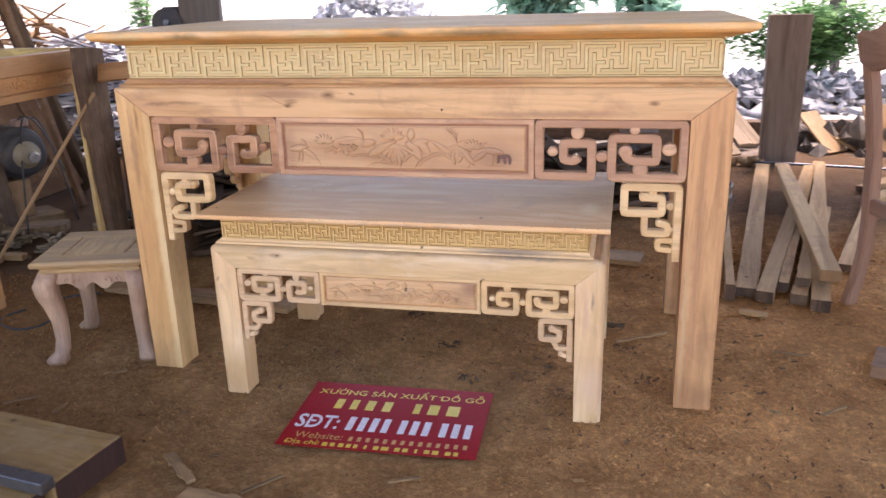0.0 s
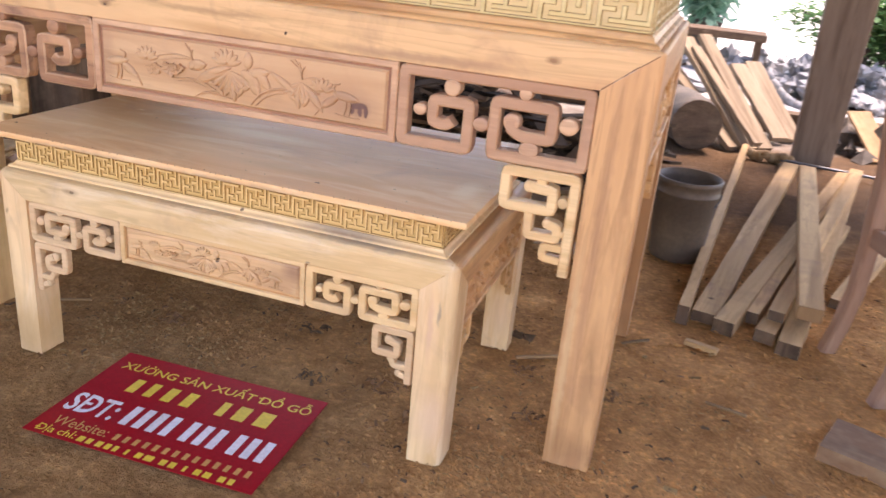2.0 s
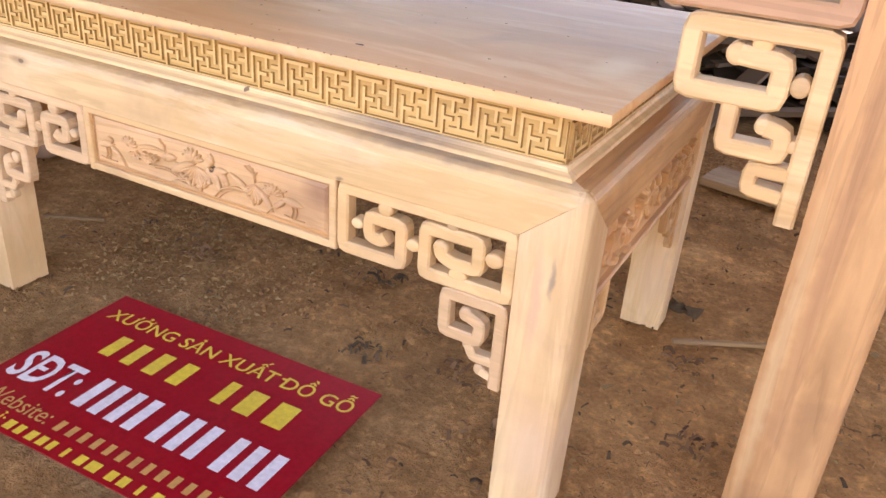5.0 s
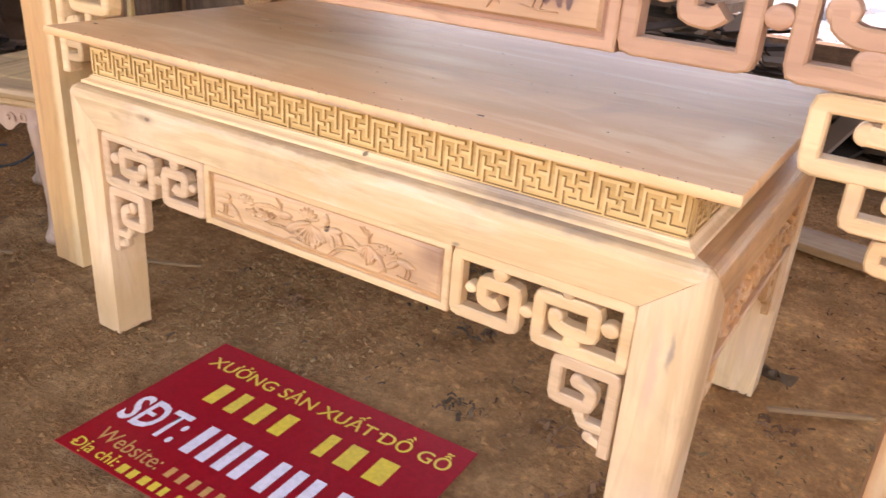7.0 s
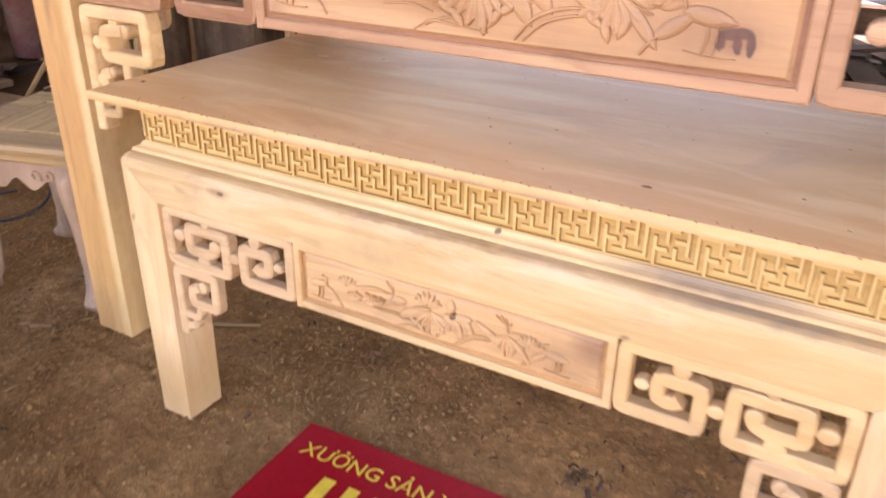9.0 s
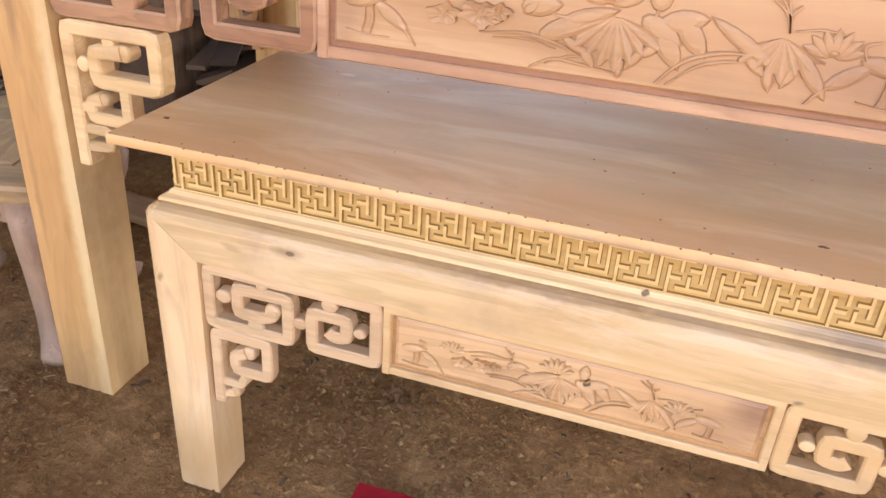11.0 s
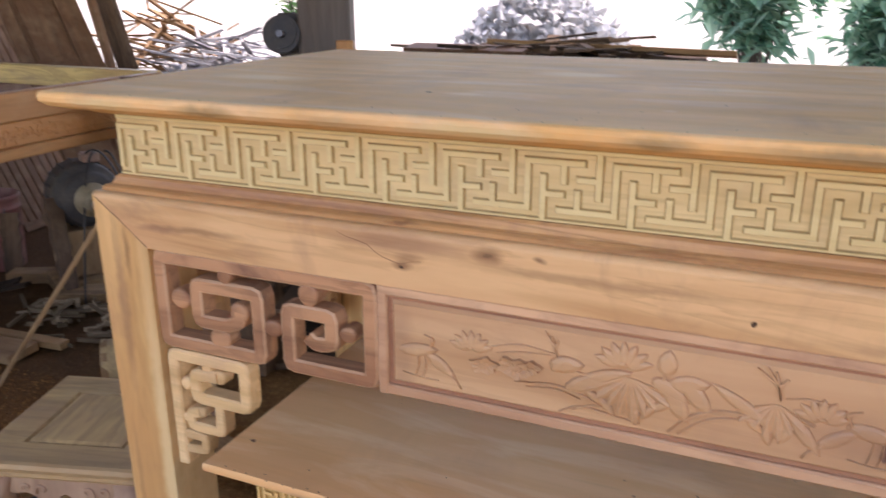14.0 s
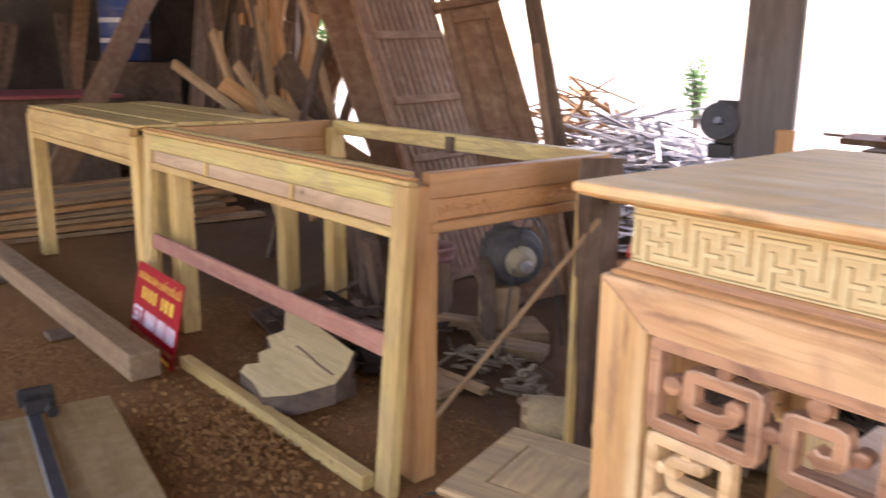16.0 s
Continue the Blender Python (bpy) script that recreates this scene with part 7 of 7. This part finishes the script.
for k in range(64):
    x = -9.2 + 4.3 * k / 63 + rng.uniform(-0.15, 0.15)
    y = rng.uniform(4.9, 6.1)
    s = rng.uniform(-0.6, 1.3) if x < -6.3 else rng.uniform(0.5, 1.3)
    L = rng.uniform(1.5, 2.6)
    # a slit between the boards stays open to the yard
    if any(abs(x - s * q - (-7.37 - 1.66 * (y - 5.5))) < 0.42 for q in (0.5, 0.75, 1.0)):
        continue
    plank("tall_board", (x, y, 0.0), (x - s * L * 0.55, y + rng.uniform(0.1, 0.5), L), rng.uniform(0.05, 0.17), rng.uniform(0.02, 0.04), WOOD[rng.choice(("old_x", "old_x", "old_x", "door_x", "org_x", "dim_x"))], BL, "board", "leaning store boards", roll=rng.uniform(60, 110))

for top, low, w, wd in (((-6.53, 3.76, 1.33), (-6.07, 4.05, 0.99), 0.075, "sawn_x"), ((-6.26, 4.12, 1.33), (-5.98, 4.23, 0.95), 0.09, "sawn_x"), ((-6.69, 4.14, 1.57), (-6.45, 4.18, 1.13), 0.09, "sawn_x"),
                        ((-6.46, 4.40, 1.75), (-6.15, 4.34, 0.93), 0.07, "sawn_x"), ((-6.22, 4.62, 1.95), (-5.83, 4.68, 0.89), 0.07, "sawn_x"), ((-5.96, 4.66, 1.50), (-5.87, 4.43, 0.94), 0.06, "old_x"),
                        ((-6.38, 4.55, 1.36), (-6.06, 4.69, 0.91), 0.22, "old_x"), ((-6.22, 3.97, 1.18), (-6.09, 4.23, 0.98), 0.17, "org_x"), ((-5.98, 4.22, 1.10), (-5.87, 4.43, 0.94), 0.10, "dim_x"), ((-9.5, 4.80, 2.1), (-9.0, 3.9, 0.83), 0.26, "door_x")):
    top, low = Vector(top), Vector(low)
    foot = top + (low - top) * (top.z / (top.z - low.z))
    plank("short_plank", foot, top, w, 0.03, WOOD[wd], "narrow board leaning in front of the timber store", "board", "short store boards", roll=80)
for k in range(16):
    x, y = -10.9 + 0.19 * k, 5.6 + rng.uniform(-0.3, 0.6)
    L = rng.uniform(1.6, 2.7)
    plank("tall_board", (x, y, 0.0), (x + rng.uniform(-0.9, 1.0), y + 0.5, L), rng.uniform(0.10, 0.30), 0.04, WOOD[rng.choice(("old_x", "old_x", "old_x", "door_x"))], BL, "board", "leaning store boards", roll=rng.uniform(60, 110))
for k in range(15):
    y = 2.4 + 0.21 * k
    L = rng.uniform(1.5, 2.6)
    if 4.4 < y < 5.8:
        continue
    plank("tall_board", (-11.0 + rng.uniform(-0.3, 0.4), y, 0.0), (-11.7 + rng.uniform(-0.2, 0.2), y + rng.uniform(-0.9, 0.9), L), rng.uniform(0.10, 0.30), 0.04, WOOD[rng.choice(("old_x", "old_x", "old_x", "door_x"))], BL, "board", "leaning store boards", roll=rng.uniform(0, 30))
root = thing("blue_drum", pose(-11.2, 5.1, 1.30), "blue plastic drum with pale bands on a rack", "drum")
bm = bmesh.new()
lathe(bm, [(0.26, 0.0), (0.29, 0.03), (0.29, 0.30), (0.305, 0.32), (0.29, 0.34), (0.29, 0.60), (0.305, 0.62), (0.29, 0.64), (0.29, 0.86), (0.26, 0.90)], 28)
part("body", bm, DRUM_BLUE, root, smooth=True)
for z in (0.22, 0.46, 0.74):
    bm = bmesh.new()
    lathe(bm, [(0.291, z), (0.294, z + 0.005), (0.294, z + 0.05), (0.291, z + 0.055)], 28)
    part("band", bm, LATH_BAND, root, "pale band")
tagged(part("rack", rbox(-11.65, -10.75, 4.65, 5.6, 0.0, 1.295, 0.01), WOOD["old_x"], None), "dark timber rack under the drum", "rack")

# stacked planks on the floor by the far table, covered table
for k in range(30):
    o, z = 0.165 * (k % 5) + rng.uniform(-0.02, 0.02), 0.047 * (k // 5)
    plank("floor_plank", (-7.45 - o + 0.04 * (k // 5) + rng.uniform(-0.1, 0.1), 1.6 + rng.uniform(-0.3, 0.3), z), (-7.15 - o - 0.10 * (k // 5), 4.5 + rng.uniform(-0.4, 0.3), z), 0.15, 0.036, WOOD[("sawn_x", "dim_x", "org_x")[k % 3]], "long sawn plank stacked on the floor", "plank", "floor planks")
root = thing("covered_bench", pose(-11.3, 2.4, 0), "bench in the store covered with a dull red sheet", "bench")
part("top", rbox(0, 1.6, 0, 2.1, 0.93, 0.97, 0.01), RED_COVER, root)
part("body", rbox(0.06, 1.52, 0.06, 2.04, 0.0, 0.928, 0.01), WOOD["old_z"], root)
for k in range(9):
    a, b = rng.uniform(-4.9, -3.3), rng.uniform(3.75, 4.5)
    plank("stump_leg", (a, b, 0), (a + rng.uniform(-0.15, 0.15), b + rng.uniform(-0.1, 0.1), rng.uniform(0.25, 0.5)), rng.uniform(0.05, 0.10), 0.06, WOOD["old_x"], "dark offcut post standing under the bare table", "offcut", "offcut posts", wobble=0.01, seed=60 + k)

# ---- yard behind the shed ----
root = thing("low_table", pose(0.03, 9.3, 0), "small dark wooden table standing in the yard", "table")
part("top", rbox(0, 0.79, 0, 0.42, 0.45, 0.52, 0.006), WOOD["old_x"], root)
for x in (0.03, 0.70):
    for y in (0.03, 0.33):
        part("leg", rbox(x, x + 0.06, y, y + 0.06, 0, 0.449, 0.004), WOOD["old_z"], root)
plank("kerb_timber", (-3.6, 7.32, -0.01), (5.5, 7.48, -0.01), 0.16, 0.16, WOOD["old_x"], "dark timber kerb along the shed edge", "kerb", wobble=0.015, seed=2)

rng = random.Random(31)
for k in range(46):
    x, y = rng.uniform(-0.6, 4.4), rng.uniform(7.8, 10.2)
    a = rng.uniform(0, 180)
    bm = rbox(-rng.uniform(0.15, 0.38), rng.uniform(0.15, 0.38), -rng.uniform(0.10, 0.25), rng.uniform(0.10, 0.25), 0, rng.uniform(0.015, 0.05), 0.004)
    ob = part("stone_slab", bm, STONE, None)
    ob.matrix_basis = pose(x, y, rng.uniform(0.0, 0.14), rng.uniform(-14, 14), rng.uniform(-14, 14), a)
    tagged(ob, "broken grey stone slab lying in the yard", "slab", "broken slabs")


def rubble(name, centre, n, size, h, r, mat, label, seed):
    rng = random.Random(seed)
    verts, faces = [], []
    for k in range(n):
        x, y = rng.gauss(0, size[0] / 2), rng.gauss(0, size[1] / 2)
        z = h * max(0, 1 - (x / size[0]) ** 2 - (y / size[1]) ** 2) * rng.uniform(0.3, 1)
        c = Vector((centre[0] + x, centre[1] + y, centre[2] + z))
        s = rng.uniform(*r)
        b = len(verts)
        for d in ((1, 0, 0), (-1, 0, 0), (0, 1, 0), (0, -1, 0), (0, 0, 1), (0, 0, -1)):
            verts.append(tuple(c + Vector(d) * s * rng.uniform(0.5, 1.2) + Vector((rng.uniform(-1, 1), rng.uniform(-1, 1), rng.uniform(-1, 1))) * s * 0.35))
        for f in ((0, 2, 4), (2, 1, 4), (1, 3, 4), (3, 0, 4), (2, 0, 5), (1, 2, 5), (3, 1, 5), (0, 3, 5)):
            faces.append(tuple(b + i for i in f))
    tagged(raw_mesh(name, verts, faces, mat), label, "rubble", kind="stuff")


rubble("rubble_heap", (-2.7, 8.8, 0), 3600, (1.35, 0.6), 1.36, (0.02, 0.075), RUBBLE, "heap of pale rubble and torn sheets in the yard", 6)
rubble("stones", (1.6, 9.6, 0), 700, (3.2, 0.9), 0.35, (0.03, 0.09), STONE, "scattered grey stones in the yard", 8)
rubble("dark_rubble", (2.0, 7.1, 0), 60, (0.9, 0.35), 0.22, (0.04, 0.14), BARK, "dark debris along the shed edge", 9)
for k, (x, y, a, t) in enumerate(((1.60, 6.85, 40, 50), (1.92, 6.75, 15, 35), (1.78, 7.0, 70, 62), (2.18, 6.9, -20, 30), (2.12, 6.65, 50, 20))):
    bm = rbox(-0.11, 0.11, -0.008, 0.008, 0, 0.42, 0.003)
    ob = part("broken_board", bm, WOOD["sawn_z"], None)
    ob.matrix_basis = pose(x, y, 0.0, -t, 0, a)
    tagged(ob, "broken pale board dumped at the shed edge", "board", "broken boards")


def shrub(m, n, size, leaf, mat, label, seed, droop=0.5, low=0.05):
    rng = random.Random(seed)
    root = thing("shrub", m, label, "shrub", "yard shrubs")
    bm = bmesh.new()
    tips = []
    for k in range(12):
        a, r = rng.uniform(0, 6.28), rng.uniform(0.2, 1.0)
        p = Vector((rng.uniform(-0.15, 0.15) * size[0], rng.uniform(-0.15, 0.15) * size[1], 0))
        q = Vector((math.cos(a) * r * size[0], math.sin(a) * r * size[1], size[2] * rng.uniform(0.6, 1.0)))
        mid = p.lerp(q, 0.5) + Vector((0, 0, size[2] * 0.18))
        cylinder(bm, p, mid, 0.022, 0.014, 7)
        cylinder(bm, mid, q, 0.014, 0.005, 7)
        tips += [(mid, q)]
    part("trunk", bm, BARK, root)
    verts, faces = [], []
    for k in range(n):
        mid, q = rng.choice(tips)
        c = mid.lerp(q, rng.uniform(-0.4, 1.05)) + Vector((rng.gauss(0, 0.16) * size[0], rng.gauss(0, 0.16) * size[1], rng.gauss(0, 0.10) * size[2]))
        c.z = max(c.z, low + rng.uniform(0, 0.4) * (low > 0.1))
        a = rng.uniform(0, 6.28)
        d = Vector((math.cos(a), math.sin(a), rng.uniform(-droop, 0.4))).normalized() * leaf * rng.uniform(0.6, 1.3)
        s = Vector((0, 0, 1)).cross(d).normalized() * leaf * rng.uniform(0.16, 0.30)
        up = d.cross(s).normalized() * leaf * 0.10
        b = len(verts)
        for p in (c, c + d * 0.35 + s + up, c + d, c + d * 0.35 - s + up, c + d * 0.5 - up * 0.3):
            verts.append(tuple(p))
        faces += [(b, b + 1, b + 4), (b + 1, b + 2, b + 4), (b + 2, b + 3, b + 4), (b + 3, b, b + 4)]
    raw_mesh("crown", verts, faces, mat, root)


shrub(pose(1.85, 10.2, 0), 3000, (0.75, 0.5, 1.0), 0.13, LEAF, "leafy green shrub growing in the yard", 2)
shrub(pose(3.4, 10.3, 0), 2600, (0.9, 0.6, 1.2), 0.14, LEAF, "leafy green shrub growing in the yard", 3)
shrub(pose(-0.95, 10.6, 0), 1000, (0.75, 0.45, 2.1), 0.26, LEAF_BLUE, "blue-green bush with drooping leaves behind the shed", 25, 1.3)
shrub(pose(0.15, 10.9, 0), 900, (0.55, 0.45, 1.5), 0.22, LEAF_BLUE, "blue-green bush with drooping leaves behind the shed", 26, 1.3)
# added shade trees, their crowns kept above the view
for k, (x, y) in enumerate(((0.2, 12.6), (2.6, 12.2))):
    shrub(pose(x, y, 0), 2200, (1.3, 0.9, 5.0), 0.32, LEAF_BLUE, "tall tree added behind the yard for shade, crown out of view", 4 + k, 1.2, 1.9)
shrub(pose(-7.67, 12.4, 0), 260, (0.35, 0.3, 1.7), 0.16, LEAF, "thin young tree in the bright yard", 6)
shrub(pose(-12.3, 8.7, 0), 1100, (1.0, 0.7, 2.6), 0.16, LEAF, "leafy tree behind the timber store", 7)


# ---- chips and shavings on the floor ----
def litter(name, n, area, size, mat, label, seed, curl=0.3, dense=None):
    rng = random.Random(seed)
    verts, faces = [], []
    while n > 0:
        x, y = rng.uniform(area[0], area[1]), rng.uniform(area[2], area[3])
        if -1.05 < x < -0.32 and 2.05 < y < 2.62 and size[1] > 0.02:
            continue
        if dense and noise.noise((x * dense, y * dense, seed)) < rng.uniform(-0.3, 0.5):
            continue
        n -= 1
        L, w = rng.uniform(*size), 0
        w = L * rng.uniform(0.15, 0.5)
        a = rng.uniform(0, 6.28)
        d, s = Vector((math.cos(a), math.sin(a), rng.uniform(-0.2, 0.2))) * L / 2, Vector((-math.sin(a), math.cos(a), rng.uniform(-0.3, 0.3))) * w / 2
        c = Vector((x, y, 0.003 + abs(d.z) + abs(s.z)))
        up = Vector((0, 0, L * curl * rng.uniform(0.1, 1)))
        th = Vector((0, 0, min(0.004, w * 0.3)))
        b = len(verts)
        for p in (c - d - s, c - d + s, c + s * 0.8 + up, c - s * 0.8 + up, c + d - s * 0.7, c + d + s * 0.6):
            verts.append(tuple(p))
        for p in (c - d - s, c - d + s, c + s * 0.8 + up, c - s * 0.8 + up, c + d - s * 0.7, c + d + s * 0.6):
            verts.append(tuple(p - th))
        faces += [(b, b + 3, b + 2, b + 1), (b + 3, b + 4, b + 5, b + 2), (b + 6, b + 7, b + 8, b + 9), (b + 9, b + 8, b + 11, b + 10),
                  (b, b + 1, b + 7, b + 6), (b + 5, b + 4, b + 10, b + 11), (b + 1, b + 2, b + 8, b + 7), (b + 2, b + 5, b + 11, b + 8), (b + 4, b + 3, b + 9, b + 10), (b + 3, b, b + 6, b + 9)]
    tagged(raw_mesh(name, verts, faces, mat), label, "litter", kind="stuff")


litter("wood_chips", 1800, (-2.6, 1.9, 1.2, 5.6), (0.003, 0.010), CHIP, "small pale wood chips scattered over the earth", 1, 0.2, 2.2)
litter("wood_crumbs", 2200, (-2.8, 1.9, 1.0, 5.8), (0.003, 0.014), CHIP_DARK, "dark crumbs of bark and earth", 2, 0.35, 1.1)


def crumbs(name, n, area, r, mat, label, seed, dense=1.5):
    """Small lumps of earth and sawdust."""
    rng = random.Random(seed)
    verts, faces = [], []
    while n > 0:
        x, y = rng.uniform(area[0], area[1]), rng.uniform(area[2], area[3])
        if noise.noise((x * dense, y * dense, seed)) + 0.5 * noise.noise((x * 7, y * 7, seed)) < rng.uniform(-0.5, 0.5):
            continue
        n -= 1
        s = rng.uniform(*r) * rng.uniform(0.4, 1)
        b = len(verts)
        for d in ((1, 0, 0), (-1, 0, 0), (0, 1, 0), (0, -1, 0), (0, 0, 0.8), (0, 0, -0.6)):
            verts.append((x + d[0] * s * rng.uniform(0.6, 1.3) + rng.uniform(-0.3, 0.3) * s, y + d[1] * s * rng.uniform(0.6, 1.3) + rng.uniform(-0.3, 0.3) * s, max(0.001 + d[2] * s * rng.uniform(0.5, 1.2), -0.004)))
        for f in ((0, 2, 4), (2, 1, 4), (1, 3, 4), (3, 0, 4), (2, 0, 5), (1, 2, 5), (3, 1, 5), (0, 3, 5)):
            faces.append(tuple(b + i for i in f))
    tagged(raw_mesh(name, verts, faces, mat), label, "litter", kind="stuff")


crumbs("earth_crumbs", 30000, (-1.9, 1.3, 1.7, 4.6), (0.002, 0.0075), EARTH, "crumbs of trodden sawdust and earth", 21)
crumbs("earth_clods", 2600, (-1.9, 1.2, 1.9, 4.2), (0.005, 0.014), EARTH, "loose clods of sawdust earth", 22, 1.1)
crumbs("leg_sweepings", 900, (-1.25, -0.75, 2.55, 3.05), (0.002, 0.008), CRUMB, "sweepings of sawdust beside the table leg", 23, 3.0)
litter("bark_flakes", 60, (-1.5, 1.4, 1.9, 4.2), (0.010, 0.028), CHIP_DARK, "dark flakes of bark on the earth", 3, 0.3)
litter("reddish_chips", 900, (-0.9, 1.5, 2.1, 4.3), (0.004, 0.020), CHIP_RED, "reddish brown chips scattered over the sawdust", 71, 0.25, 2.0)
litter("splinters", 90, (-1.8, 1.6, 1.7, 4.4), (0.012, 0.035), CHIP, "pale splinters on the earth", 4, 0.05)
for k, (x0, x1, y0, y1, n) in enumerate(((-1.75, -1.05, 2.40, 2.85, 240), (-1.25, -0.62, 2.45, 3.05, 380), (-0.15, 0.28, 2.35, 2.80, 220), (0.15, 0.62, 2.55, 3.05, 260), (-2.35, -1.60, 2.55, 3.30, 300), (-0.60, 0.10, 2.75, 3.30, 240))):
    litter("leg_shavings", n, (x0, x1, y0, y1), (0.003, 0.014), PALECHIP, "pale shavings swept round the table legs", 32 + k, 0.25, 3.4)
    litter("leg_bark", n // 12, (x0, x1, y0, y1), (0.006, 0.022), CHIP_DARK, "dark bark flakes swept round the table legs", 62 + k, 0.3, 3.4)
litter("shavings", 26000, (-5.0, -1.95, 1.7, 3.4), (0.003, 0.013), SHAVING, "thick layer of orange plane shavings", 5, 0.5)
litter("yellow_chips", 700, (-4.2, -2.2, 1.9, 3.4), (0.004, 0.016), CHIP, "pale yellow chips among the shavings", 6, 0.3)


def crumple(x, y, r, seed):
    """A dead leaf or torn flake lying crumpled on the floor."""
    rng = random.Random(seed)
    bm = bmesh.new()
    n, rings = 11, []
    for k, s in enumerate((0.15, 0.6, 1.0)):
        rings.append([bm.verts.new((x + r * s * math.cos(2 * math.pi * i / n) * rng.uniform(0.6, 1.3), y + 0.6 * r * s * math.sin(2 * math.pi * i / n) * rng.uniform(0.6, 1.3), 0.004 + r * rng.uniform(0.05, 0.75))) for i in range(n)])
    bm.faces.new(rings[0])
    for a, b in zip(rings, rings[1:]):
        for i in range(n):
            bm.faces.new((a[i], a[(i + 1) % n], b[(i + 1) % n], b[i]))
    bmesh.ops.solidify(bm, geom=bm.faces[:], thickness=0.0015)
    tagged(part("dead_leaf", bm, DEAD_LEAF, None), "crumpled dark dead leaf on the sawdust", "leaf", "dead leaves")


DEAD_LEAF = plain("dry_dead_leaf", (0.20, 0.135, 0.085), 0.95, dirt=(0.36, 0.27, 0.18), amount=0.7, scale=30, spec=0.1)
for k, (x, y, r) in enumerate(((-0.02, 3.16, 0.042), (-0.24, 2.78, 0.018), (0.55, 2.9, 0.016))):
    crumple(x, y, r, 100 + k)
for k, (x, y, r) in enumerate(((-0.50, 2.66, 0.045), (-0.30, 2.70, 0.055), (0.10, 2.74, 0.040), (-0.62, 2.92, 0.040), (-1.02, 2.78, 0.050), (0.02, 2.98, 0.045), (-0.80, 3.20, 0.050), (-0.16, 2.60, 0.045), (0.30, 2.95, 0.040))):
    litter("debris_clump", 26, (x - r, x + r, y - r * 0.7, y + r * 0.7), (0.006, 0.026), CHIP_RED if k % 3 else CHIP_DARK, "small clump of brown bark crumbs on the sawdust", 140 + k, 0.45)
